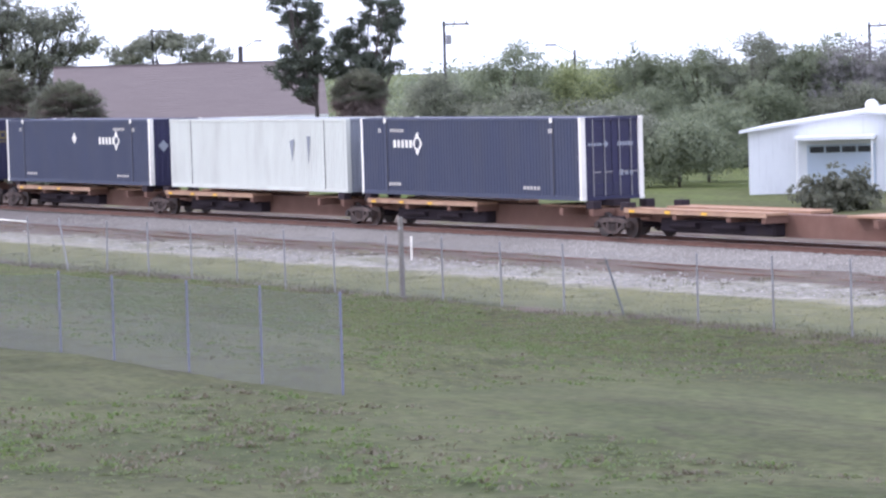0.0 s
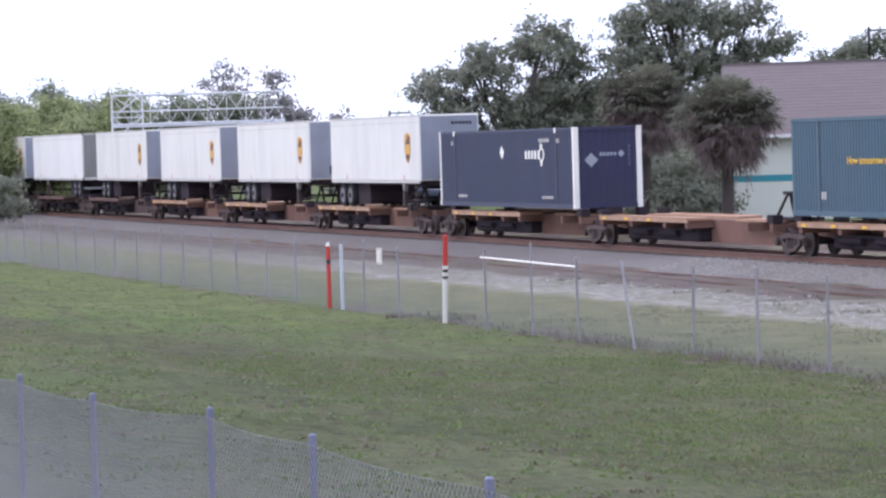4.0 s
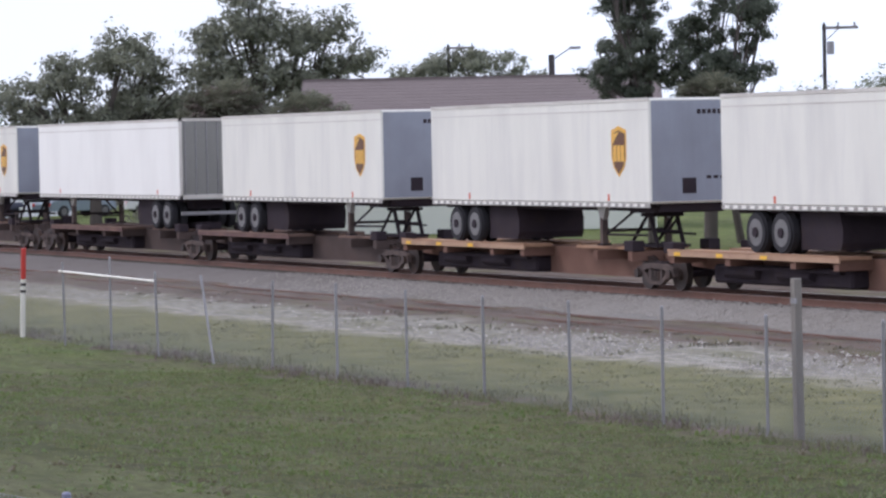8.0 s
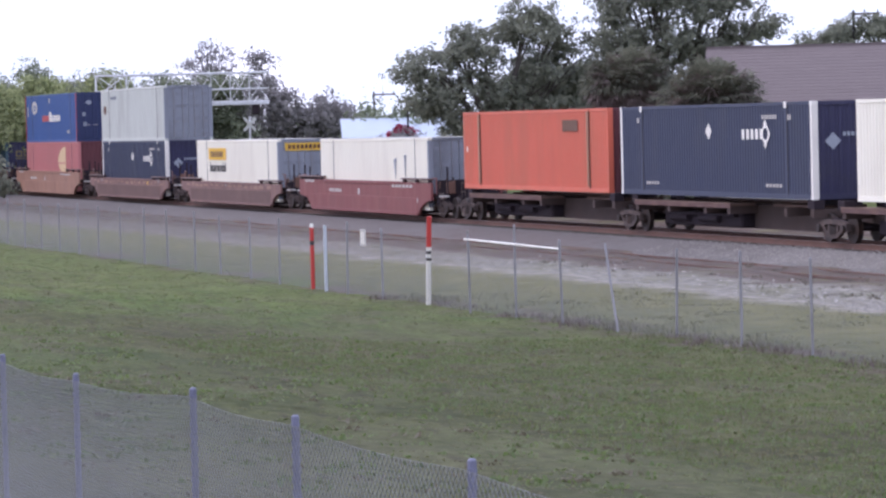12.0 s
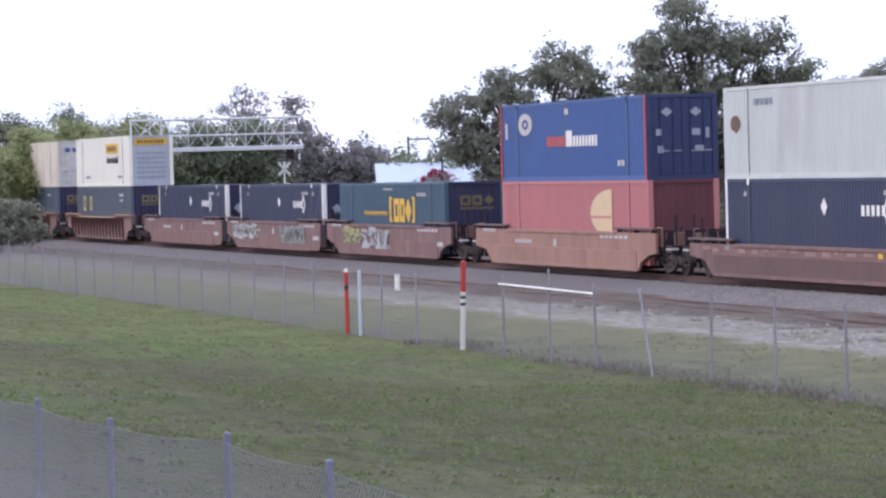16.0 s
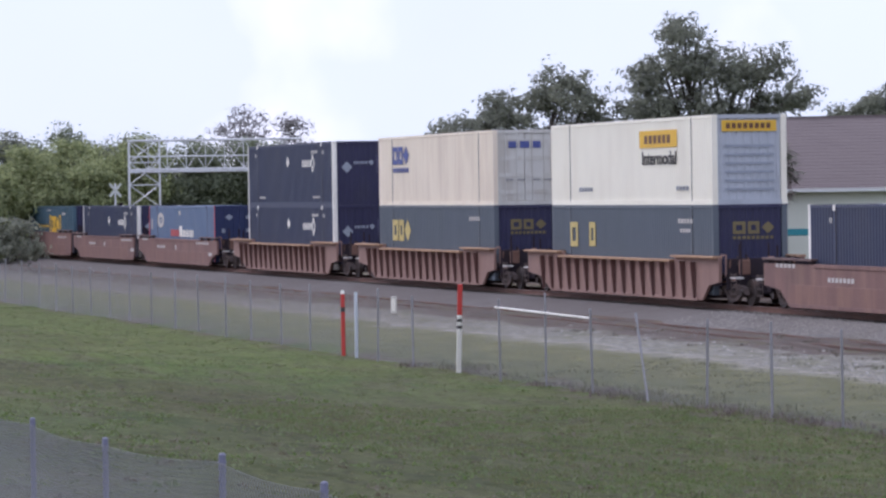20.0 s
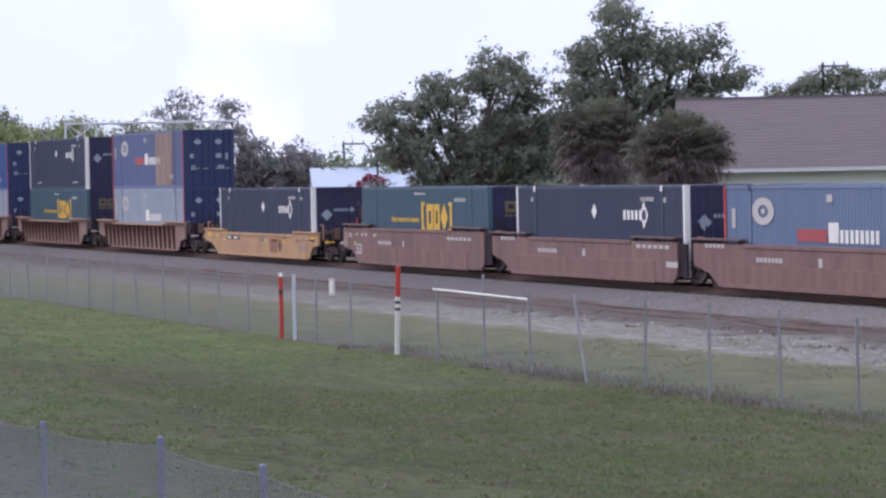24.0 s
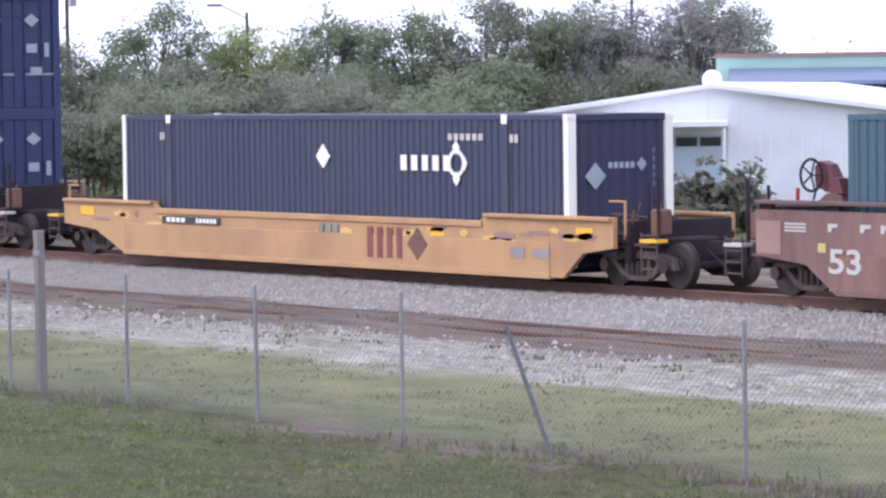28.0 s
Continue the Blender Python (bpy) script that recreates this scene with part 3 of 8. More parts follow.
# ---- building helpers ----
def box(bm, x0, x1, y0, y1, z0, z1, bevel=0.0):
    r = bmesh.ops.create_cube(bm, size=1.0)
    for v in r["verts"]:
        v.co = Vector((x0 + (v.co.x + 0.5) * (x1 - x0), y0 + (v.co.y + 0.5) * (y1 - y0), z0 + (v.co.z + 0.5) * (z1 - z0)))
    if bevel:
        es = list({e for v in r["verts"] for e in v.link_edges})
        bmesh.ops.bevel(bm, geom=es, offset=bevel, segments=1, affect="EDGES")
    return bm


def rod(bm, a, b, r, n=8, r2=None):
    a, b = Vector(a), Vector(b)
    d = b - a
    q = bmesh.ops.create_cone(bm, cap_ends=True, segments=n, radius1=r, radius2=r if r2 is None else r2, depth=d.length)
    m = Matrix.Translation((a + b) / 2) @ d.to_track_quat("Z", "Y").to_matrix().to_4x4()
    bmesh.ops.transform(bm, matrix=m, verts=q["verts"])
    return bm


def prism(bm, outline, y0, y1):
    """An outline in x and z, carried from y0 to y1."""
    a = [bm.verts.new((x, y0, z)) for x, z in outline]
    b = [bm.verts.new((x, y1, z)) for x, z in outline]
    bm.faces.new(a)
    bm.faces.new(b[::-1])
    for i in range(len(a)):
        j = (i + 1) % len(a)
        bm.faces.new((a[j], a[i], b[i], b[j]))
    bmesh.ops.recalc_face_normals(bm, faces=bm.faces)
    return bm


def part(name, bm, material, parent=None, label="", smooth=False):
    """Links a bmesh as one mesh object under a thing or a part."""
    me = bpy.data.meshes.new(name)
    bm.to_mesh(me)
    bm.free()
    me.materials.append(material)
    if smooth:
        me.polygons.foreach_set("use_smooth", [True] * len(me.polygons))
    ob = new(name, me)
    ob.parent = parent
    return tagged(ob, label)


def bx(name, dims, material, parent=None, label="", bevel=0.0):
    return part(name, box(bmesh.new(), *dims, bevel), material, parent, label)


def raw(name, verts, faces, material, parent=None, label=""):
    me = bpy.data.meshes.new(name)
    me.from_pydata(verts, [], faces)
    me.materials.append(material)
    ob = new(name, me)
    ob.parent = parent
    return tagged(ob, label)


def tri_mesh(name, co, idx, size, material, parent=None, label=""):
    """A mesh of many small polygons of one size (3 or 4 corners), from arrays."""
    me = bpy.data.meshes.new(name)
    me.vertices.add(len(co))
    me.vertices.foreach_set("co", np.asarray(co, np.float32).ravel())
    k = len(idx)
    me.loops.add(k * size)
    me.loops.foreach_set("vertex_index", np.asarray(idx, np.int32).ravel())
    me.polygons.add(k)
    me.polygons.foreach_set("loop_start", np.arange(0, k * size, size, dtype=np.int32))
    me.update(calc_edges=True)
    me.materials.append(material)
    ob = new(name, me)
    ob.parent = parent
    return tagged(ob, label)


def thing(name, label, category, m=None, group="", kind=""):
    ob = new(name)
    ob.empty_display_size = 0.3
    if m is not None:
        ob.matrix_world = m
    return tagged(ob, label, category, group, kind)


def words(name, text, size, material, parent, at, width=None, label=""):
    """Lettering on a face towards -Y, from the built-in font, as a thin mesh. at: left, depth, base."""
    cu = bpy.data.curves.new(name, "FONT")
    cu.body, cu.size, cu.extrude, cu.offset = text, size, 0.004, size * 0.022
    tmp = new(name, cu)
    me = bpy.data.meshes.new_from_object(tmp.evaluated_get(bpy.context.evaluated_depsgraph_get()))
    bpy.data.objects.remove(tmp)
    bpy.data.curves.remove(cu)
    n = len(me.vertices)
    co = np.empty(n * 3, np.float32)
    me.vertices.foreach_get("co", co)
    co = co.reshape(-1, 3)
    s = width / max(1e-6, float(co[:, 0].max())) if width else 1.0
    out = np.stack([at[0] + co[:, 0] * s, at[1] - co[:, 2], at[2] + co[:, 1]], 1)
    me.vertices.foreach_set("co", out.astype(np.float32).ravel())
    me.materials.clear()
    me.materials.append(material)
    ob = new(name, me)
    ob.parent = parent
    return tagged(ob, label)


def patch(name, polys, y, material, parent, label="", thick=0.006, each=False):
    """Flat painted shapes on a face towards -Y: outlines in x and z."""
    if each:
        return [patch(name, [p], y, material, parent, label, thick) for p in polys]
    bm = bmesh.new()
    for i, p in enumerate(polys):
        prism(bm, p, y - thick - 0.0012 * (i % 12), y)
    return part(name, bm, material, parent, label)


def patch_end(name, polys, x, material, parent, label="", thick=0.006, each=False):
    """Flat painted shapes on a face towards +X: outlines in y and z."""
    if each:
        return [patch_end(name, [p], x, material, parent, label, thick) for p in polys]
    bm = bmesh.new()
    for k, p in enumerate(polys):
        a = [bm.verts.new((x, yy, zz)) for yy, zz in p]
        b = [bm.verts.new((x + thick + 0.0012 * (k % 12), yy, zz)) for yy, zz in p]
        bm.faces.new(a)
        bm.faces.new(b[::-1])
        for i in range(len(a)):
            j = (i + 1) % len(a)
            bm.faces.new((a[j], a[i], b[i], b[j]))
    bmesh.ops.recalc_face_normals(bm, faces=bm.faces)
    return part(name, bm, material, parent, label)


def rect(x0, x1, z0, z1):
    return [(x0, z0), (x1, z0), (x1, z1), (x0, z1)]


def oval(cx, cz, rx, rz, n=16, a0=0.0, a1=360.0):
    return [(cx + rx * math.cos(radians(a0 + (a1 - a0) * i / n)), cz + rz * math.sin(radians(a0 + (a1 - a0) * i / n))) for i in range(n if a1 - a0 >= 360 else n + 1)]


def ring(name, cx, cz, r0, r1, squash, y, material, parent):
    """A flat painted ring on a face towards -Y, as one solid."""
    bm, n = bmesh.new(), 24
    loops = [[bm.verts.new((cx + r * math.cos(2 * math.pi * i / n), yy, cz + squash * r * math.sin(2 * math.pi * i / n))) for i in range(n)] for r, yy in ((r0, y), (r1, y), (r1, y - 0.006), (r0, y - 0.006))]
    for a, b in zip(loops, loops[1:] + loops[:1]):
        for i in range(n):
            bm.faces.new((a[i], a[(i + 1) % n], b[(i + 1) % n], b[i]))
    bmesh.ops.recalc_face_normals(bm, faces=bm.faces)
    return part(name, bm, material, parent)


def bars(x0, x1, z0, z1, n, gap=0.3):
    """Unreadable writing: a row of plain bars."""
    w = (x1 - x0) / n
    return [rect(x0 + i * w, x0 + (i + 1 - gap) * w, z0, z1) for i in range(n)]


def hollow(x0, x1, z0, z1, t):
    """A plain hollow block: four bars round an opening."""
    return [rect(x0, x0 + t, z0, z1), rect(x1 - t, x1, z0, z1), rect(x0 + t, x1 - t, z1 - t, z1), rect(x0 + t, x1 - t, z0, z0 + t)]


# ---- the ground ----
TRACK_Y, RAIL_Z = 42.1, 0.55


def ground_z(x, y):
    """Low bank on the near side, level by the fence, a touch higher beyond the track."""
    k = min(1.0, max(0.0, (y - 6.0) / 17.0))
    k = k * k * (3 - 2 * k)
    z = 0.85 + (0.05 - 0.85) * k
    if y > 44:
        z += 0.75 * min(1.0, (y - 44) / 14.0)
    if -160 < x < 60 and -40 < y < 40:
        z += 0.09 * noise.noise((x * 0.22, y * 0.30, 0.0)) + 0.035 * noise.noise((x * 1.3, y * 1.3, 3.0))
    if -90 < x < -8 and 8 < y < 24.6:
        k = min(1.0, max(0.0, 0.55 + 1.2 * noise.noise((x * 0.11, y * 0.14, 5.0)))) * min(1.0, (24.6 - y) * 1.5)
        z += k * (0.050 * noise.noise((x * 2.7, y * 2.2, 9.0)) + 0.030 * noise.noise((x * 6.1, y * 5.0, 2.0)))
    return z


def spaced(stops):
    out = []
    for a, b, step in stops:
        k = max(1, round((b - a) / step))
        out += [a + (b - a) * i / k for i in range(k)]
    return out + [stops[-1][1]]


gx = spaced([(-3000, -700, 460), (-700, -240, 92), (-240, -130, 5), (-130, -88, 1.0), (-88, -60, 0.3), (-60, -14, 0.17), (-14, -8, 1.0), (-8, 60, 6), (60, 700, 128), (700, 3000, 460)])
gy = spaced([(-3000, -300, 540), (-300, -40, 65), (-40, 4, 5), (4, 8, 0.9), (8, 24.6, 0.17), (24.6, 40, 0.9), (40, 120, 8), (120, 700, 116), (700, 3000, 460)])
gv = [(x, y, ground_z(x, y)) for y in gy for x in gx]
gw = len(gx)
gf = [(j * gw + i, j * gw + i + 1, (j + 1) * gw + i + 1, (j + 1) * gw + i) for j in range(len(gy) - 1) for i in range(gw - 1)]
tagged(raw("ground", gv, gf, M["ground"]), "mown grass bank with sandy and dirt strips beside the track", "ground", kind="structure")

# ballast bed, both rails, the ties
prof = [(38.6, 0.03), (40.55, 0.36), (43.65, 0.36), (46.4, 0.10)]
bx_x = spaced([(-420, -140, 4), (-140, -20, 0.6), (-20, 80, 4)])
bv = [(x, y + (0.10 * noise.noise((x * 0.9, k * 3.1, 1.0)) if k in (0, 3) else 0), z + 0.02 * noise.noise((x * 2.3, k * 5.0, 7.0))) for x in bx_x for k, (y, z) in enumerate(prof)]
bf = [(i * 4 + k, i * 4 + k + 1, (i + 1) * 4 + k + 1, (i + 1) * 4 + k) for i in range(len(bx_x) - 1) for k in range(3)]
bf = [f[::-1] for f in bf]
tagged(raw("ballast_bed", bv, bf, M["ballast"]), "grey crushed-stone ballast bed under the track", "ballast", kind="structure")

track = thing("railway_track", "single railway track with rusty rails on timber ties", "railway track", kind="structure")


def rail_bm(y, top, x0=-420, x1=80):
    bm = bmesh.new()
    box(bm, x0, x1, y - 0.07, y + 0.07, top - 0.17, top - 0.14)
    box(bm, x0, x1, y - 0.012, y + 0.012, top - 0.14, top - 0.045)
    box(bm, x0, x1, y - 0.036, y + 0.036, top - 0.045, top - 0.004)
    return bm


for y in (TRACK_Y - 0.755, TRACK_Y + 0.755):
    r = part("rail", rail_bm(y, RAIL_Z), M["rail"], track, "rusty steel rail")
    bx("rail_head", (-420, 80, y - 0.03, y + 0.03, RAIL_Z - 0.004, RAIL_Z), M["rail_top"], r, "worn bright rail head")
tie_me = None
for i in range(300):
    x = -150 + i * 0.53
    if tie_me is None:
        t_ob = bx("tie", (-0.115, 0.115, -1.3, 1.3, -0.17, 0.0), M["tie"], track, bevel=0.012)
        tie_me = t_ob.data
    else:
        t_ob = new("tie", tie_me)
        t_ob.parent = track
    t_ob.matrix_world = pose(x, TRACK_Y + random.uniform(-0.05, 0.05), RAIL_Z - 0.168, 0, 0, random.uniform(-1.5, 1.5))
bm = bmesh.new()
for i in range(120):
    box(bm, -150.5 - i * 0.53 - 0.23, -150.5 - i * 0.53, TRACK_Y - 1.3, TRACK_Y + 1.3, RAIL_Z - 0.34, RAIL_Z - 0.168)
for i in range(160):
    box(bm, 9.2 + i * 0.53 - 0.23, 9.2 + i * 0.53, TRACK_Y - 1.3, TRACK_Y + 1.3, RAIL_Z - 0.34, RAIL_Z - 0.168)
tagged(part("far_ties", bm, M["tie"], track, "timber ties further along the track"), kind="stuff")

old = thing("old_siding", "rusty half-buried siding rails in brown dirt", "railway track", kind="structure")
for y in (36.7, 38.13):
    part("rail", rail_bm(y, 0.085, -160, 10), M["sill_tan"], old)

# loose stones on the ballast, grass blades and weeds
rs = np.random.RandomState(4)


def stones(n, x0, x1, prof_z, y0, y1, size, material, name, label):
    t = np.array([(1, 0, 0), (0, 1, 0), (-1, 0, 0), (0, -1, 0), (0, 0, 1)], float)
    f = np.array([(0, 1, 4), (1, 2, 4), (2, 3, 4), (3, 0, 4)])
    x = x1 - (x1 - x0) * rs.uniform(0, 1, n) ** 1.0
    x = np.where(rs.uniform(0, 1, n) > (x + 112) / 50, x1 + (x - x1) * 0.55, x)
    y = rs.uniform(y0, y1, n)
    z = np.interp(y, *prof_z)
    s = rs.uniform(0.5, 1.3, n) * size
    a = rs.uniform(0, 6.28, n)
    co = t[None] * (s[:, None, None] * rs.uniform(0.6, 1.3, (n, 5, 3)))
    ca, sa_ = np.cos(a)[:, None], np.sin(a)[:, None]
    co = np.stack([co[..., 0] * ca - co[..., 1] * sa_ + x[:, None], co[..., 0] * sa_ + co[..., 1] * ca + y[:, None], co[..., 2] + z[:, None]], -1)
    idx = (f[None] + 5 * np.arange(n)[:, None, None]).reshape(-1, 3)
    return tagged(tri_mesh(name, co.reshape(-1, 3), idx, 3, material, None, label), category="stones", kind="stuff")


stones(26000, -104, -20, ([38.6, 40.55, 43.6], [0.03, 0.36, 0.36]), 38.4, 41.2, 0.042, M["stone"], "ballast_stones", "loose grey crushed stones along the ballast shoulder")
stones(5000, -62, -18, ([38.6, 40.55, 43.6], [0.03, 0.36, 0.36]), 38.3, 41.0, 0.055, M["mid_stone"], "ballast_stones", "larger grey stones on the ballast shoulder")
stones(3500, -110, -20, ([30, 36], [0.04, 0.04]), 31.4, 34.6, 0.036, M["stone"], "scattered_gravel", "pale gravel scattered over a sandy strip")
stones(2200, -70, -20, ([30, 36], [0.05, 0.05]), 31.2, 34.8, 0.05, M["mid_stone"], "sandy_strip_stones", "larger grey stones on the sandy strip")
stones(600, -110, -20, ([30, 36], [0.05, 0.05]), 31.6, 35.6, 0.048, M["pale_stone"], "pale_stones", "larger pale stones on the sandy strip")


def clods(n, area, size, material, name, label, seed, patchy=0.0, per=13, lean_of=(1.1, 1.5), slim=1.0):
    """Low leafy clumps of mown turf, thick in patches and thin between them."""
    r = np.random.RandomState(seed)
    x0, x1, y0, y1 = area
    cs = []
    while len(cs) < n:
        x, y = r.uniform(x0, x1), r.uniform(y0, y1)
        if r.uniform() < 0.55 + patchy * noise.noise((x * 0.33, y * 0.42, float(seed))):
            cs.append((x, y, ground_z(x, y)))
    c = np.repeat(np.array(cs), per, 0)
    m = len(c)
    sc = np.repeat(r.uniform(0.6, 1.35, n), per)
    c[:, :2] += r.normal(0, size * 1.5, (m, 2)) * sc[:, None]
    a, lean = r.uniform(0, 6.28, m), r.uniform(*lean_of, m)
    ln, wd = size * sc * r.uniform(0.6, 1.2, m), size * sc * r.uniform(0.25, 0.5, m) * slim
    d, e = np.stack([np.cos(a), np.sin(a)], 1), np.stack([-np.sin(a), np.cos(a)], 1)
    z = c[:, 2] - 0.012
    p = c[:, :2]
    q = p + d * (ln * np.sin(lean))[:, None]
    zt = z + ln * np.cos(lean) + 0.012
    co = np.stack([np.c_[p + e * wd[:, None], z], np.c_[p - e * wd[:, None], z], np.c_[q - e * wd[:, None] * 0.6, zt], np.c_[q + e * wd[:, None] * 0.6, zt]], 1).reshape(-1, 3)
    return tagged(tri_mesh(name, co, np.arange(4 * m).reshape(-1, 4), 4, material, None, label), category="grass", kind="stuff")


NEARER, FURTHER = (-78, -10, 7.0, 24.3), (-135, -74, 6.0, 24.0)
clods(4500, NEARER, 0.027, M["blade"], "mown_grass", "short mown green grass on the bank", 1, 1.1, 9)
clods(4500, NEARER, 0.027, M["olive_blade"], "olive_grass", "yellowish olive turf on the bank", 2, 1.1, 9)
clods(1600, NEARER, 0.028, M["dry_blade"], "dry_grass_patches", "dry brownish patches in the mown grass", 3, 1.3, 9)
clods(1300, (-66, -10, 7.0, 24.3), 0.062, M["blade"], "grass_tufts", "raised tufts of mown green grass on the bank", 21, 2.2, 9, (0.7, 1.35))
clods(1100, (-66, -10, 7.0, 24.3), 0.062, M["lush_blade"], "lush_grass_tufts", "brighter green tufts in the mown grass", 22, 2.2, 9, (0.7, 1.35))
clods(300, (-56, -10, 7.0, 24.3), 0.062, M["dry_blade"], "dry_grass_tufts", "dry brownish tufts in the mown grass", 23, 2.4, 9, (0.7, 1.35))
clods(900, (-135, -66, 6.0, 24.0), 0.042, M["lush_blade"], "lush_grass_tufts", "bright green tufts further along the bank", 24, 2.0, 9, (0.9, 1.4))
TURF = (-64, -18, 14.0, 24.3)
clods(3500, TURF, 0.042, M["lush_blade"], "lush_turf", "rough bright green turf on the bank", 34, 1.8, 8, (0.25, 1.05), 0.45)
clods(7000, TURF, 0.040, M["blade"], "rough_turf", "rough upright green turf on the bank", 31, 1.4, 8, (0.25, 1.05), 0.45)
clods(4000, TURF, 0.040, M["olive_blade"], "olive_turf", "rough upright olive turf on the bank", 32, 1.4, 8, (0.25, 1.05), 0.45)
clods(1600, TURF, 0.040, M["dry_blade"], "dry_turf", "rough dry brown turf on the bank", 33, 1.8, 8, (0.25, 1.05), 0.45)
clods(200, (-60, -14, 15.0, 24.0), 0.050, M["blade"], "grass_tussocks", "green tussocks near the foot of the fence", 11, 1.4)
clods(4000, FURTHER, 0.038, M["blade"], "mown_grass", "short mown green grass on the bank", 4, 1.0, 9)
clods(4000, FURTHER, 0.038, M["olive_blade"], "olive_grass", "yellowish olive turf on the bank", 5, 1.0, 9)
clods(4000, (-14, 30, -18.0, 5.0), 0.05, M["blade"], "mown_grass", "short mown grass on the near side of the bank", 6, 0.9)
clods(1600, (-14, 30, -18.0, 5.0), 0.07, M["dry_blade"], "dry_grass_tufts", "dry brownish tufts on the near side of the bank", 29, 2.0, 9, (0.7, 1.35))
clods(1600, (-14, 30, -18.0, 5.0), 0.07, M["lush_blade"], "lush_grass_tufts", "brighter green tufts on the near side of the bank", 30, 2.0, 9, (0.7, 1.35))
clods(240, (-84, -14, 24.0, 24.8), 0.10, M["red_weed"], "fence_weeds", "brown dry weeds along the foot of the fence", 7, 1.6, 14, (0.1, 1.0), 0.3)
clods(230, (-84, -14, 24.0, 25.4), 0.12, M["rough_blade"], "green_fence_weeds", "green weeds along the foot of the fence", 8, 1.6, 14, (0.1, 1.0), 0.3)
clods(1500, (-82, -14, 24.9, 31.2), 0.07, M["rough_blade"], "tall_rough_grass", "rough grass between fence and track", 25, 2.0, 8, (0.9, 1.4), 0.5)
clods(3, (-52.7, -51.5, 32.8, 33.6), 0.20, M["rough_blade"], "tall_weeds", "tall thin green weeds in the stony strip", 27, 0.5, 9, (0.2, 1.1), 0.12)
clods(3, (-57.8, -56.4, 37.0, 38.0), 0.20, M["rough_blade"], "tall_weeds", "tall thin green weeds beside the siding", 28, 0.5, 9, (0.2, 1.1), 0.12)
clods(140, (-82, -14, 31.0, 35.6), 0.09, M["rough_blade"], "strip_grass", "sparse grass growing over the stony strip", 26, 1.9, 10, (0.2, 1.2), 0.35)
clods(3000, (-110, -18, 25.4, 31.2), 0.018, M["olive_blade"], "rough_grass", "rough greyish grass between fence and track", 9, 0.8, 8)
clods(200, (-100, -18, 33.0, 38.2), 0.06, M["dry_blade"], "track_weeds", "dry weeds in the dirt beside the track", 10, 1.0, lean_of=(0.3, 1.2))


# ---- fences ----
def chain_link(name, x0, x1, y_of, z0, z1, pitch, wire, parent, label, sag=None):
    """Two families of slanting wires between the ground and the top edge."""
    h = z1 - z0
    step = pitch * 1.4142
    k = int((x1 - x0 + h) / step)
    st = x0 - h + step * np.arange(k + 1)
    co, idx = [], []
    base = 0
    for s in (1, -1):
        for a in st:
            xa, xb = (a, a + h) if s > 0 else (a + h, a)
            za, zb = z0, z1
            if xa < x0:
                za, xa = z0 + (x0 - xa), x0
            if xb < x0:
                zb, xb = z0 + h - (x0 - xb), x0
            if xa > x1:
                za, xa = z0 + (xa - x1), x1
            if xb > x1:
                zb, xb = z1 - (xb - x1), x1
            if zb - za < 0.05:
                continue
            ya, yb = y_of(xa) + 0.004 * s, y_of(xb) + 0.004 * s
            for dx, dy in ((0, -wire), (wire * 0.87, wire * 0.5), (-wire * 0.87, wire * 0.5)):
                co += [(xa + dx, ya + dy, za), (xb + dx, yb + dy, zb - (sag(xb) if sag else 0))]
            for q in range(3):
                w = (q + 1) % 3
                idx.append((base + 2 * q, base + 2 * w, base + 2 * w + 1, base + 2 * q + 1))
            base += 6
    return tagged(tri_mesh(name, co, idx, 4, M["wire"], parent, label))


far_fence = thing("chain_link_fence", "grey chain-link fence with leaning steel posts along the track", "fence", kind="structure")


def far_y(x):
    return 25.35 + 0.01636 * max(x, -76.0)


far_posts = [-75.3, -72.2, -69.25, -62.9, -59.7, -56.55, -53.4, -50.2, -47.1, -43.95, -40.8, -37.65, -34.5, -28.3, -25.1, -22.0, -18.8, -15.6, -12.4, -9.2, -6,
             -82.3, -85.5, -92.3, -95.5, -99.1, -102.3, -106.0, -109.4, -113.0, -116.6, -119.9, -123.3, -126.8, -130.2, -133.8, -137.6, -141.6]
far_posts += [-144.9 - 3.4 * i for i in range(20)]
tall = {-72.2: 2.05, -75.3: 1.86}
for x in far_posts:
    h = tall.get(x, 1.80 + random.uniform(-0.05, 0.06))
    y, lx, ly = far_y(x), random.uniform(-0.07, 0.05), random.uniform(-0.04, 0.04)
    bm = rod(bmesh.new(), (x, y, -0.1), (x + lx, y + ly, h), 0.027, 8)
    rod(bm, (x + lx, y + ly, h), (x + lx, y + ly, h + 0.03), 0.028, 8, 0.016)
    part("fence_post", bm, M["galv"], far_fence)
for x, dx, h, m in ((-66.0, -0.70, 1.80, "galv"), (-31.55, -0.92, 1.52, "dark_galv")):
    part("fence_post", rod(bmesh.new(), (x, far_y(x), -0.1), (x + dx, far_y(x), h), 0.027, 8), M[m], far_fence, "steel fence post that leans over")
part("top_rail", rod(bmesh.new(), (-75.5, far_y(-75.5) - 0.04, 1.68), (-69.3, far_y(-69.3) - 0.04, 1.62), 0.024, 8), M["white"], far_fence, "short white top rail")
chain_link("chain_link_mesh", -150, -6, far_y, 0.06, 1.70, 0.062, 0.0026, far_fence, "galvanised wire mesh", lambda x: 0.05 + 0.04 * math.sin(x * 2.0))
chain_link("chain_link_mesh", -214, -150, far_y, 0.06, 1.70, 0.11, 0.0042, far_fence, "galvanised wire mesh")

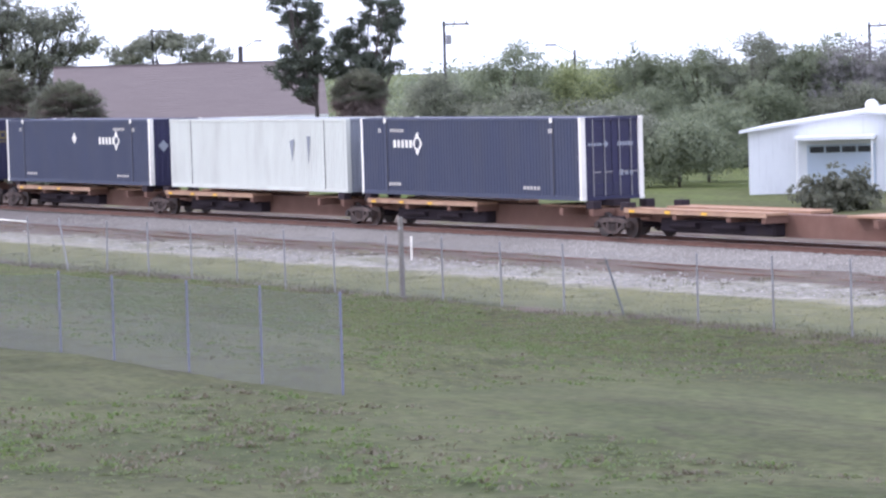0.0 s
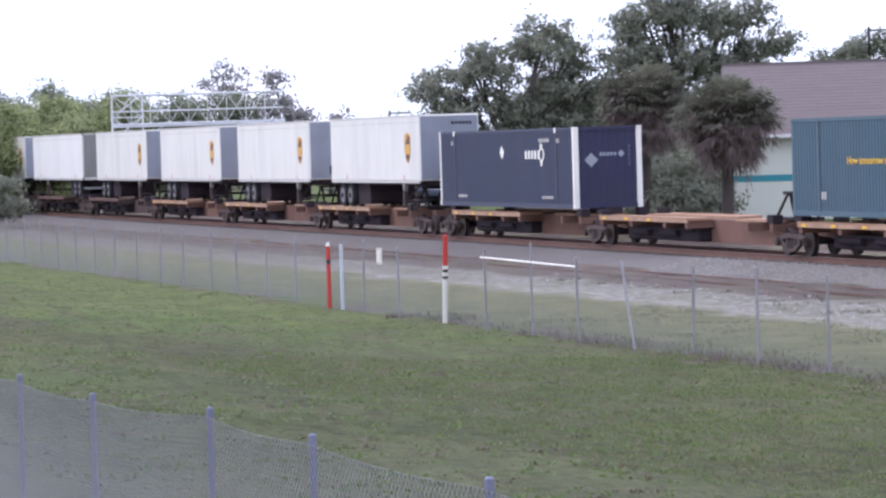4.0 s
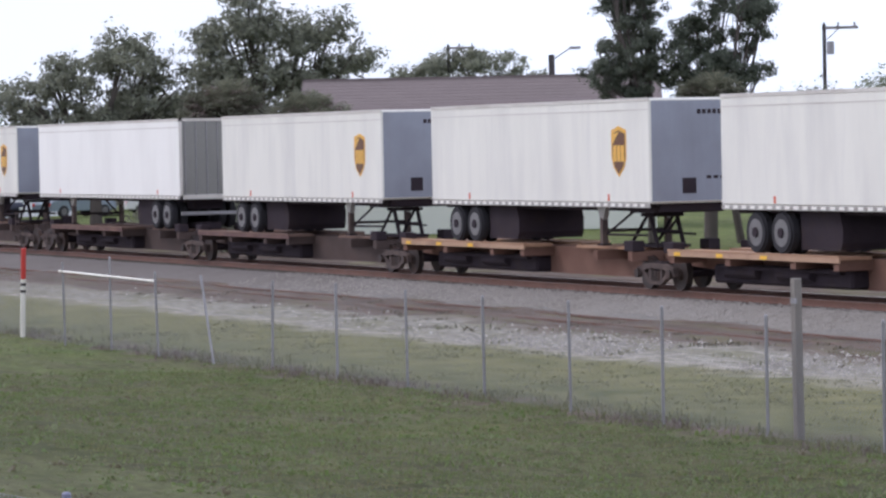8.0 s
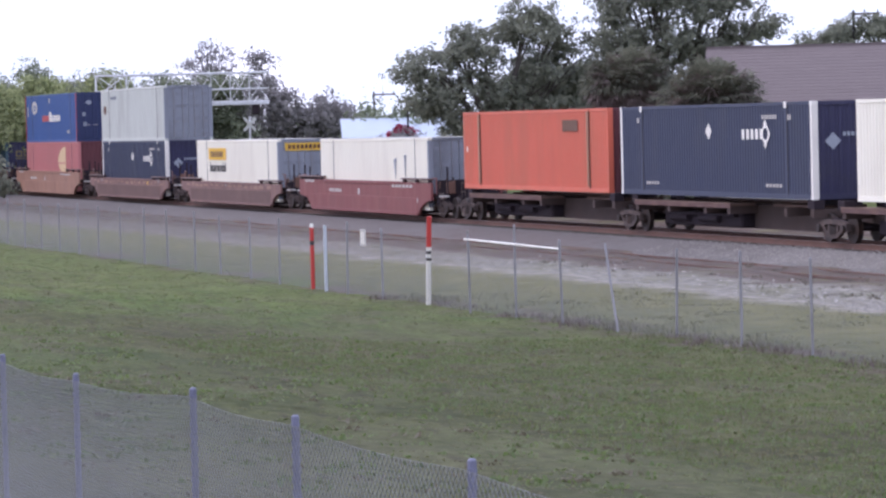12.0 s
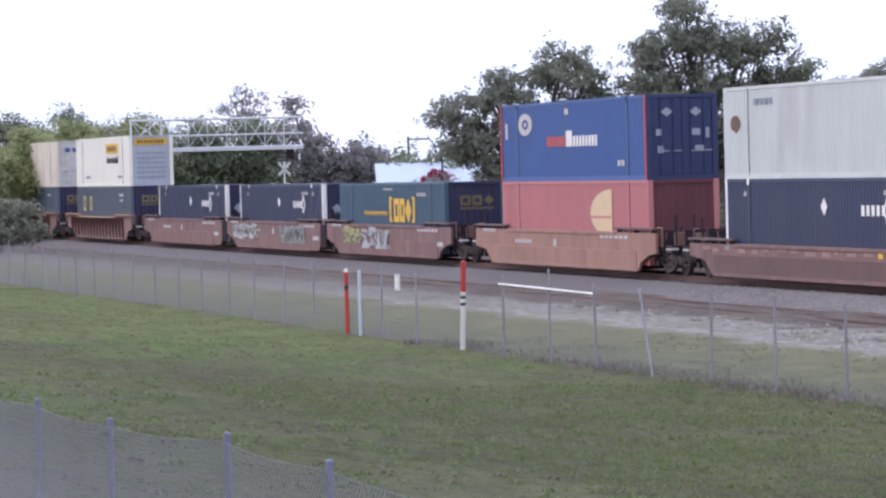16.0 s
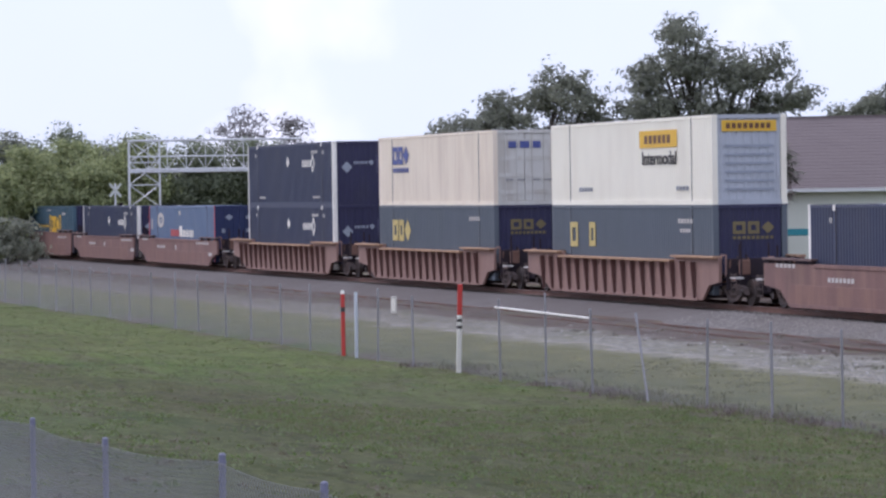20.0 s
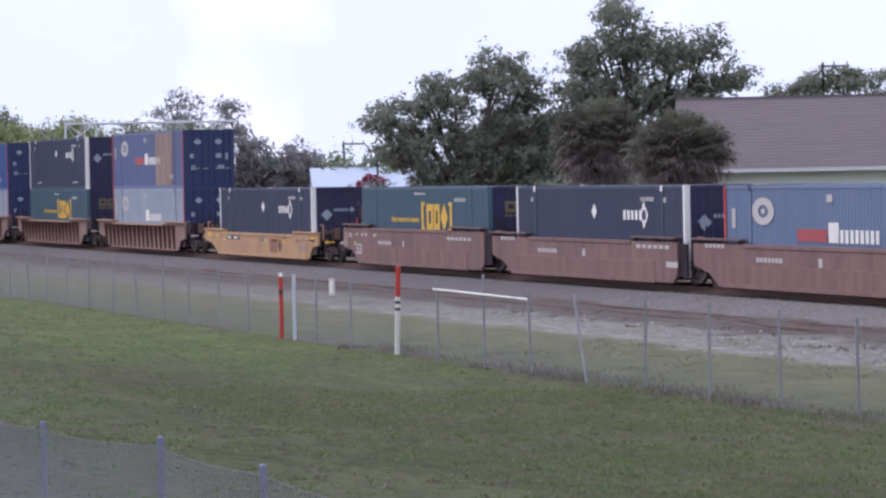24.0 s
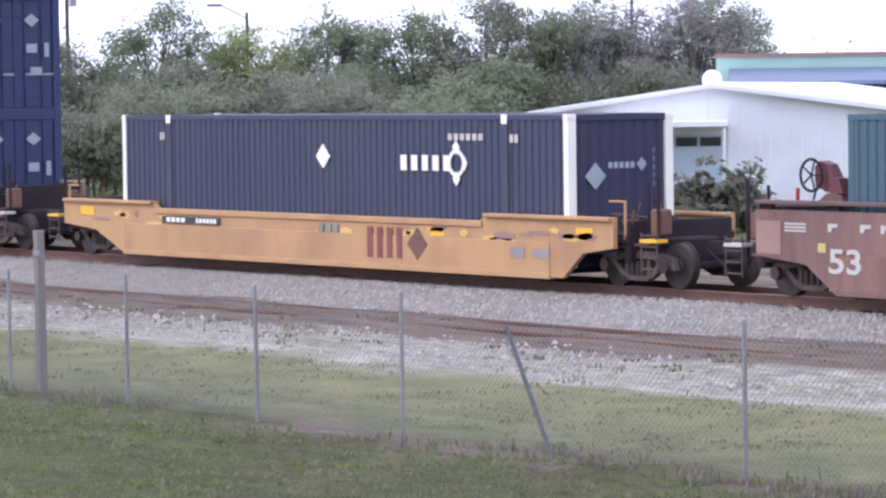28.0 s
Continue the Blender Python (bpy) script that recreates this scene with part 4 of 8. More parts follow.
near_fence = thing("near_chain_link_fence", "chain-link fence with blue-grey steel posts on the bank", "fence", kind="structure")
NEAR_Y = 5.4
near_posts = [(-36.9, 2.36), (-33.9, 2.38), (-30.4, 2.40), (-27.15, 2.43), (-23.1, 2.58), (-20.4, 2.59), (-16.9, 2.62), (-13.75, 2.65), (-10.57, 2.67)]
near_posts = [(-36.9 - 3.2 * k, 2.36) for k in range(12, 0, -1)] + near_posts
for x, h in near_posts:
    bm = rod(bmesh.new(), (x, NEAR_Y, 0.6), (x, NEAR_Y, h), 0.025, 10)
    rod(bm, (x, NEAR_Y, h), (x, NEAR_Y, h + 0.010), 0.025, 10, 0.014)
    p = part("fence_post", bm, M["near_post"], near_fence)
    for z in (h - 0.06, h - 0.5, h - 1.0):
        part("tie_band", rod(bmesh.new(), (x, NEAR_Y, z), (x, NEAR_Y, z + 0.02), 0.028, 10), M["near_post"], p)
px = [p[0] for p in near_posts]
pz = [p[1] for p in near_posts]


def near_sag(x):
    """How far the top edge hangs below 2.70, tied to the posts and slack between them."""
    t = float(np.interp(x, px, range(len(px))))
    return 2.70 - float(np.interp(x, px, pz)) + 0.045 + 0.035 * math.sin(math.pi * (t % 1.0))


chain_link("chain_link_mesh", -75, -10.57, lambda x: NEAR_Y - 0.035, 0.75, 2.70, 0.056, 0.0030, near_fence, "galvanised wire mesh with a slack top edge", near_sag)
bm = bmesh.new()
wx = np.arange(-75, -10.4, 0.4)
for a, b in zip(wx[:-1], wx[1:]):
    rod(bm, (a, NEAR_Y - 0.04, 2.70 - near_sag(a)), (b, NEAR_Y - 0.04, 2.70 - near_sag(b)), 0.0014, 5)
part("tension_wire", bm, M["wire"], near_fence, "slack top tension wire")

wp = thing("timber_post", "weathered square timber post beside the fence", "post", pose(-43.2, 24.72, 0, 0, -0.6, 4))
bx("shaft", (-0.062, 0.062, -0.062, 0.062, -0.2, 2.36), M["wood"], wp, bevel=0.012)
bx("bracket", (-0.03, 0.12, -0.087, -0.062, 2.0, 2.08), M["galv"], wp)

m1 = thing("red_marker_post", "slender red plastic marker post with a white cap", "marker post", pose(-88.6, 24.04, 0.05, 0, -0.5, 0))
part("shaft", rod(bmesh.new(), (0, 0, -0.1), (0, 0, 1.62), 0.055, 12), M["red"], m1)
part("cap", rod(bmesh.new(), (0, 0, 1.62), (0, 0, 1.72), 0.058, 12, 0.045), M["white"], m1)
part("label_band", rod(bmesh.new(), (0, 0, 1.15), (0, 0, 1.27), 0.057, 12), M["black_mark"], m1)
m2 = thing("vent_pipe", "pale bluish white pipe standing by the fence", "pipe", pose(-87.3, 24.04, 0.05))
part("pipe", rod(bmesh.new(), (0, 0, -0.1), (0, 0, 1.70), 0.046, 12), M["pale_pipe"], m2)
m3 = thing("pipeline_marker", "white marker post with a red top and black bands", "marker post", pose(-78.0, 23.95, 0.03, 0, 6.0, 0))
part("shaft", rod(bmesh.new(), (0, 0, -0.1), (0, 0, 1.42), 0.060, 12), M["white"], m3)
part("red_top", rod(bmesh.new(), (0, 0, 1.42), (0, 0, 2.14), 0.060, 12), M["red"], m3)
for z in (1.10, 1.26):
    part("black_band", rod(bmesh.new(), (0, 0, z), (0, 0, z + 0.07), 0.062, 12), M["black_mark"], m3)
sp = bx("sign_plate", (-84.15, -83.65, far_y(-84) - 0.024, far_y(-84) - 0.012, 1.30, 1.72), M["pale_mark"], far_fence, "small grey-white sign plate", 0.004)
patch("writing", bars(-84.05, -83.72, 1.36, 1.66, 2, 0.5), far_y(-84) - 0.026, M["white"], sp, each=True)
st = thing("white_stake", "thin white stake beside the sandy strip", "stake", pose(-60.0, 34.4, 0))
bx("stake", (-0.05, 0.05, -0.02, 0.02, -0.1, 0.86), M["white"], st, bevel=0.006)


# ---- the train: parts that several vehicles share ----
MOVERS = []


def on_train(ob, q, z):
    """Remembers a thing of the train and where its middle stands along it."""
    MOVERS.append((ob, q, z))
    ob.matrix_world = pose(q, TRACK_Y, z)
    return ob


def bogie(parent, x, dark=False):
    """A two-axle bogie under a car, rails at z = 0."""
    fm = M["under"] if dark else M["bogie"]
    for s in (-1, 1):
        y = s * 1.02
        bm = bmesh.new()
        prism(bm, [(-1.05, 0.36), (-0.98, 0.58), (-0.42, 0.68), (0.42, 0.68), (0.98, 0.58), (1.05, 0.36), (0.76, 0.36), (0.70, 0.48), (0.36, 0.55), (-0.36, 0.55), (-0.70, 0.48), (-0.76, 0.36)], y - 0.08, y + 0.08)
        prism(bm, [(-0.80, 0.50), (-0.46, 0.22), (-0.26, 0.14), (0.26, 0.14), (0.46, 0.22), (0.80, 0.50), (0.66, 0.52), (0.38, 0.30), (0.22, 0.24), (-0.22, 0.24), (-0.38, 0.30), (-0.66, 0.52)], y - 0.065, y + 0.065)
        for dx in (-0.31, 0.31):
            box(bm, dx - 0.05, dx + 0.05, y - 0.06, y + 0.06, 0.24, 0.60)
        for v in bm.verts:
            v.co.x += x
        f = part("truck_frame", bm, fm, parent)
        for dx in (-0.16, 0.0, 0.16):
            part("spring", rod(bmesh.new(), (x + dx, y + s * 0.03, 0.23), (x + dx, y + s * 0.03, 0.50), 0.062, 8), M["steel_wheel"], f)
        for dx in (-0.86, 0.86):
            part("axle_box", rod(bmesh.new(), (x + dx, y + s * 0.05, 0.42), (x + dx, y + s * 0.17, 0.42), 0.12, 10), M["steel_wheel"], f)
    bx("bolster", (x - 0.2, x + 0.2, -1.0, 1.0, 0.42, 0.72), M["under"], parent)
    for dx in (-0.86, 0.86):
        part("axle", rod(bmesh.new(), (x + dx, -0.75, 0.42), (x + dx, 0.75, 0.42), 0.075, 8), M["under"], parent)
        for s in (-1, 1):
            bm = rod(bmesh.new(), (x + dx, s * 0.70, 0.42), (x + dx, s * 0.83, 0.42), 0.42, 24)
            rod(bm, (x + dx, s * 0.68, 0.42), (x + dx, s * 0.70, 0.42), 0.45, 24)
            w = part("wheel", bm, M["steel_wheel"], parent)
            part("hub", rod(bmesh.new(), (x + dx, s * 0.83, 0.42), (x + dx, s * 0.88, 0.42), 0.15, 12), M["bogie"], w)


def coupler(parent, x, way):
    bx("coupler", (min(x, x + way * 0.9), max(x, x + way * 0.9), -0.09, 0.09, 0.62, 0.86), M["under"], parent)
    part("air_hose", rod(bmesh.new(), (x + way * 0.3, -0.35, 0.75), (x + way * 0.75, -0.2, 0.32), 0.025, 6), M["under"], parent)


def ladder(parent, x, y, z0, z1, material):
    ob = part("ladder", rod(bmesh.new(), (x - 0.22, y, z0), (x - 0.22, y, z1), 0.02, 6), material, parent)
    part("stile", rod(bmesh.new(), (x + 0.22, y, z0), (x + 0.22, y, z1), 0.02, 6), material, ob)
    for i in range(4):
        z = z0 + 0.06 + (z1 - z0 - 0.12) * i / 3
        part("rung", rod(bmesh.new(), (x - 0.22, y, z), (x + 0.22, y, z), 0.018, 6), material, ob)
    return ob


def corrugated(L, H, y, out, pitch, depth, z0, z1, x0=None, x1=None):
    """A trapezoid-ribbed sheet in x and z at depth y; out: -1 or 1, where the ribs stand proud."""
    x0, x1 = (-L / 2 if x0 is None else x0), (L / 2 if x1 is None else x1)
    k = max(1, round((x1 - x0) / pitch))
    p = (x1 - x0) / k
    xs, ys = [], []
    for i in range(k):
        a = x0 + i * p
        for f, d in ((0.0, 0), (0.38, 0), (0.50, 1), (0.88, 1)):
            xs.append(a + f * p)
            ys.append(y - out * depth * d)
    xs.append(x1)
    ys.append(y)
    v = [(a, b, z0) for a, b in zip(xs, ys)] + [(a, b, z1) for a, b in zip(xs, ys)]
    n = len(xs)
    f = [(i, i + 1, n + i + 1, n + i) if out < 0 else (i + 1, i, n + i, n + i + 1) for i in range(n - 1)]
    return v, f


def container(label, L, H, side, end, post, doors=False, rail_m=None, marks=None, end_marks=None, pitch=0.215, lift=True, category="shipping container", top_rail=None):
    """A ribbed steel container, its base at z = 0, its middle at x = 0."""
    W = 1.295
    ob = thing("shipping_container", label, category, group="containers on the train")
    rail_m = rail_m or side
    for s in (-1, 1):
        v, f = corrugated(L, H, s * (W - 0.012), s, pitch, 0.026, 0.16, H - 0.10, -L / 2 + 0.16, L / 2 - 0.16)
        raw("side_panel", v, f, side, ob)
        bx("bottom_rail", (-L / 2 + 0.16, L / 2 - 0.16, s * W - (0.07 if s > 0 else 0), s * W + (0.07 if s < 0 else 0), 0.0, 0.16), rail_m, ob)
        bx("top_rail", (-L / 2 + 0.16, L / 2 - 0.16, s * W - (0.06 if s > 0 else 0), s * W + (0.06 if s < 0 else 0), H - 0.10, H), top_rail or rail_m, ob)
        for x in (-L / 2, L / 2 - 0.16):
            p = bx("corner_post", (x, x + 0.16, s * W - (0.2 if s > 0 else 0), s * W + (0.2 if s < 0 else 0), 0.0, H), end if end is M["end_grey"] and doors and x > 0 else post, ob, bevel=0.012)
            for z in (0.0, H - 0.12):
                bx("corner_casting", (x - 0.005, x + 0.165, s * W - (0.17 if s > 0 else 0.006), s * W + (0.17 if s < 0 else 0.006), z - 0.004, z + 0.124), post, p, bevel=0.01)
        if lift and L > 13:
            for x in (-6.1, 6.1):
                lp = bx("lifting_post", (x - 0.09, x + 0.09, s * W - (0.05 if s > 0 else -0.0), s * W + (0.05 if s < 0 else 0.0), 0.16, H - 0.10), side, ob)
                if s < 0:
                    bx("post_joint", (x + 0.09, x + 0.125, -W - 0.004, -W + 0.03, 0.12, H - 0.06), M["joint"], lp, "dark joint beside the post")
                bx("lifting_casting", (x - 0.09, x + 0.09, s * W - (0.05 if s > 0 else 0.012), s * W + (0.05 if s < 0 else 0.012), H - 0.18, H + 0.004), post, lp)
    bx("roof", (-L / 2 + 0.01, L / 2 - 0.01, -W + 0.06, W - 0.06, H - 0.05, H - 0.015), end, ob)
    bx("floor", (-L / 2 + 0.02, L / 2 - 0.02, -W + 0.07, W - 0.07, 0.03, 0.14), M["under"], ob)
    bx("front_wall", (-L / 2 + 0.05, -L / 2 + 0.09, -W + 0.2, W - 0.2, 0.1, H - 0.06), end, ob)
    for z0, z1 in ((0, 0.16), (H - 0.12, H)):
        bx("end_sill", (L / 2 - 0.13, L / 2 - 0.004, -W + 0.2, W - 0.2, z0, z1), end, ob)
        bx("end_sill", (-L / 2 + 0.004, -L / 2 + 0.13, -W + 0.2, W - 0.2, z0, z1), end, ob)
    if doors:
        for y0, y1 in ((-W + 0.205, -0.01), (0.01, W - 0.205)):
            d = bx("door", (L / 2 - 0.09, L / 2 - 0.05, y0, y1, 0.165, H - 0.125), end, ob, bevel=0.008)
            for i in range(4):
                z = 0.42 + i * (H - 0.95) / 3
                bx("panel_rib", (L / 2 - 0.05, L / 2 - 0.03, y0 + 0.06, y1 - 0.06, z, z + 0.16), end, d)
            for f in (0.28, 0.72):
                y = y0 + (y1 - y0) * f
                part("lock_rod", rod(bmesh.new(), (L / 2 - 0.015, y, 0.12), (L / 2 - 0.015, y, H - 0.06), 0.022, 6), M["galv"] if end in (M["end_grey"], M["navy_end_shade"]) else end, d)
                bx("lock_handle", (L / 2 - 0.02, L / 2 + 0.005, y, y + 0.3, 0.95, 1.0), M["galv"], d)
    else:
        v, f = corrugated(2 * W, H, 0, -1, 0.26, 0.03, 0.16, H - 0.12, -W + 0.2, W - 0.2)
        v = [(L / 2 - 0.075 + b, a, c) for a, b, c in v]
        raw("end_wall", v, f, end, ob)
    if marks:
        marks(ob, -W - 0.004, -L / 2)
    if end_marks:
        end_marks(ob, L / 2 - 0.035 if not doors else L / 2 - 0.025)
    return ob


# the painted marks of each owner, as plain shapes: x from the container's left end, z from its base
def diamond(cx, cz, a, b):
    return [(cx - a, cz), (cx, cz - b), (cx + a, cz), (cx, cz + b)]


def marks_navy(ob, y, x0, small=True):
    w = M["white"]
    patch("diamond_mark", [diamond(x0 + 8.0, 2.05, 0.26, 0.26)], y, w, ob)
    a = x0 + 10.75
    patch("name_mark", bars(a, a + 1.80, 1.79, 2.10, 5, 0.42), y, w, ob, each=True)
    c = x0 + 12.62
    rg = ring("ring_mark", c, 1.95, 0.19, 0.28, 1.0, y, w, ob)
    patch("ring_point", [diamond(c, 2.26, 0.13, 0.14), diamond(c, 1.64, 0.13, 0.14), diamond(c - 0.28, 1.95, 0.09, 0.15), diamond(c + 0.28, 1.95, 0.09, 0.15)], y - 0.004, w, rg, each=True)
    patch("number_bar", bars(x0 + 12.35, x0 + 13.55, 2.40, 2.53, 6), y, M["pale_mark"], ob, each=True)
    patch("small_mark", bars(x0 + 1.62, x0 + 1.85, 2.36, 2.52, 2) + bars(x0 + 14.35, x0 + 14.65, 2.36, 2.52, 2), y, M["pale_mark"], ob, each=True)
    if small:
        patch("base_mark", bars(x0 + 2.4, x0 + 3.6, 0.34, 0.44, 5) + bars(x0 + 12.6, x0 + 13.9, 0.34, 0.44, 5), y, M["pale_mark"], ob, each=True)


def marks_navy_left(ob, y, x0, diamond_mark):
    """The same marks set towards the left end."""
    w = M["white"]
    if diamond_mark:
        patch("diamond_mark", [diamond(x0 + 7.45, 2.0, 0.26, 0.26)], y, w, ob)
    patch("name_mark", bars(x0 + 2.65, x0 + 4.2, 1.79, 2.08, 5, 0.42), y, w, ob, each=True)
    c = x0 + 4.5
    rg = ring("ring_mark", c, 1.95, 0.19, 0.28, 1.0, y, w, ob)
    patch("ring_point", [diamond(c, 2.26, 0.13, 0.14), diamond(c, 1.64, 0.13, 0.14), diamond(c - 0.28, 1.95, 0.09, 0.15), diamond(c + 0.28, 1.95, 0.09, 0.15)], y - 0.004, w, rg, each=True)
    patch("number_bar", bars(x0 + 2.4, x0 + 3.5, 2.38, 2.50, 6), y, M["pale_mark"], ob, each=True)
    patch("small_mark", bars(x0 + 1.45, x0 + 1.68, 2.36, 2.52, 2) + bars(x0 + 14.0, x0 + 14.3, 2.36, 2.52, 2), y, M["pale_mark"], ob, each=True)
    patch("base_mark", bars(x0 + 2.2, x0 + 3.2, 0.34, 0.46, 5) + bars(x0 + 12.2, x0 + 13.4, 0.34, 0.46, 5), y, M["pale_mark"], ob, each=True)


def ends_navy_doors(ob, x):
    patch_end("name_mark", bars(-0.98, -0.40, 1.90, 2.0, 5) + [diamond(-0.26, 1.95, 0.12, 0.12)], x, M["dull_mark"], ob, each=True)
    patch_end("number_bar", bars(0.22, 0.90, 1.88, 2.02, 6) + bars(0.52, 0.92, 0.85, 1.0, 2) + [rect(0.28, 0.44, 0.84, 1.04)], x, M["dull_mark"], ob, each=True)


def ends_navy(ob, x):
    patch_end("diamond_mark", [diamond(-0.62, 1.72, 0.26, 0.26)], x, M["dull_mark"], ob)
    patch_end("name_mark", bars(-0.30, 0.38, 1.86, 1.98, 5) + [diamond(0.52, 1.93, 0.13, 0.13)], x, M["dull_mark"], ob, each=True)
    patch_end("number_bar", [rect(0.78, 0.85, 1.5 + 0.16 * i, 1.6 + 0.16 * i) for i in range(5)], x, M["navy_mark"], ob, each=True)


def marks_teal(ob, y, x0, full=True):
    w = M["yellow"]
    a = x0
    z1 = 2.32
    z0 = 0.86 if full else 1.24
    for s, xx in ((1, a + 8.10), (-1, a + 11.92)):
        br = [rect(min(xx, xx + s * 0.26), max(xx, xx + s * 0.26), z0, z1), rect(min(xx, xx + s * 0.42), max(xx, xx + s * 0.42), z1 - 0.12, z1), rect(min(xx, xx + s * 0.42), max(xx, xx + s * 0.42), z0, z0 + 0.12)]
        patch("bracket_mark", br, y, w, ob)
    c = a + 8.75
    for b in (hollow(c, c + 0.82, 1.24, 2.24, 0.25), hollow(c + 0.92, c + 1.66, 1.24, 2.24, 0.25), [diamond(c + 2.2, 1.74, 0.46, 0.52)]):
        patch("block_mark", b, y, w, ob)
    if full:
        patch("name_bar", bars(c + 0.1, c + 2.6, 0.96, 1.14, 10), y, w, ob, each=True)
        patch("foot_marks", [rect(c + 0.05, c + 0.28, 0.62, 0.80), rect(c + 0.36, c + 0.6, 0.62, 0.80), rect(c + 2.1, c + 2.33, 0.62, 0.80), rect(c + 2.42, c + 2.66, 0.62, 0.80)], y, w, ob)
        patch("base_mark", bars(a + 2.2, a + 2.6, 0.5, 0.72, 2) + bars(a + 13.3, a + 13.7, 0.5, 0.72, 2), y, M["pale_mark"], ob, each=True)
    words("slogan", "How tomorrow moves", 0.30, w, ob, (a + 4.1, y - 0.002, 1.54), 3.65)
    patch("number_bar", bars(a + 12.25, a + 13.65, 2.34, 2.48, 6) + bars(a + 7.2, a + 8.65, 2.60, 2.68, 7), y, M["pale_mark"], ob, each=True)


def ends_teal(ob, x):
    for b in (hollow(-0.6, -0.16, 1.95, 2.35, 0.11), hollow(-0.08, 0.32, 1.95, 2.35, 0.11), [diamond(0.62, 2.15, 0.22, 0.2)]):
        patch_end("block_mark", b, x, M["dull_yellow"], ob)
    patch_end("name_bar", bars(-0.6, 0.85, 1.78, 1.88, 9), x, M["dull_yellow"], ob, each=True)


def marks_slate_bright(ob, y, x0):
    a = x0
    for b in (hollow(a + 2.05, a + 2.85, 1.42, 2.3, 0.24), hollow(a + 2.98, a + 3.72, 1.42, 2.3, 0.24), [diamond(a + 4.3, 1.86, 0.46, 0.46)]):
        patch("block_mark", b, y, M["worn_yellow"], ob, "worn yellow block")
    patch("number_bar", bars(a + 13.0, a + 14.4, 2.3, 2.45, 5), y, M["pale_mark"], ob, each=True)


def marks_slate(ob, y, x0):
    w = M["pale_mark"]
    a = x0
    for b in (hollow(a + 2.05, a + 2.85, 1.42, 2.3, 0.2), hollow(a + 4.1, a + 4.75, 1.45, 2.3, 0.2)):
        patch("faded_mark", b, y, M["worn_yellow"], ob, "worn pale yellow block")
    patch("number_bars", bars(a + 13.0, a + 14.4, 2.3, 2.45, 5) + bars(a + 13.2, a + 14.2, 2.0, 2.12, 4), y, w, ob)


def marks_intermodal(ob, y, x0, shift=0.0):
    a = x0 + shift
    patch("name_panel", [rect(a + 9.4, a + 13.0, 1.92, 2.50)], y, M["yellow"], ob, "yellow name panel")
    patch("panel_bar", bars(a + 9.9, a + 12.5, 2.06, 2.34, 6), y - 0.008, M["brown"], ob, each=True)
    words("lettering", "Intermodal", 0.62, M["black_mark"], ob, (a + 9.6, y - 0.002, 1.36), 3.3)
    patch("base_mark", bars(x0 + 3.1, x0 + 4.6, 0.48, 0.62, 5) + bars(x0 + 12.9, x0 + 14.1, 0.48, 0.62, 4), y, M["end_grey"], ob, each=True)


def ends_intermodal(ob, x):
    patch_end("name_panel", [rect(-0.95, 0.95, 2.36, 2.72)], x + 0.02, M["yellow"], ob, "yellow name panel")
    patch_end("panel_bar", bars(-0.8, 0.8, 2.45, 2.63, 8), x + 0.027, M["brown"], ob, each=True)


def ends_vented(ob, x):
    ends_intermodal(ob, x)
    patch_end("vent_slot", [rect(-0.85, 0.85, 0.45 + 0.28 * k, 0.53 + 0.28 * k) for k in range(6)], x + 0.02, M["dull_mark"], ob, "dull grey vent slot", each=True)


def marks_cream_blocks(ob, y, x0):
    a = x0
    for b in (hollow(a + 2.2, a + 2.95, 1.72, 2.46, 0.2), hollow(a + 3.05, a + 3.72, 1.72, 2.46, 0.2), [diamond(a + 4.2, 2.09, 0.42, 0.4)]):
        patch("block_mark", b, y, M["sign_blue"], ob)
    patch("name_bar", bars(a + 2.25, a + 4.6, 1.38, 1.58, 8), y, M["sign_blue"], ob, each=True)


def ends_cream_blocks(ob, x):
    patch_end("block_mark", bars(-0.65, 0.75, 2.2, 2.46, 3, 0.2), x, M["sign_blue"], ob, each=True)


def marks_big_blue(ob, y, x0):
    """Tall dark-blue lettering on cream, drawn as plain bars of its size."""
    a = x0 + 2.55
    p = [rect(a + 0.62 * k, a + 0.62 * k + 0.36, 0.66, 2.26) for k in range(3)] + [rect(a + 3.05, a + 3.40, 0.66, 2.20)]
    for u in (1.85, 3.92, 4.9, 6.08):
        p += [rect(a + u, a + u + 0.33, 0.63, 1.75), rect(a + u + 0.55, a + u + 0.88, 0.63, 1.75)]
    patch("blue_bar", p, y, M["sign_blue"], ob, each=True)
    patch("end_label", [rect(x0 + 11.35, x0 + 11.6, 0.55, 0.95)], y, M["yellow"], ob)
    patch("number_bar", bars(x0 + 10.2, x0 + 11.6, 2.4, 2.52, 5), y, M["pale_mark"], ob, each=True)


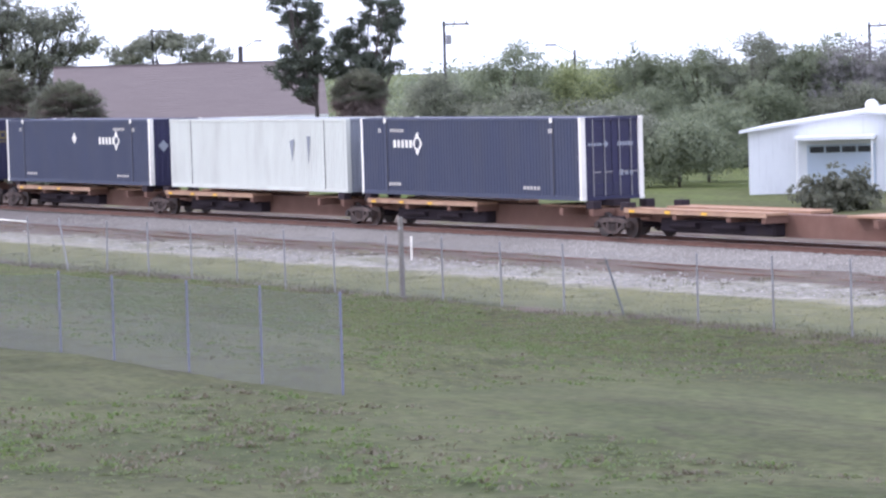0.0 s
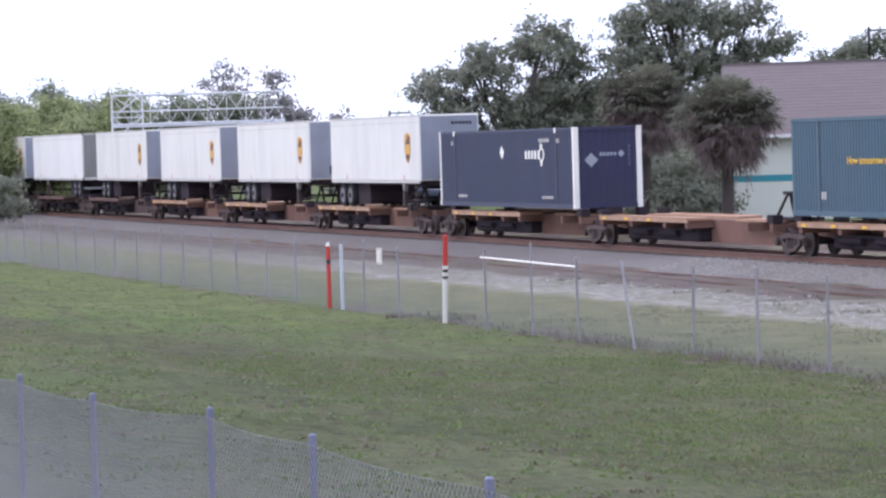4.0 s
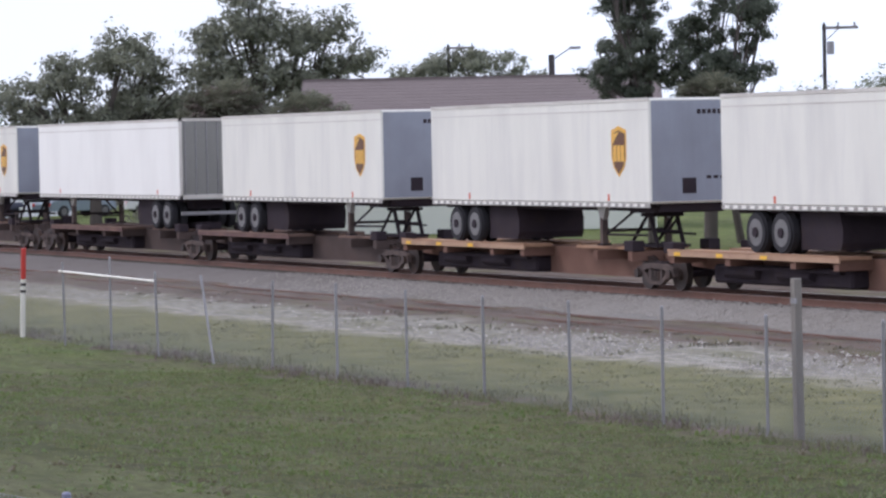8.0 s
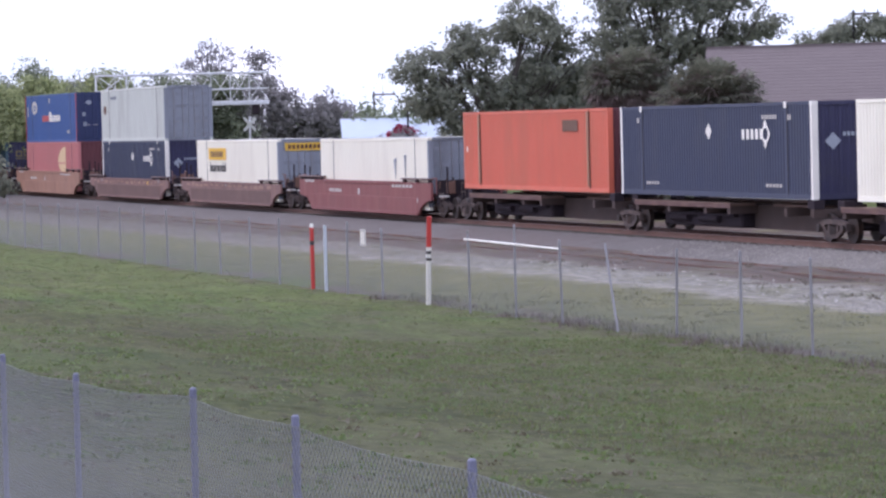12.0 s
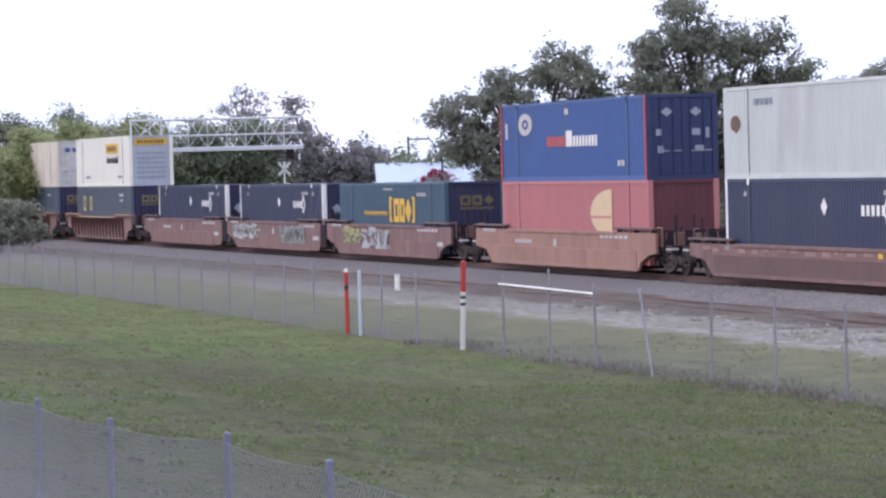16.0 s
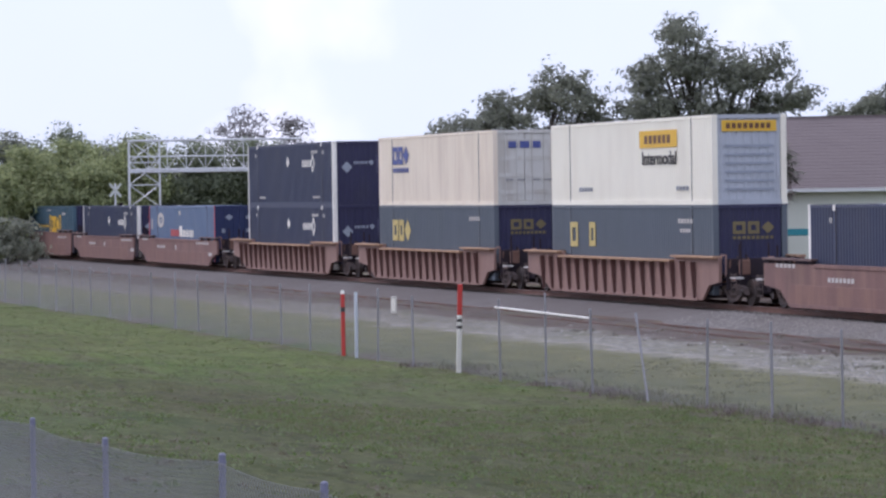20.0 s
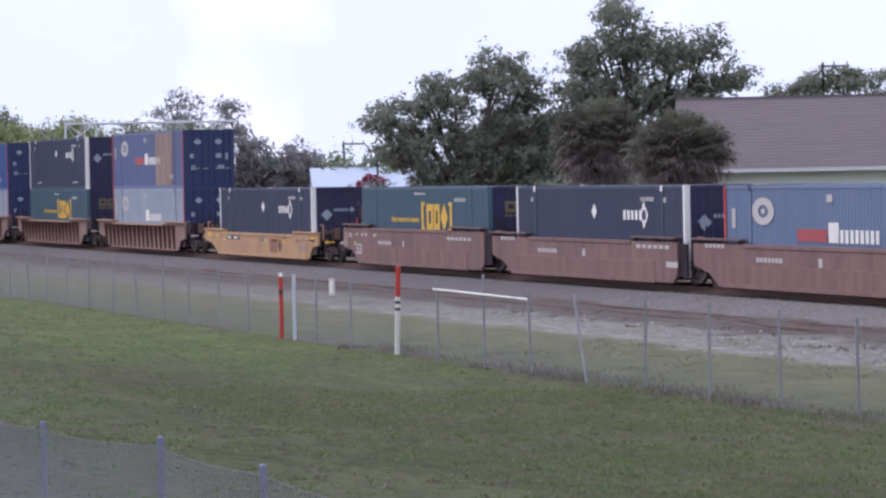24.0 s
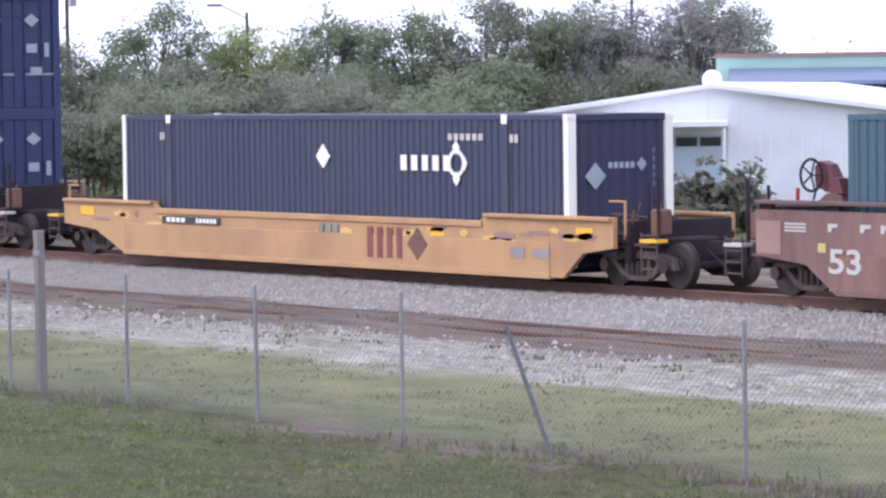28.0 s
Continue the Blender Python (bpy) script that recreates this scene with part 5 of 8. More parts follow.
def marks_blue_stack(ob, y, x0, red=True):
    a = x0
    wm = ring("wheel_mark", a + 3.0, 2.12, 0.38, 0.82, 0.5, y, M["pale_mark"], ob)
    patch("hub_mark", [oval(a + 3.0, 2.12, 0.16, 0.09, 10)], y, M["pale_mark"], wm)
    if red:
        patch("red_name", [rect(a + 5.5, a + 7.6, 1.26, 1.62)], y, M["faded_red"], ob, "faded red name mark")
    patch("name_mark", [rect(a + 7.7, a + 8.4, 1.24, 1.82)] + bars(a + 8.5, a + 11.2, 1.24, 1.62, 8, 0.35), y, M["white"], ob, each=True)
    patch("small_mark", [rect(a + 7.6, a + 8.0, 2.4, 2.62)] + bars(a + 0.6, a + 1.0, 1.6, 2.2, 1) + bars(a + 13.2, a + 14.0, 0.5, 0.7, 2), y, M["pale_mark"], ob, each=True)
    for x in (a + 0.02, a + 16.0):
        patch("red_edge", [rect(x, x + 0.14, 0.02, 2.88)], y - 0.012, M["red"], ob, "red corner edge")


def ends_blue_stack(ob, x):
    w = M["pale_mark"]
    patch_end("door_mark", [diamond(-0.55, 2.3, 0.22, 0.16), diamond(0.5, 2.3, 0.22, 0.16), rect(-0.95, -0.75, 1.5, 1.72), rect(0.35, 0.65, 1.5, 1.72), rect(0.45, 0.8, 0.95, 1.15), rect(-0.9, -0.7, 0.9, 1.15), rect(0.85, 0.98, 1.4, 1.75)], x + 0.02, M["dull_mark"], ob, each=True)


def marks_pink(ob, y, x0):
    patch("half_sun_mark", [oval(x0 + 12.5, 1.75, 2.3, 0.85, 14, 90, 270)], y, M["half_sun"], ob, "pale yellow half disc")
    patch("white_bar", [rect(x0 + 10.2, x0 + 12.4, 1.58, 1.66)], y - 0.008, M["pink"], ob)


def marks_orange(ob, y, x0):
    patch("dark_label", [rect(x0 + 11.5, x0 + 13.1, 2.12, 2.52)], y, M["brown"], ob, "dark stencilled label")
    for x in (1.9, 14.1):
        patch("post_stripe", [rect(x0 + x, x0 + x + 0.16, 0.2, 2.8)], y - 0.03, M["tan"], ob, "rubbed orange lifting post")
    patch("white_spot", [rect(x0 + 0.4, x0 + 0.55, 1.4, 1.6)], y, M["white"], ob)


def marks_dull(ob, y, x0):
    patch("stain_marks", [[(x0 + 11.3, 2.0), (x0 + 11.7, 2.1), (x0 + 11.5, 1.2)], [(x0 + 12.8, 2.2), (x0 + 13.1, 2.2), (x0 + 12.9, 1.1)]], y, M["end_grey"], ob, "dark streaks of dirt")


def marks_grey_top(ob, y, x0):
    patch("dark_emblem", [oval(x0 + 1.0, 1.75, 0.4, 0.26, 10)], y, M["brown"], ob, "small dark round emblem")
    patch("faint_name", bars(x0 + 2.6, x0 + 4.2, 2.32, 2.5, 4), y, M["end_grey"], ob)


# ---- trailers ----
def trailer(label, L, front_right=True, shield=True, ribbed_end=False, axles=(-0.62, 0.62), setback=2.2, legs=3.3):
    """A box trailer on its wheels: deck of the rail car at z = 0, middle of the body at x = 0."""
    W, z0, H = 1.27, 1.05, 2.85
    ob = thing("box_trailer", label, "trailer", group="trailers on the train")
    fr = 1 if front_right else -1
    bm = box(bmesh.new(), -L / 2, L / 2, -W, W, z0 + 0.10, z0 + H - 0.05, 0.045)
    body = part("body", bm, M["trailer_bright"] if ribbed_end else M["trailer"], ob)
    for s in (-1, 1):
        bx("bottom_rail", (-L / 2 + 0.03, L / 2 - 0.03, s * W - 0.012, s * W + 0.012, z0 + 0.0, z0 + 0.12), M["trailer_base"], ob, bevel=0.004)
        bx("top_rail", (-L / 2 + 0.03, L / 2 - 0.03, s * W - 0.014, s * W + 0.014, z0 + H - 0.13, z0 + H - 0.04), M["trailer_rail"], ob, bevel=0.004)
        bx("upper_seam", (-L / 2 + 0.05, L / 2 - 0.05, s * W - 0.007, s * W + 0.007, z0 + H - 0.36, z0 + H - 0.33), M["trailer_rail"], ob)
    k = int(L / 0.42)
    patch("lashing_slot", [rect(-L / 2 + 0.2 + i * 0.42, -L / 2 + 0.43 + i * 0.42, z0 + 0.025, z0 + 0.105) for i in range(k)], -W - 0.014, M["slot_white"], ob, each=True)
    for x in (-L / 2 + 2.6, L / 2 - 2.4):
        patch("marker_lamp", [rect(x, x + 0.10, z0 + 0.16, z0 + 0.34)], -W - 0.004, M["orange"], ob, "small orange side marker")
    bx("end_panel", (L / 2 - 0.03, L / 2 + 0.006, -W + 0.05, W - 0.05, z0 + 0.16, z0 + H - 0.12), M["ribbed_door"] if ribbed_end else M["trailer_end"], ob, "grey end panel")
    if front_right:
        patch_end("end_plate", [rect(-0.35, 0.05, z0 + 0.35, z0 + 0.75)], L / 2 + 0.007, M["under"], ob, "dark plate holder")
        patch_end("number_bar", bars(0.1, 1.0, z0 + 2.38, z0 + 2.5, 6) + bars(0.35, 0.95, z0 + 0.72, z0 + 0.8, 3), L / 2 + 0.007, M["under"], ob, each=True)
    else:
        bm = box(bmesh.new(), L / 2 - 0.02, L / 2 + 0.03, -W, -W + 0.10, z0, z0 + H - 0.04)
        box(bm, L / 2 - 0.02, L / 2 + 0.03, W - 0.10, W, z0, z0 + H - 0.04)
        box(bm, L / 2 - 0.02, L / 2 + 0.03, -W, W, z0 + H - 0.14, z0 + H - 0.04)
        box(bm, L / 2 - 0.02, L / 2 + 0.03, -W, W, z0, z0 + 0.14)
        part("door_frame", bm, M["trailer_rail"], ob)
        if ribbed_end:
            for i in range(6):
                y = -W + 0.2 + i * 0.4
                part("lock_rod", rod(bmesh.new(), (L / 2 + 0.02, y, z0 + 0.15), (L / 2 + 0.02, y, z0 + H - 0.15), 0.022, 6), M["galv"], ob)
        bx("bumper", (L / 2 - 0.25, L / 2 - 0.1, -W + 0.1, W - 0.1, 0.5, 0.62), M["galv"], ob)
    # running gear
    xw = -fr * (L / 2 - setback)
    for dx in axles:
        for s in (-1, 1):
            for k, y in enumerate((1.08, 0.72)):
                x = xw + dx
                bm = rod(bmesh.new(), (x, s * (y - 0.13), 0.51), (x, s * (y + 0.13), 0.51), 0.51, 28)
                bmesh.ops.bevel(bm, geom=[e for e in bm.edges if len(e.link_faces) == 2 and e.calc_face_angle(0) > 1.2], offset=0.05, segments=2, affect="EDGES")
                t = part("tyre", bm, M["tyre"], ob)
                if k == 0:
                    bm = rod(bmesh.new(), (x, s * (y + 0.132), 0.51), (x, s * (y + 0.105), 0.51), 0.33, 20)
                    part("rim", bm, M["rim"], t)
                    part("hub", rod(bmesh.new(), (x, s * (y + 0.13), 0.51), (x, s * (y + 0.17), 0.51), 0.12, 12), M["under"], t)
        part("axle", rod(bmesh.new(), (xw + dx, -1.0, 0.51), (xw + dx, 1.0, 0.51), 0.07, 8), M["under"], ob)
    bx("bogie_frame", (max(xw - 1.5, -L / 2 + 0.1), min(xw + 1.5, L / 2 - 0.1), -0.55, 0.55, 0.70, z0 + 0.02), M["under"], ob)
    bx("underframe", (-L / 2 + 0.2, L / 2 - 0.2, -0.9, 0.9, z0 - 0.10, z0 + 0.1), M["under"], ob)
    if len(axles) == 1:
        for y in (-1.15, 0.62):
            bx("mudflap", (L / 2 - 0.12, L / 2 - 0.09, y, y + 0.53, 0.22, z0 - 0.02), M["slot_grey"], ob, "grey mudflap")
        bx("cross_beam", (L / 2 - 0.10, L / 2 - 0.04, -0.55, 0.55, 0.40, 0.54), M["galv"], ob)
    else:
        a, b = sorted((xw + fr * 1.2, xw + fr * 3.1))
        o = [(a, 0.12), (b - 0.1, 0.12), (b, 0.3), (b + 0.02, 0.65), (b - 0.12, z0 - 0.02), (a, z0 - 0.02)] if fr > 0 else [(b, 0.12), (b, z0 - 0.02), (a + 0.12, z0 - 0.02), (a - 0.02, 0.65), (a, 0.3), (a + 0.1, 0.12)]
        part("side_skirt_tank", prism(bmesh.new(), o, -1.0, 1.0), M["under"], ob, "dark spare-wheel carrier and mudflaps")
    xl = fr * (L / 2 - legs)
    for s in (-1, 1):
        leg = bx("landing_leg", (xl - 0.08, xl + 0.08, s * 0.95 - 0.08, s * 0.95 + 0.08, 0.05, z0 - 0.3), M["bogie"], ob)
        part("gusset", prism(bmesh.new(), [(xl - 0.08, z0 - 0.34), (xl + 0.08, z0 - 0.34), (xl + 0.26, z0), (xl - 0.26, z0)], s * 0.95 - 0.07, s * 0.95 + 0.07), M["trailer_base"], leg, "flared pale bracket")
        bx("foot", (xl - 0.16, xl + 0.16, s * 0.95 - 0.13, s * 0.95 + 0.13, 0.03, 0.08), M["under"], leg)
    bm = rod(bmesh.new(), (xl, -0.95, 0.42), (xl, 0.95, 0.42), 0.04, 6)
    for s in (-1, 1):
        rod(bm, (xl, s * 0.9, 0.3), (xl + fr * 1.5, s * 0.7, z0 - 0.02), 0.035, 6)
        rod(bm, (xl + fr * 0.2, s * 0.9, 0.32), (xl + fr * 2.0, s * 0.7, 0.32), 0.03, 6)
    part("leg_brace", bm, M["under"], ob)
    bx("kingpin_plate", (fr * (L / 2 - 1.0) - 0.7, fr * (L / 2 - 1.0) + 0.7, -1.0, 1.0, z0 - 0.14, z0), M["under"], ob)
    if shield:
        cx, cz = (L / 2 - 1.72 if front_right else -L / 2 + 1.75), z0 + 1.45
        sh = [(cx - 0.42, cz + 0.55), (cx, cz + 0.66), (cx + 0.42, cz + 0.55), (cx + 0.42, cz - 0.15), (cx + 0.3, cz - 0.42), (cx, cz - 0.66), (cx - 0.3, cz - 0.42), (cx - 0.42, cz - 0.15)]
        s1 = patch("shield_mark", [sh], -W - 0.004, M["gold"], ob, "gold shield mark")
        patch("shield_field", [[(cx + (x - cx) * 0.84, cz - 0.02 + (z - cz) * 0.86) for x, z in sh]], -W - 0.009, M["brown"], s1, "brown shield field")
        patch("shield_bars", [rect(cx - 0.30 + 0.22 * k, cx - 0.12 + 0.22 * k, cz - 0.26, cz + 0.16) for k in range(3)],
              -W - 0.014, M["gold"], s1, "plain gold bars")
        patch("shield_sweep", [[(cx - 0.34, cz + 0.18), (cx - 0.34, cz + 0.46), (cx + 0.02, cz + 0.50), (cx - 0.16, cz + 0.34)]], -W - 0.015, M["gold"], s1, "gold sweep across the shield top")
    return ob


# ---- rail cars ----
def spine_car(q0, q1, deck, sill, both_ends=False, first=False, hitch=True, label=""):
    """One platform of an articulated spine car between bogies at q0 and q1; rails at z = 0 of the thing."""
    L = q1 - q0
    ob = thing("spine_car", label, "rail car", group="spine car platforms")
    h = L / 2
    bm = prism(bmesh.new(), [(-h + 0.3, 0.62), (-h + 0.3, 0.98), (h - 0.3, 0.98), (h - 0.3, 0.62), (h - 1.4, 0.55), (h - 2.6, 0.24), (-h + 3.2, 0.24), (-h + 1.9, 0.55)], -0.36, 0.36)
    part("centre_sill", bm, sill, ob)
    for s in (-1, 1):
        p = bx("side_platform", (-h + 1.15, -h + 9.6, s * 1.30 - (0.85 if s > 0 else 0), s * 1.30 + (0.85 if s < 0 else 0), 0.97, 1.05), deck, ob)
        bx("platform_edge", (-h + 1.15, -h + 9.6, s * 1.30 - 0.025, s * 1.30 + 0.025, 0.90, 1.03), M["deck_edge"] if deck is M["deck_dark"] else M["tan_edge"], p, "worn platform edge", 0.008)
        bx("edge_lip", (-h + 1.15, -h + 9.6, s * 1.30 - 0.035, s * 1.30 + 0.035, 1.03, 1.075), deck, p, "worn pale edge lip", 0.008)
        for i in range(3):
            x = -h + 1.5 + i * 2.2
            patch("reflector", [rect(x, x + 0.34, 0.92, 1.01)], -1.33, M["safety"], p, "yellow reflector") if s < 0 and deck is M["tan"] else None
    bx("mid_platform", (h - 5.2, h - 1.6, -0.75, 0.75, 0.98, 1.05), deck, ob)
    for x in (-h + 1.3, -h + 4.2, -h + 7.4, -h + 9.4, h - 3.0, h - 1.0):
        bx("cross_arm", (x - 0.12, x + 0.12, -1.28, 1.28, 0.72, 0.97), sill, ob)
    for x in (-h + 1.1, h - 1.1):
        for s in (-1, 1):
            bx("container_pedestal", (x - 0.25, x + 0.25, s * 1.28 - (0.35 if s > 0 else 0), s * 1.28 + (0.35 if s < 0 else 0), 0.97, 1.245), M["under"], ob, bevel=0.02)
    if hitch:
        st_ = bx("hitch_stand", (h - 2.0, h - 1.25, -0.45, 0.45, 1.84, 1.93), M["under"], ob, "dark steel hitch stand", 0.02)
        for s in (-0.38, 0.38):
            part("leg", rod(bmesh.new(), (h - 1.15, s, 1.05), (h - 1.55, s, 1.86), 0.06, 8), M["under"], st_)
            part("strut", rod(bmesh.new(), (h - 2.75, s, 1.05), (h - 1.75, s, 1.86), 0.045, 8), M["under"], st_)
        part("cross_bar", rod(bmesh.new(), (h - 1.35, -0.38, 1.45), (h - 1.35, 0.38, 1.45), 0.04, 8), M["under"], st_)
        bx("foot_plate", (h - 2.9, h - 1.0, -0.5, 0.5, 1.05, 1.12), M["under"], st_)
    else:
        bm = prism(bmesh.new(), [(h - 3.2, 1.05), (h - 1.0, 1.05), (h - 1.0, 1.28), (h - 2.4, 1.28)], -0.34, 0.34)
        part("hitch_stand", bm, M["under"], ob, "folded hitch stand")
    for x in (-h + 3.4, -h + 6.0):
        part("air_reservoir", rod(bmesh.new(), (x, -0.85, 0.55), (x + 1.6, -0.85, 0.55), 0.14, 10), M["under"], ob)
    bx("brake_beam", (-h + 3.0, -h + 9.0, -0.95, -0.80, 0.62, 0.70), M["under"], ob)
    # added dark block that stands for the deep shade under the deck
    bx("underbody_gear", (-h + 2.6, -h + 9.3, -0.80, 0.80, 0.26, 0.72), M["under"], ob, "dark block in place of the shade below the platform", 0.06)
    bogie(ob, -h)
    if both_ends:
        bogie(ob, h)
        coupler(ob, h + 1.0, 1)
        ladder(ob, h - 0.2, -1.25, 0.35, 1.5, M["bogie"])
    if first:
        coupler(ob, -h - 1.0, -1)
        ladder(ob, -h + 0.2, -1.25, 0.35, 1.5, M["bogie"])
    return on_train(ob, (q0 + q1) / 2, RAIL_Z)


def well_car(q0, q1, paint, kind, left_bogie=None, right_bogie=None, marks=None, label="", top=None):
    """A well car (or one unit of an articulated one) whose sides run from q0 to q1."""
    L = q1 - q0
    h = L / 2
    ob = thing("well_car", label, "rail car", group="well cars")
    top = top or {"plain": 1.42, "ribbed": 1.40, "yellow": 1.14}[kind]
    low = 0.14
    for s in (-1, 1):
        y = s * 1.44
        o = [(-h, top + 0.14), (-h + 3.9, top + 0.14), (-h + 4.1, top), (h - 4.1, top), (h - 3.9, top + 0.14), (h, top + 0.14), (h, 0.74), (h - 0.9, 0.62), (h - 1.5, low), (-h + 2.6, low), (-h + 1.4, 0.62), (-h, 0.74)]
        if kind == "plain":
            for k in (0, 1, 4, 5):
                o[k] = (o[k][0], top)
            o[7:11] = ([(h - 0.02, 0.5), (h - 0.05, 0.36), (h - 0.35, low)] if right_bogie is None else [(h - 0.7, 0.66), (h - 1.5, 0.42), (h - 1.75, low)]) + ([(-h + 2.0, low), (-h + 1.28, 0.62)] if left_bogie is not None and left_bogie > q0 else [(-h + 2.0, low), (-h + 1.3, 0.5)])
        sd = part("side_sill", prism(bmesh.new(), o, y - 0.05, y + 0.05), paint, ob)
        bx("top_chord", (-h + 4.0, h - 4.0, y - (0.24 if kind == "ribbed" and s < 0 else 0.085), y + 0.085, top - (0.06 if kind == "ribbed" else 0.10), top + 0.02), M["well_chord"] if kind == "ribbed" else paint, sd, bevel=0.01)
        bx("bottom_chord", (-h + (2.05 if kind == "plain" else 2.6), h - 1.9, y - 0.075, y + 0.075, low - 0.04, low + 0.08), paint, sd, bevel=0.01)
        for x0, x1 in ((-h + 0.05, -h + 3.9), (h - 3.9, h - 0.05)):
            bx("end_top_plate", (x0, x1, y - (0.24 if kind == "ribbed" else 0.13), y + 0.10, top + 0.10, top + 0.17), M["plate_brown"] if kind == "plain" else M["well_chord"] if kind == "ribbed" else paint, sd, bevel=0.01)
            if kind == "plain":
                for x in (x0 + 0.2, (x0 + x1) / 2, x1 - 0.2):
                    bx("plate_bracket", (x - 0.16, x + 0.16, y - 0.04, y + 0.04, top, top + 0.10), M["under"], sd)
        if kind == "ribbed":
            if s > 0:
                continue
            for i in range(17):
                x = -h + 1.9 + (L - 4.0) * i / 16
                z0 = low if 1.0 < x + h < L - 1.9 else 0.66
                f = (z0 - low) / (top - low)
                bm = bmesh.new()
                lo, hi = 0.075 + 0.115 * f, 0.19
                a = [bm.verts.new((x + dx, y - d, z)) for dx in (-0.03, 0.03) for d, z in ((0.05, z0 + 0.04), (0.05 + lo, z0 + 0.04), (0.05 + hi, top - 0.03), (0.05, top - 0.03))]
                for q in ((0, 1, 2, 3), (7, 6, 5, 4), (0, 4, 5, 1), (1, 5, 6, 2), (2, 6, 7, 3), (3, 7, 4, 0)):
                    bm.faces.new([a[k] for k in q])
                bmesh.ops.recalc_face_normals(bm, faces=bm.faces)
                part("rib", bm, M["rib_shade"], sd)
        else:
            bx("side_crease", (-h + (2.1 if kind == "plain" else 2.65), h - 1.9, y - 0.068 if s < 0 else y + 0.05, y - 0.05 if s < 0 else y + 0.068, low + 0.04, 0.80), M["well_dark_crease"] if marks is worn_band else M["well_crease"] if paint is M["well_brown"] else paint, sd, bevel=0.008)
    bx("well_floor", (-h + 3.3, h - 2.4, -1.38, 1.38, 0.15, 0.308), M["under"], ob)
    for e in (-1, 1):
        x0, x1 = (h - 2.6, h + 0.2) if e > 0 else (-h - 0.2, -h + 2.6)
        bx("end_platform", (x0, x1, -1.30, 1.30, 0.84, 0.98), M["under"], ob)
        bm = bmesh.new()
        rod(bm, (e * (h + 0.1), -1.28, 0.9), (e * (h + 0.1), -1.28, 1.62), 0.03, 6)
        rod(bm, (e * (h + 0.1), -1.28, 1.6), (e * (h - 0.35), -1.28, 1.6), 0.02, 6)
        part("grab_rail", bm, paint, ob)
        for dx, y, z1, r in ((0.74, -1.02, 2.05, 0.034), (0.32, -0.90, 1.95, 0.034), (0.15, -0.60, 1.62, 0.04)):
            part("end_post", rod(bmesh.new(), (e * (h + dx), y, 0.5), (e * (h + dx), y, z1), r, 6), M["under"], ob, "slender dark upright")
        xs = sorted((e * (h - 0.03), e * (h - (1.7 if kind == "plain" else 1.5))))
        # added sheet, dark like the shade over the bogie
        bx("end_shroud", (*xs, -1.385, -1.36, 0.62, 0.86), M["under"], ob, "added dark plate for the shade behind the side's end")
        xb = sorted((e * (h + 0.03), e * (h + 0.19)))
        # dark end structure, made full width to fill in the gap's shadow
        bx("end_bulkhead", (*xb, -1.26, 1.26, 0.50, top + 0.10), M["under"], ob, "dark end bulkhead that also stands for the gap's shade", 0.02)
        xe = e * (h - 0.1)
        g = bx("end_gear", (xe - 0.25, xe + 0.16, -0.85, 0.10, 1.06, 1.30), M["under"], ob, "dark brake gear", 0.05)
        part("brake_cylinder", rod(bmesh.new(), (xe - 0.2, -0.98, 1.18), (xe + 0.24, -0.98, 1.18), 0.085, 12), M["bogie"], g)
        bx("valve_box", (xe + e * 0.72 - 0.15, xe + e * 0.72 + 0.15, -1.0, -0.70, 0.98, 1.46), M["sill_tan"], g, "rusty brown valve box", 0.03)
        for y, a, c in ((-1.1, -0.30, 0.32), (-0.6, 0.30, 0.50), (-0.85, 0.0, 0.55), (-1.18, 0.22, 0.42)):
            part("brake_lever", rod(bmesh.new(), (xe + a, y, 1.0), (xe + a + e * 0.12, y, 1.02 + c), 0.026, 6), M["sill_tan"] if a > 0.2 else M["bogie"], g)
        part("brake_rod", rod(bmesh.new(), (xe - 0.4, -1.12, 1.36), (xe + 0.42, -0.9, 1.30), 0.022, 6), M["bogie"], g)
        part("brake_rod", rod(bmesh.new(), (xe - 0.5, -1.2, 0.72), (xe + 0.75, -1.1, 0.84), 0.03, 6), M["sill_tan"], g)
        bx("draft_gear", (e * (h + 0.2) - 0.5, e * (h + 0.2) + 0.5, -0.5, 0.5, 0.45, 0.92), M["under"], ob, "dark draft gear", 0.04)
    if right_bogie is None:
        # added dark sheet in place of the shadow between the two units
        bx("end_guard", (h + 0.002, h + 0.66, -1.41, -1.34, 0.34, top - 0.04), M["under"], ob, "added dark plate for the shaded gap at the articulated end", 0.02)
    for b, e in ((left_bogie, -1), (right_bogie, 1)):
        if b is None:
            continue
        bogie(ob, b - (q0 + q1) / 2)
        if abs(b - (q0 if e < 0 else q1)) < 1.7 and (b > q0) == (e < 0 or b > q1):
            coupler(ob, e * (h + 1.0), e)
            ladder(ob, e * (h + 0.80), -1.3, 0.32, 1.05, M["bogie"])
            bx("step_plate", (e * (h + 0.80) - 0.24, e * (h + 0.80) + 0.24, -1.33, -1.05, 0.86, 0.92), M["safety"] if kind == "yellow" else M["pale_mark"], ob, "worn step plate")
    if marks:
        marks(ob, -1.44 - 0.072, -h)
    return on_train(ob, (q0 + q1) / 2, RAIL_Z)


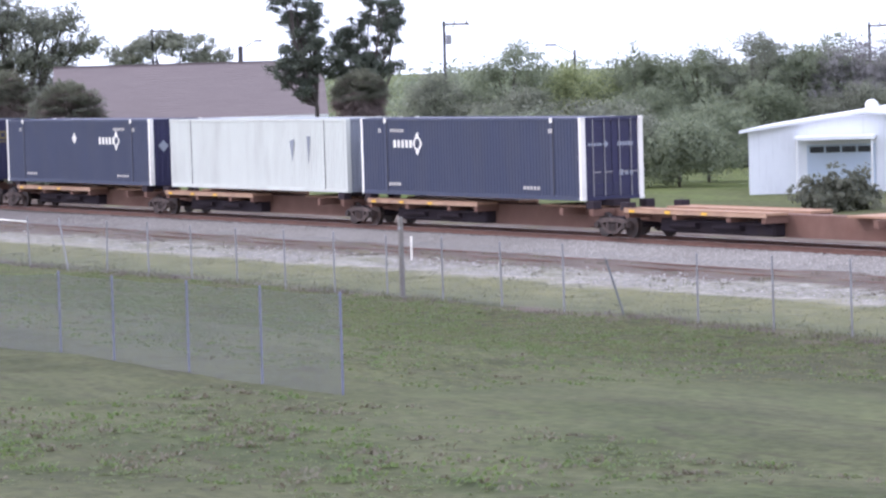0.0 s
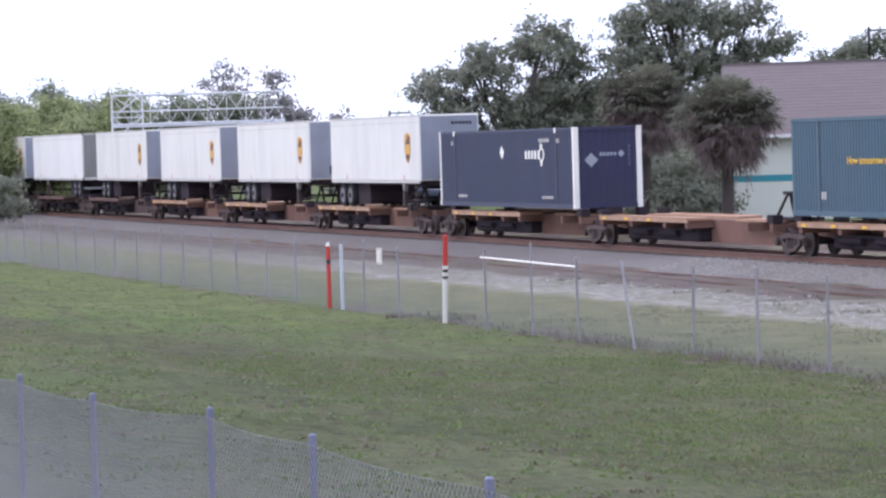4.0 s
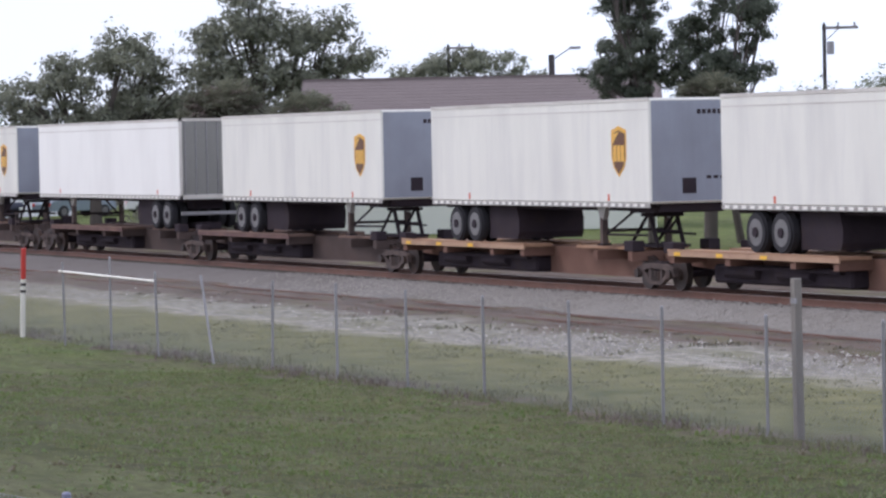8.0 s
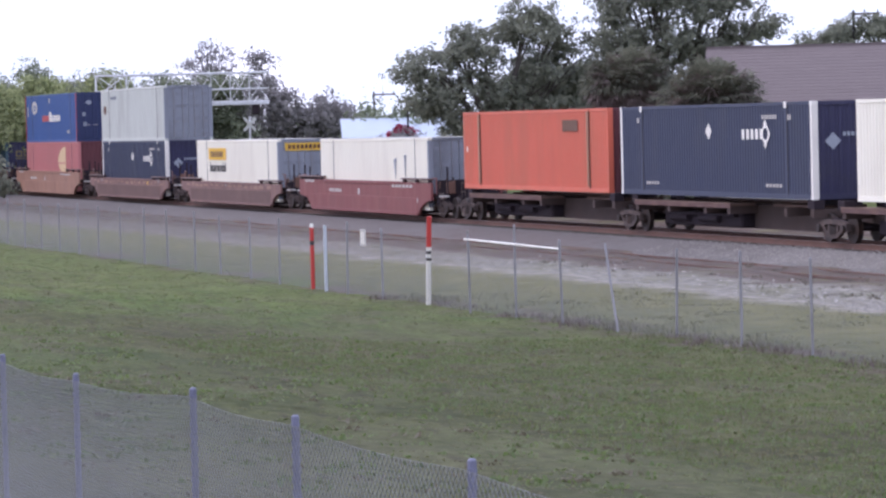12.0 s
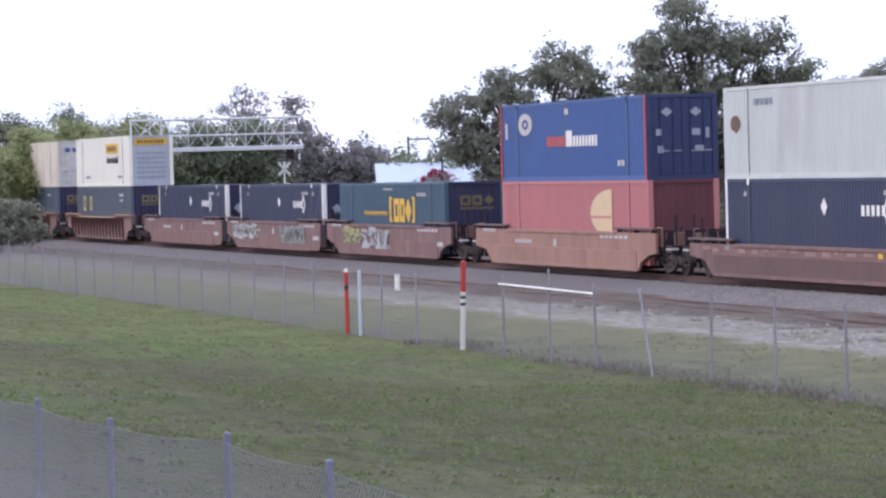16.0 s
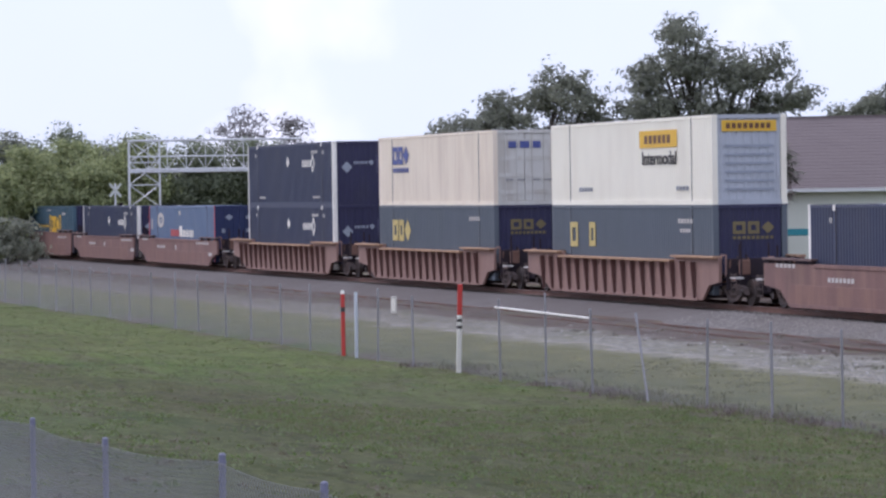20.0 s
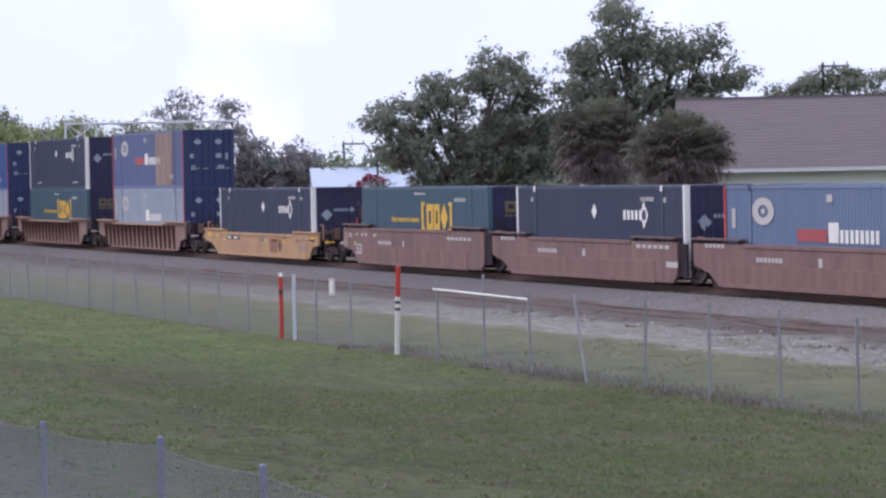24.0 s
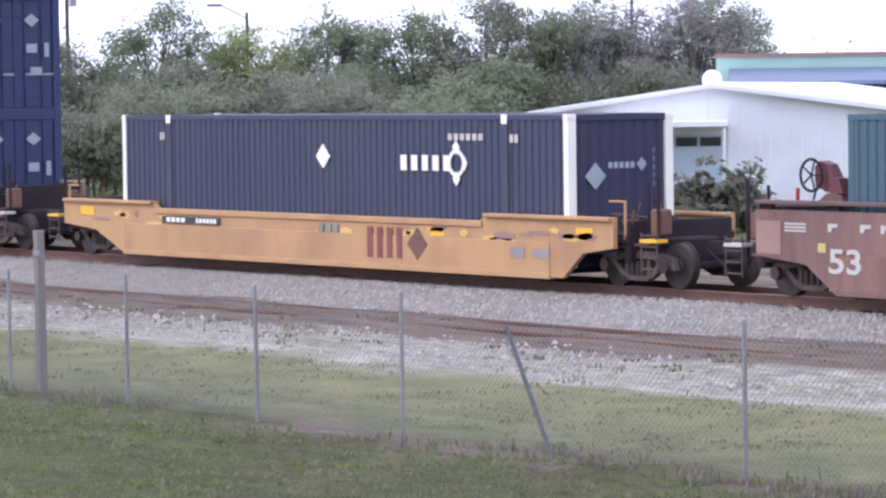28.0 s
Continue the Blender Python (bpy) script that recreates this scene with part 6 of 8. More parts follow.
def stencils(ob, y, x0):
    patch("stencil_bar", bars(x0 + 1.0, x0 + 2.6, 1.30, 1.42, 5) + bars(x0 + 5.0, x0 + 7.0, 0.92, 1.06, 7) + bars(x0 + 14.6, x0 + 17.6, 1.20, 1.32, 6) + bars(x0 + 9.5, x0 + 9.9, 0.85, 1.1, 1) + [rect(x0 + 17.2, x0 + 18.2, 0.62, 0.80)], y + 0.018, M["pale_mark"], ob, each=True)


def worn_band(ob, y, x0):
    """Patches of worn and touched-up paint along the upper half of the side."""
    r = random.Random(int(abs(x0) * 100))
    x = x0 + 1.2
    while x < x0 + 18.6:
        w, z = r.uniform(0.25, 0.9), r.uniform(0.86, 0.98)
        patch("worn_paint", [rect(x, x + w, z, z + r.uniform(0.08, 0.20))], y + 0.018, M[r.choice(("worn_tan", "worn_tan", "worn_grey", "safety"))] if w < 0.45 else M["worn_tan"], ob, "worn paler paint")
        x += w + r.uniform(0.15, 0.7)


def stencils_53(ob, y, x0):
    patch("end_panel", [rect(x0 + 0.02, x0 + 0.66, 0.78, 1.36)], y + 0.018, M["worn_mauve"], ob, "paler worn grey-brown panel")
    patch("stencil_line", [rect(x0 + 0.76, x0 + 1.30, z, z + 0.035) for z in (1.18, 1.24, 1.30)], y + 0.018, M["pale_mark"], ob, each=True)
    for a, w in ((1.86, 0.24), (2.66, 0.26), (3.16, 0.24), (4.3, 0.5)):
        patch("stencil_block", [[(x0 + a, 1.20), (x0 + a + w * 0.35, 1.20), (x0 + a + w * 0.45, 1.27), (x0 + a + w, 1.28), (x0 + a + w, 1.34), (x0 + a, 1.34)]], y + 0.018, M["pale_mark"], ob)
    patch("stencil_bar", bars(x0 + 5.0, x0 + 6.8, 0.92, 1.06, 7) + bars(x0 + 14.0, x0 + 17.0, 1.20, 1.32, 6) + [rect(x0 + 3.0, x0 + 3.9, 0.46, 0.52), rect(x0 + 8.3, x0 + 8.46, 0.85, 1.1)], y + 0.018, M["pale_mark"], ob, each=True)
    patch("yellow_plate", [rect(x0 + 1.60, x0 + 1.80, 0.84, 1.0)], y + 0.018, M["worn_yellow"], ob, "small worn yellow plate")
    words("size_number", "53", 0.58, M["pale_mark"], ob, (x0 + 1.87, y, 0.50), 0.82)


def stencils_yellow(ob, y, x0):
    a = x0 + 12.15
    patch("name_mark", bars(a, a + 1.36, 0.34, 0.96, 4, 0.45), y, M["well_red"], ob, "worn dark red bar", each=True)
    patch("name_block", [diamond(a + 1.72, 0.65, 0.34, 0.32)], y - 0.001, M["sill_tan"], ob, "worn grey-brown block")
    patch("number_panel", [rect(x0 + 4.3, x0 + 6.65, 0.84, 1.0)], y, M["black_mark"], ob, "black number panel")
    patch("number_bar", bars(x0 + 4.5, x0 + 5.3, 0.87, 0.97, 4) + bars(x0 + 5.7, x0 + 6.55, 0.87, 0.97, 6), y - 0.008, M["white"], ob, each=True)
    patch("safety_patch", [rect(x0 + 0.75, x0 + 1.35, 0.95, 1.15), rect(x0 + 18.9, x0 + 19.4, 0.90, 1.1), rect(x0 + 14.3, x0 + 14.75, 0.82, 1.0)], y + 0.018, M["safety"], ob, each=True)
    r = random.Random(77)
    for k in range(26):
        x, z, w, h = x0 + r.uniform(0.6, 19.0), r.uniform(0.78, 0.98), r.uniform(0.12, 0.7), r.uniform(0.05, 0.16)
        patch("worn_paint", [[(x, z), (x + w * r.uniform(0.5, 1.0), z - 0.02), (x + w, z + h * 0.6), (x + w * 0.5, z + h), (x - 0.05, z + h * 0.7)]], y + 0.018, M[r.choice(("fresh_yellow", "fresh_yellow", "worn_mauve"))], ob, "patch of worn paint")
    patch("scrawl", bars(x0 + 10.4, x0 + 11.2, 0.80, 0.98, 3), y, M["graffiti2"], ob)
    patch("dark_decal", [rect(x0 + 17.6, x0 + 18.1, 0.50, 0.66), rect(x0 + 16.9, x0 + 17.35, 0.48, 0.68)], y, M["worn_grey"], ob)


def spray(n, x0, x1, z0, z1, seed):
    """Crowded angular shapes of spray paint, some with a notch, that lean on one another."""
    r = random.Random(seed)
    out = []
    w = (x1 - x0) / n
    for i in range(n):
        a, b = x0 + (i - 0.12) * w, x0 + (i + 1.08) * w
        lo, hi, k = z0 + r.uniform(0, 0.16), z1 - r.uniform(0, 0.14), r.uniform(-0.16, 0.16)
        m = (lo + hi) / 2 + r.uniform(-0.1, 0.1)
        right = [(b, lo + 0.06), (b - 0.45 * w, m), (b + k, hi - 0.05)] if r.random() < 0.5 else [(b + k, lo), (b, m), (b - 0.1 * w, hi)]
        left = [(a + 0.2 * w + k, hi), (a, m + 0.08), (a + 0.4 * w, m - 0.05), (a + 0.05, lo + 0.03)] if r.random() < 0.5 else [(a + k, hi - 0.04), (a + 0.06, lo + 0.1), (a + 0.3 * w, lo)]
        out.append(right + left)
    return out


def slashes(n, x0, x1, z0, z1, seed, t=0.022):
    """Thin strokes over and round the painted shapes, with no letters in them."""
    r = random.Random(seed)
    out = []
    for i in range(n):
        cx, cz = x0 + (x1 - x0) * (i + r.uniform(0, 1)) / n, (z0 + z1) / 2 + r.uniform(-0.3, 0.3) * (z1 - z0)
        a = radians(r.choice((r.uniform(60, 120), r.uniform(-20, 20), r.uniform(30, 60))))
        k = (z1 - z0) * r.uniform(0.12, 0.38)
        dx, dz, px, pz = k * math.cos(a), k * math.sin(a), -t * math.sin(a), t * math.cos(a)
        out.append([(cx - dx - px, cz - dz - pz), (cx + dx - px, cz + dz - pz), (cx + dx + px, cz + dz + pz), (cx - dx + px, cz - dz + pz)])
    return out


def graffiti(ob, y, n, x0, x1, z0, z1, seed, paint, label):
    g = patch("graffiti", spray(n, x0, x1, z0, z1, seed), y, paint, ob, label)
    patch("graffiti_stroke", slashes(n * 6, x0, x1, z0, z1, seed + 50), y - 0.02, M["scrawl_dark"], g, each=True)
    patch("graffiti_stroke", slashes(n * 3, x0 - 0.2, x1 + 0.2, z0 - 0.05, z1 + 0.04, seed + 90), y - 0.026, M["graffiti"] if paint is not M["graffiti"] else M["worn_tan"], g, each=True)


def spray_a(ob, y, x0):
    stencils(ob, y, x0)
    graffiti(ob, y, 5, x0 + 1.4, x0 + 6.6, 0.50, 1.34, 5, M["graffiti"], "pale spray-painted scrawl")
    graffiti(ob, y, 4, x0 + 11.3, x0 + 15.6, 0.30, 1.36, 6, M["graffiti2"], "dull green spray-painted scrawl")


def spray_b(ob, y, x0):
    stencils(ob, y, x0)
    graffiti(ob, y, 3, x0 + 3.0, x0 + 5.6, 0.55, 1.36, 7, M["spray_yellow"], "faded yellow-green spray-painted scrawl")
    graffiti(ob, y, 4, x0 + 6.0, x0 + 10.4, 0.32, 1.38, 8, M["graffiti"], "pale spray-painted scrawl")


# ---- the train, from its head backwards ----
TAN = "rusty tan spine car platform on the railway track"
DRK = "dark brown spine car platform on the railway track"
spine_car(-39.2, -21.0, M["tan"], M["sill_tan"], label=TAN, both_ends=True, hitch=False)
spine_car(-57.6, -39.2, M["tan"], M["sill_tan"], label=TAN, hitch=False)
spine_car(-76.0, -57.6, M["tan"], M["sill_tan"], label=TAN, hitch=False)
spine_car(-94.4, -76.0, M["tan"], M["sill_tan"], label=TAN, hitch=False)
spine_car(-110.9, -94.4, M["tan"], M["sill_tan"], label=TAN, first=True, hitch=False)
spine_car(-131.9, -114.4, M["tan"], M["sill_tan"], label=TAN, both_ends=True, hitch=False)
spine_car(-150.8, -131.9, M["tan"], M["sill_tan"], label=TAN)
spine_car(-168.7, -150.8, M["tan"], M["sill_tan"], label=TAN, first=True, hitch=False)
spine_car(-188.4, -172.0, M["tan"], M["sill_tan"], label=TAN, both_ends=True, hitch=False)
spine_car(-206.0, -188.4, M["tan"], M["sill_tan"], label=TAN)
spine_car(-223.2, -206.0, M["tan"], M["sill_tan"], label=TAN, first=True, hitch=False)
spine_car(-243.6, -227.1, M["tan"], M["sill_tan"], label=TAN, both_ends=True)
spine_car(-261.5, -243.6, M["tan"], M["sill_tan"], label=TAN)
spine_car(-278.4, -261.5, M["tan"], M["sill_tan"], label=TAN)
spine_car(-296.0, -278.4, M["deck_dark"], M["sill_dark"], label=DRK)
spine_car(-312.5, -296.0, M["deck_dark"], M["sill_dark"], label=DRK, first=True, hitch=False)
spine_car(-333.4, -315.8, M["deck_dark"], M["sill_dark"], label=DRK, both_ends=True)
spine_car(-350.5, -333.4, M["deck_dark"], M["sill_dark"], label=DRK, hitch=False)
spine_car(-367.7, -350.5, M["deck_dark"], M["sill_dark"], label=DRK, hitch=False)
spine_car(-384.6, -367.7, M["deck_dark"], M["sill_dark"], label=DRK, hitch=False)
spine_car(-402.6, -384.6, M["deck_dark"], M["sill_dark"], label=DRK, first=True, hitch=False)

SPINE_Z, WELL_Z, UPPER_Z = 1.80, 0.86, 3.764
NAVY = "navy blue ribbed container with white corner posts"
TEAL = "teal blue ribbed container with yellow blocks and brackets"
SLATE = "faded slate blue container with pale worn blocks"
navy = lambda: container(NAVY, 16.15, 2.90, M["navy_paint"], M["navy_end_shade"], M["white"], False, marks=marks_navy, end_marks=ends_navy, rail_m=M["navy_paint"])
navy_doors = lambda diamond_mark: container(NAVY + " and barred end doors", 16.15, 2.90, M["navy_paint"], M["navy_end_shade"], M["white"], True, marks=lambda o, y, x: marks_navy_left(o, y, x, diamond_mark), end_marks=ends_navy_doors, rail_m=M["navy_paint"])
teal = lambda full: container(TEAL, 16.15, 2.90, M["teal_paint"], M["navy_end_shade"], M["teal_paint"], False, marks=lambda o, y, x: marks_teal(o, y, x, full), end_marks=ends_teal)
C53 = 16.15 / 2
on_train(navy_doors(False), -75.3 + C53, SPINE_Z)
on_train(navy_doors(True), -168.9 + C53, SPINE_Z)
navy_b = on_train(navy(), -110.9 + C53, SPINE_Z)
for q, z, src in ((-223.6, SPINE_Z, navy_b), (-384.7, SPINE_Z, navy_b), (-469.8, WELL_Z, navy_b), (-536.2, WELL_Z, navy_b), (-555.5, WELL_Z, navy_b),
                  (-626.5, WELL_Z, navy_b), (-626.5, UPPER_Z, navy_b), (-669.4, WELL_Z, navy_b), (-712.6, WELL_Z, navy_b), (-759.0, UPPER_Z, navy_b)):
    on_train(copy_thing(src, pose(0, 0, 0)), q + C53, z)
teal_a, teal_b = on_train(teal(True), -129.7 + C53, SPINE_Z), on_train(teal(False), -688.8 + C53, WELL_Z)
on_train(copy_thing(teal_a, pose(0, 0, 0)), -187.6 + C53, SPINE_Z)
on_train(copy_thing(teal_b, pose(0, 0, 0)), -517.0 + C53, WELL_Z)
slate = on_train(container(SLATE, 16.15, 2.90, M["slate_paint"], M["navy_end_shade"], M["slate_paint"], marks=marks_slate, end_marks=ends_teal), -579.5 + C53, WELL_Z)
on_train(container("slate blue container with worn yellow blocks", 16.15, 2.90, M["slate_paint"], M["navy_end_shade"], M["slate_paint"], marks=marks_slate_bright, end_marks=ends_teal), -602.7 + C53, WELL_Z)
on_train(copy_thing(teal_b, pose(0, 0, 0)), -759.0 + C53, WELL_Z)
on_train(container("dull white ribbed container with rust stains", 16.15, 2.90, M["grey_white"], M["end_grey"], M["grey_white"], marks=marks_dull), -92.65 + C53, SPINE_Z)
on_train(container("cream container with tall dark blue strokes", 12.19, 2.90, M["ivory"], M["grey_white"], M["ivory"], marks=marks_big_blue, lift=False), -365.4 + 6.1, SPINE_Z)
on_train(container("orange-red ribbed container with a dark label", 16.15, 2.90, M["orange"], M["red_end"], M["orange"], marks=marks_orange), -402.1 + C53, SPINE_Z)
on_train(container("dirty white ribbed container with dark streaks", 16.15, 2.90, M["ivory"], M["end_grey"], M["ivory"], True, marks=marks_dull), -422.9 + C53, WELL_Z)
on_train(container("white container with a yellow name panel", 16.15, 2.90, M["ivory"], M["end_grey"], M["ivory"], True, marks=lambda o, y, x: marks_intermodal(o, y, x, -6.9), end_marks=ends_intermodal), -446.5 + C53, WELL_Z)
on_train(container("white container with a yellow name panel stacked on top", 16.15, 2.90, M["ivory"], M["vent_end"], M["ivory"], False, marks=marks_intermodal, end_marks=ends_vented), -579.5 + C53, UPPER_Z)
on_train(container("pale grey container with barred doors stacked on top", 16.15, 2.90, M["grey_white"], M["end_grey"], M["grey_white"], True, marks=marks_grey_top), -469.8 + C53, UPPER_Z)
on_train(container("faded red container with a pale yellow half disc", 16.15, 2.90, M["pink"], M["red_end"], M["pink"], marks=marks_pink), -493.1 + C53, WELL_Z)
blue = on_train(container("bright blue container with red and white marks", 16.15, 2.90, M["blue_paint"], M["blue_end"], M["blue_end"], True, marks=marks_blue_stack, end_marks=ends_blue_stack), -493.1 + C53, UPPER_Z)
on_train(copy_thing(blue, pose(0, 0, 0)), -782.2 + C53, UPPER_Z)
on_train(container("dusty mid-blue container with white marks", 16.15, 2.90, M["blue_soft"], M["blue_end"], M["blue_end"], True, marks=marks_blue_stack, end_marks=ends_blue_stack), -650.0 + C53, WELL_Z)
pale = on_train(container("faded pale blue container with white marks", 16.15, 2.90, M["blue_pale"], M["blue_end"], M["blue_end"], True, marks=lambda o, y, x: marks_blue_stack(o, y, x, False), end_marks=ends_blue_stack), -735.9 + C53, WELL_Z)


def marks_rusty(ob, y, x0):
    marks_blue_stack(ob, y, x0)
    v, f = corrugated(16.15, 2.9, y - 0.006, -1, 0.215, 0.010, 0.17, 2.79, x0 + 10.1, x0 + 13.8)
    raw("rusty_panel", v, f, M["rusty_panel"], ob, "rust-brown worn side panel")


on_train(container("dull blue container with a rust-brown side panel", 16.15, 2.90, M["blue_mid"], M["blue_end"], M["blue_end"], True, marks=marks_rusty, end_marks=ends_blue_stack), -735.9 + C53, UPPER_Z)
on_train(copy_thing(pale, pose(0, 0, 0)), -782.2 + C53, WELL_Z)
on_train(container("cream container with dark blue block lettering stacked on top", 16.15, 2.90, M["cream"], M["dull_white"], M["cream"], True, marks=marks_cream_blocks, end_marks=ends_cream_blocks), -602.7 + C53, UPPER_Z)

DECK = RAIL_Z + 1.05
shield_trailer = on_train(trailer("white box trailer with a gold and brown shield", 13.75, True), -240.2 + 6.9, DECK)
for q in (-257.6, -275.1, -292.5, -329.6):
    on_train(copy_thing(shield_trailer, pose(0, 0, 0)), q + 6.9, DECK)
on_train(trailer("plain white box trailer with barred rear doors", 16.2, False, shield=False, ribbed_end=True), -312.9 + 8.1, DECK)
on_train(trailer("short white box trailer with a grey rear door", 8.25, False, axles=(0.0,), setback=0.95, legs=2.2), -349.8 + 4.12, DECK)

RB = "red-brown well car with pale stencils on the railway track"
RW = "red-brown well car with worn patchy paint on the railway track"
RIB = "brown well car with ribbed sides on the railway track"
well_car(-425.9, -405.9, M["well_red"], "plain", -425.0, -405.7, stencils, "dark red well car with pale stencils on the railway track")
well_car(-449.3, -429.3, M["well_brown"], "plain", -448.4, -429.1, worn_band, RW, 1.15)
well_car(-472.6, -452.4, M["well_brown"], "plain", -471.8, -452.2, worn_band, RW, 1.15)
well_car(-496.0, -475.8, M["well_orange"], "plain", -495.1, -475.6, stencils, "faded orange-brown well car on the railway track")
well_car(-518.7, -499.4, M["well_brown"], "plain", -519.3, -499.2, spray_b, "red-brown well car with yellow and pale graffiti on its side")
well_car(-538.4, -519.9, M["well_brown"], "plain", -539.0, None, spray_a, "red-brown well car with pale and green graffiti on its side")
well_car(-558.6, -539.6, M["well_brown"], "plain", -557.8, None, stencils, RB)
well_car(-581.8, -562.4, M["well_ribbed"], "ribbed", -580.9, -562.2, None, RIB)
well_car(-605.5, -586.0, M["well_ribbed"], "ribbed", -604.6, -585.8, None, RIB)
well_car(-629.0, -609.2, M["well_ribbed"], "ribbed", -628.1, -609.0, None, RIB)
well_car(-652.1, -632.7, M["well_brown"], "plain", -652.8, -632.5, stencils, RB)
well_car(-671.6, -653.5, M["well_brown"], "plain", -672.1, None, stencils, RB)
cc = well_car(-690.95, -672.6, M["well_brown"], "plain", -689.95, None, stencils_53, "red-brown well car with a large white number on the railway track", 1.55)
well_car(-714.9, -694.9, M["well_yellow"], "yellow", -714.0, -694.7, stencils_yellow, "worn yellow well car on the railway track")
well_car(-738.6, -719.0, M["well_ribbed"], "ribbed", -737.8, -718.8, None, RIB)
well_car(-762.0, -742.2, M["well_ribbed"], "ribbed", -761.1, -742.0, None, RIB)
well_car(-785.4, -765.6, M["well_ribbed"], "ribbed", -784.5, -765.4, None, RIB)
# brake wheel on the numbered car
BX, BZ = -8.1, 2.15
bm = bmesh.new()
for i in range(16):
    a, b = radians(i * 22.5), radians((i + 1) * 22.5)
    rod(bm, (BX + 0.28 * math.cos(a), -1.15, BZ + 0.28 * math.sin(a)), (BX + 0.28 * math.cos(b), -1.15, BZ + 0.28 * math.sin(b)), 0.026, 5)
for i in range(5):
    a = radians(i * 72)
    rod(bm, (BX, -1.15, BZ), (BX + 0.28 * math.cos(a), -1.15, BZ + 0.28 * math.sin(a)), 0.018, 5)
part("brake_wheel", bm, M["under"], cc, "spoked brake hand wheel")
part("brake_stand", prism(bmesh.new(), [(BX - 0.02, 1.62), (BX + 0.78, 1.62), (BX + 0.70, 1.80), (BX + 0.50, 1.86), (BX + 0.34, 1.84)], -1.1, -0.8), M["sill_tan"], cc, "rust-brown brake stand foot")
part("gear_housing", prism(bmesh.new(), [(BX + 0.02, 1.98), (BX + 0.30, 1.86), (BX + 0.72, 1.84), (BX + 0.62, 2.10), (BX + 0.50, 2.12), (BX + 0.36, 2.34), (BX + 0.14, 2.40), (BX + 0.02, 2.30)], -1.08, -0.86), M["red_end"], cc, "dark brown brake gear housing")
part("brake_chain", rod(bmesh.new(), (BX - 0.10, -1.05, 1.62), (BX + 0.05, -1.05, 2.0), 0.02, 6), M["under"], cc)
part("red_stub", rod(bmesh.new(), (BX - 0.42, -1.1, 1.62), (BX - 0.40, -1.1, 1.92), 0.035, 8), M["red"], cc, "short red upright")
for k in range(3):
    part("top_pipe", rod(bmesh.new(), (BX - 0.9 + 0.1 * k, -1.2 + 0.12 * k, 1.6), (BX + 1.6, -1.2 + 0.12 * k, 1.66), 0.025, 6), M["bogie"], cc)


# ---- trees and shrubs ----
def facing(x, y):
    """Turn about z that sets a thing's x axis across the line of sight from the bank."""
    return math.degrees(math.atan2(-x, y))


def leaf_cloud(seed, blobs, n, leaf, spread, clump=1.4):
    """Leaves in clusters that fill the outer part of several ellipsoids: (x, y, z, rx, ry, rz)."""
    r = np.random.RandomState(seed)
    vol = np.array([b[3] * b[4] * b[5] for b in blobs]) ** 0.67
    co, away = [], []
    per = 16
    for b, k in zip(blobs, (n * vol / vol.sum() / per).astype(int)):
        kk = max(4, k // 9)
        d = r.normal(size=(kk, 3))
        d /= np.linalg.norm(d, axis=1)[:, None]
        c = np.array(b[:3]) + d * (r.uniform(0.15, 1.0, (kk, 1)) ** 0.45) * np.array(b[3:]) * r.uniform(0.85, 1.15, (kk, 1))
        c = c[r.randint(0, kk, k)] + r.normal(0, 1.0, (k, 3)) * np.array([0.20, 0.20, 0.13]) * clump
        co.append(np.repeat(c, per, 0) + r.normal(0, spread, (k * per, 3)) * np.array([1, 1, 0.7]))
        away.append((co[-1] - np.array(b[:3])) / np.array(b[3:]))
    p = np.concatenate(co)
    m = len(p)
    # leaves face outwards and a little up, so that clumps read as volumes
    up = r.normal(size=(m, 3)) * 0.65 + np.concatenate(away) * 0.8 + np.array([0, 0, 0.35])
    a = np.cross(up, r.normal(size=(m, 3)))
    a /= np.linalg.norm(a, axis=1)[:, None]
    b = np.cross(up, a)
    b /= np.linalg.norm(b, axis=1)[:, None]
    s = (leaf * r.uniform(0.55, 1.3, m))[:, None]
    v = np.stack([p - a * s, p + b * s * 0.45, p + a * s, p - b * s * 0.45], 1).reshape(-1, 3)
    return v, np.arange(4 * m).reshape(-1, 4)


def limb(bm, a, b, r0, r1):
    rod(bm, a, b, r0, 8, r1)


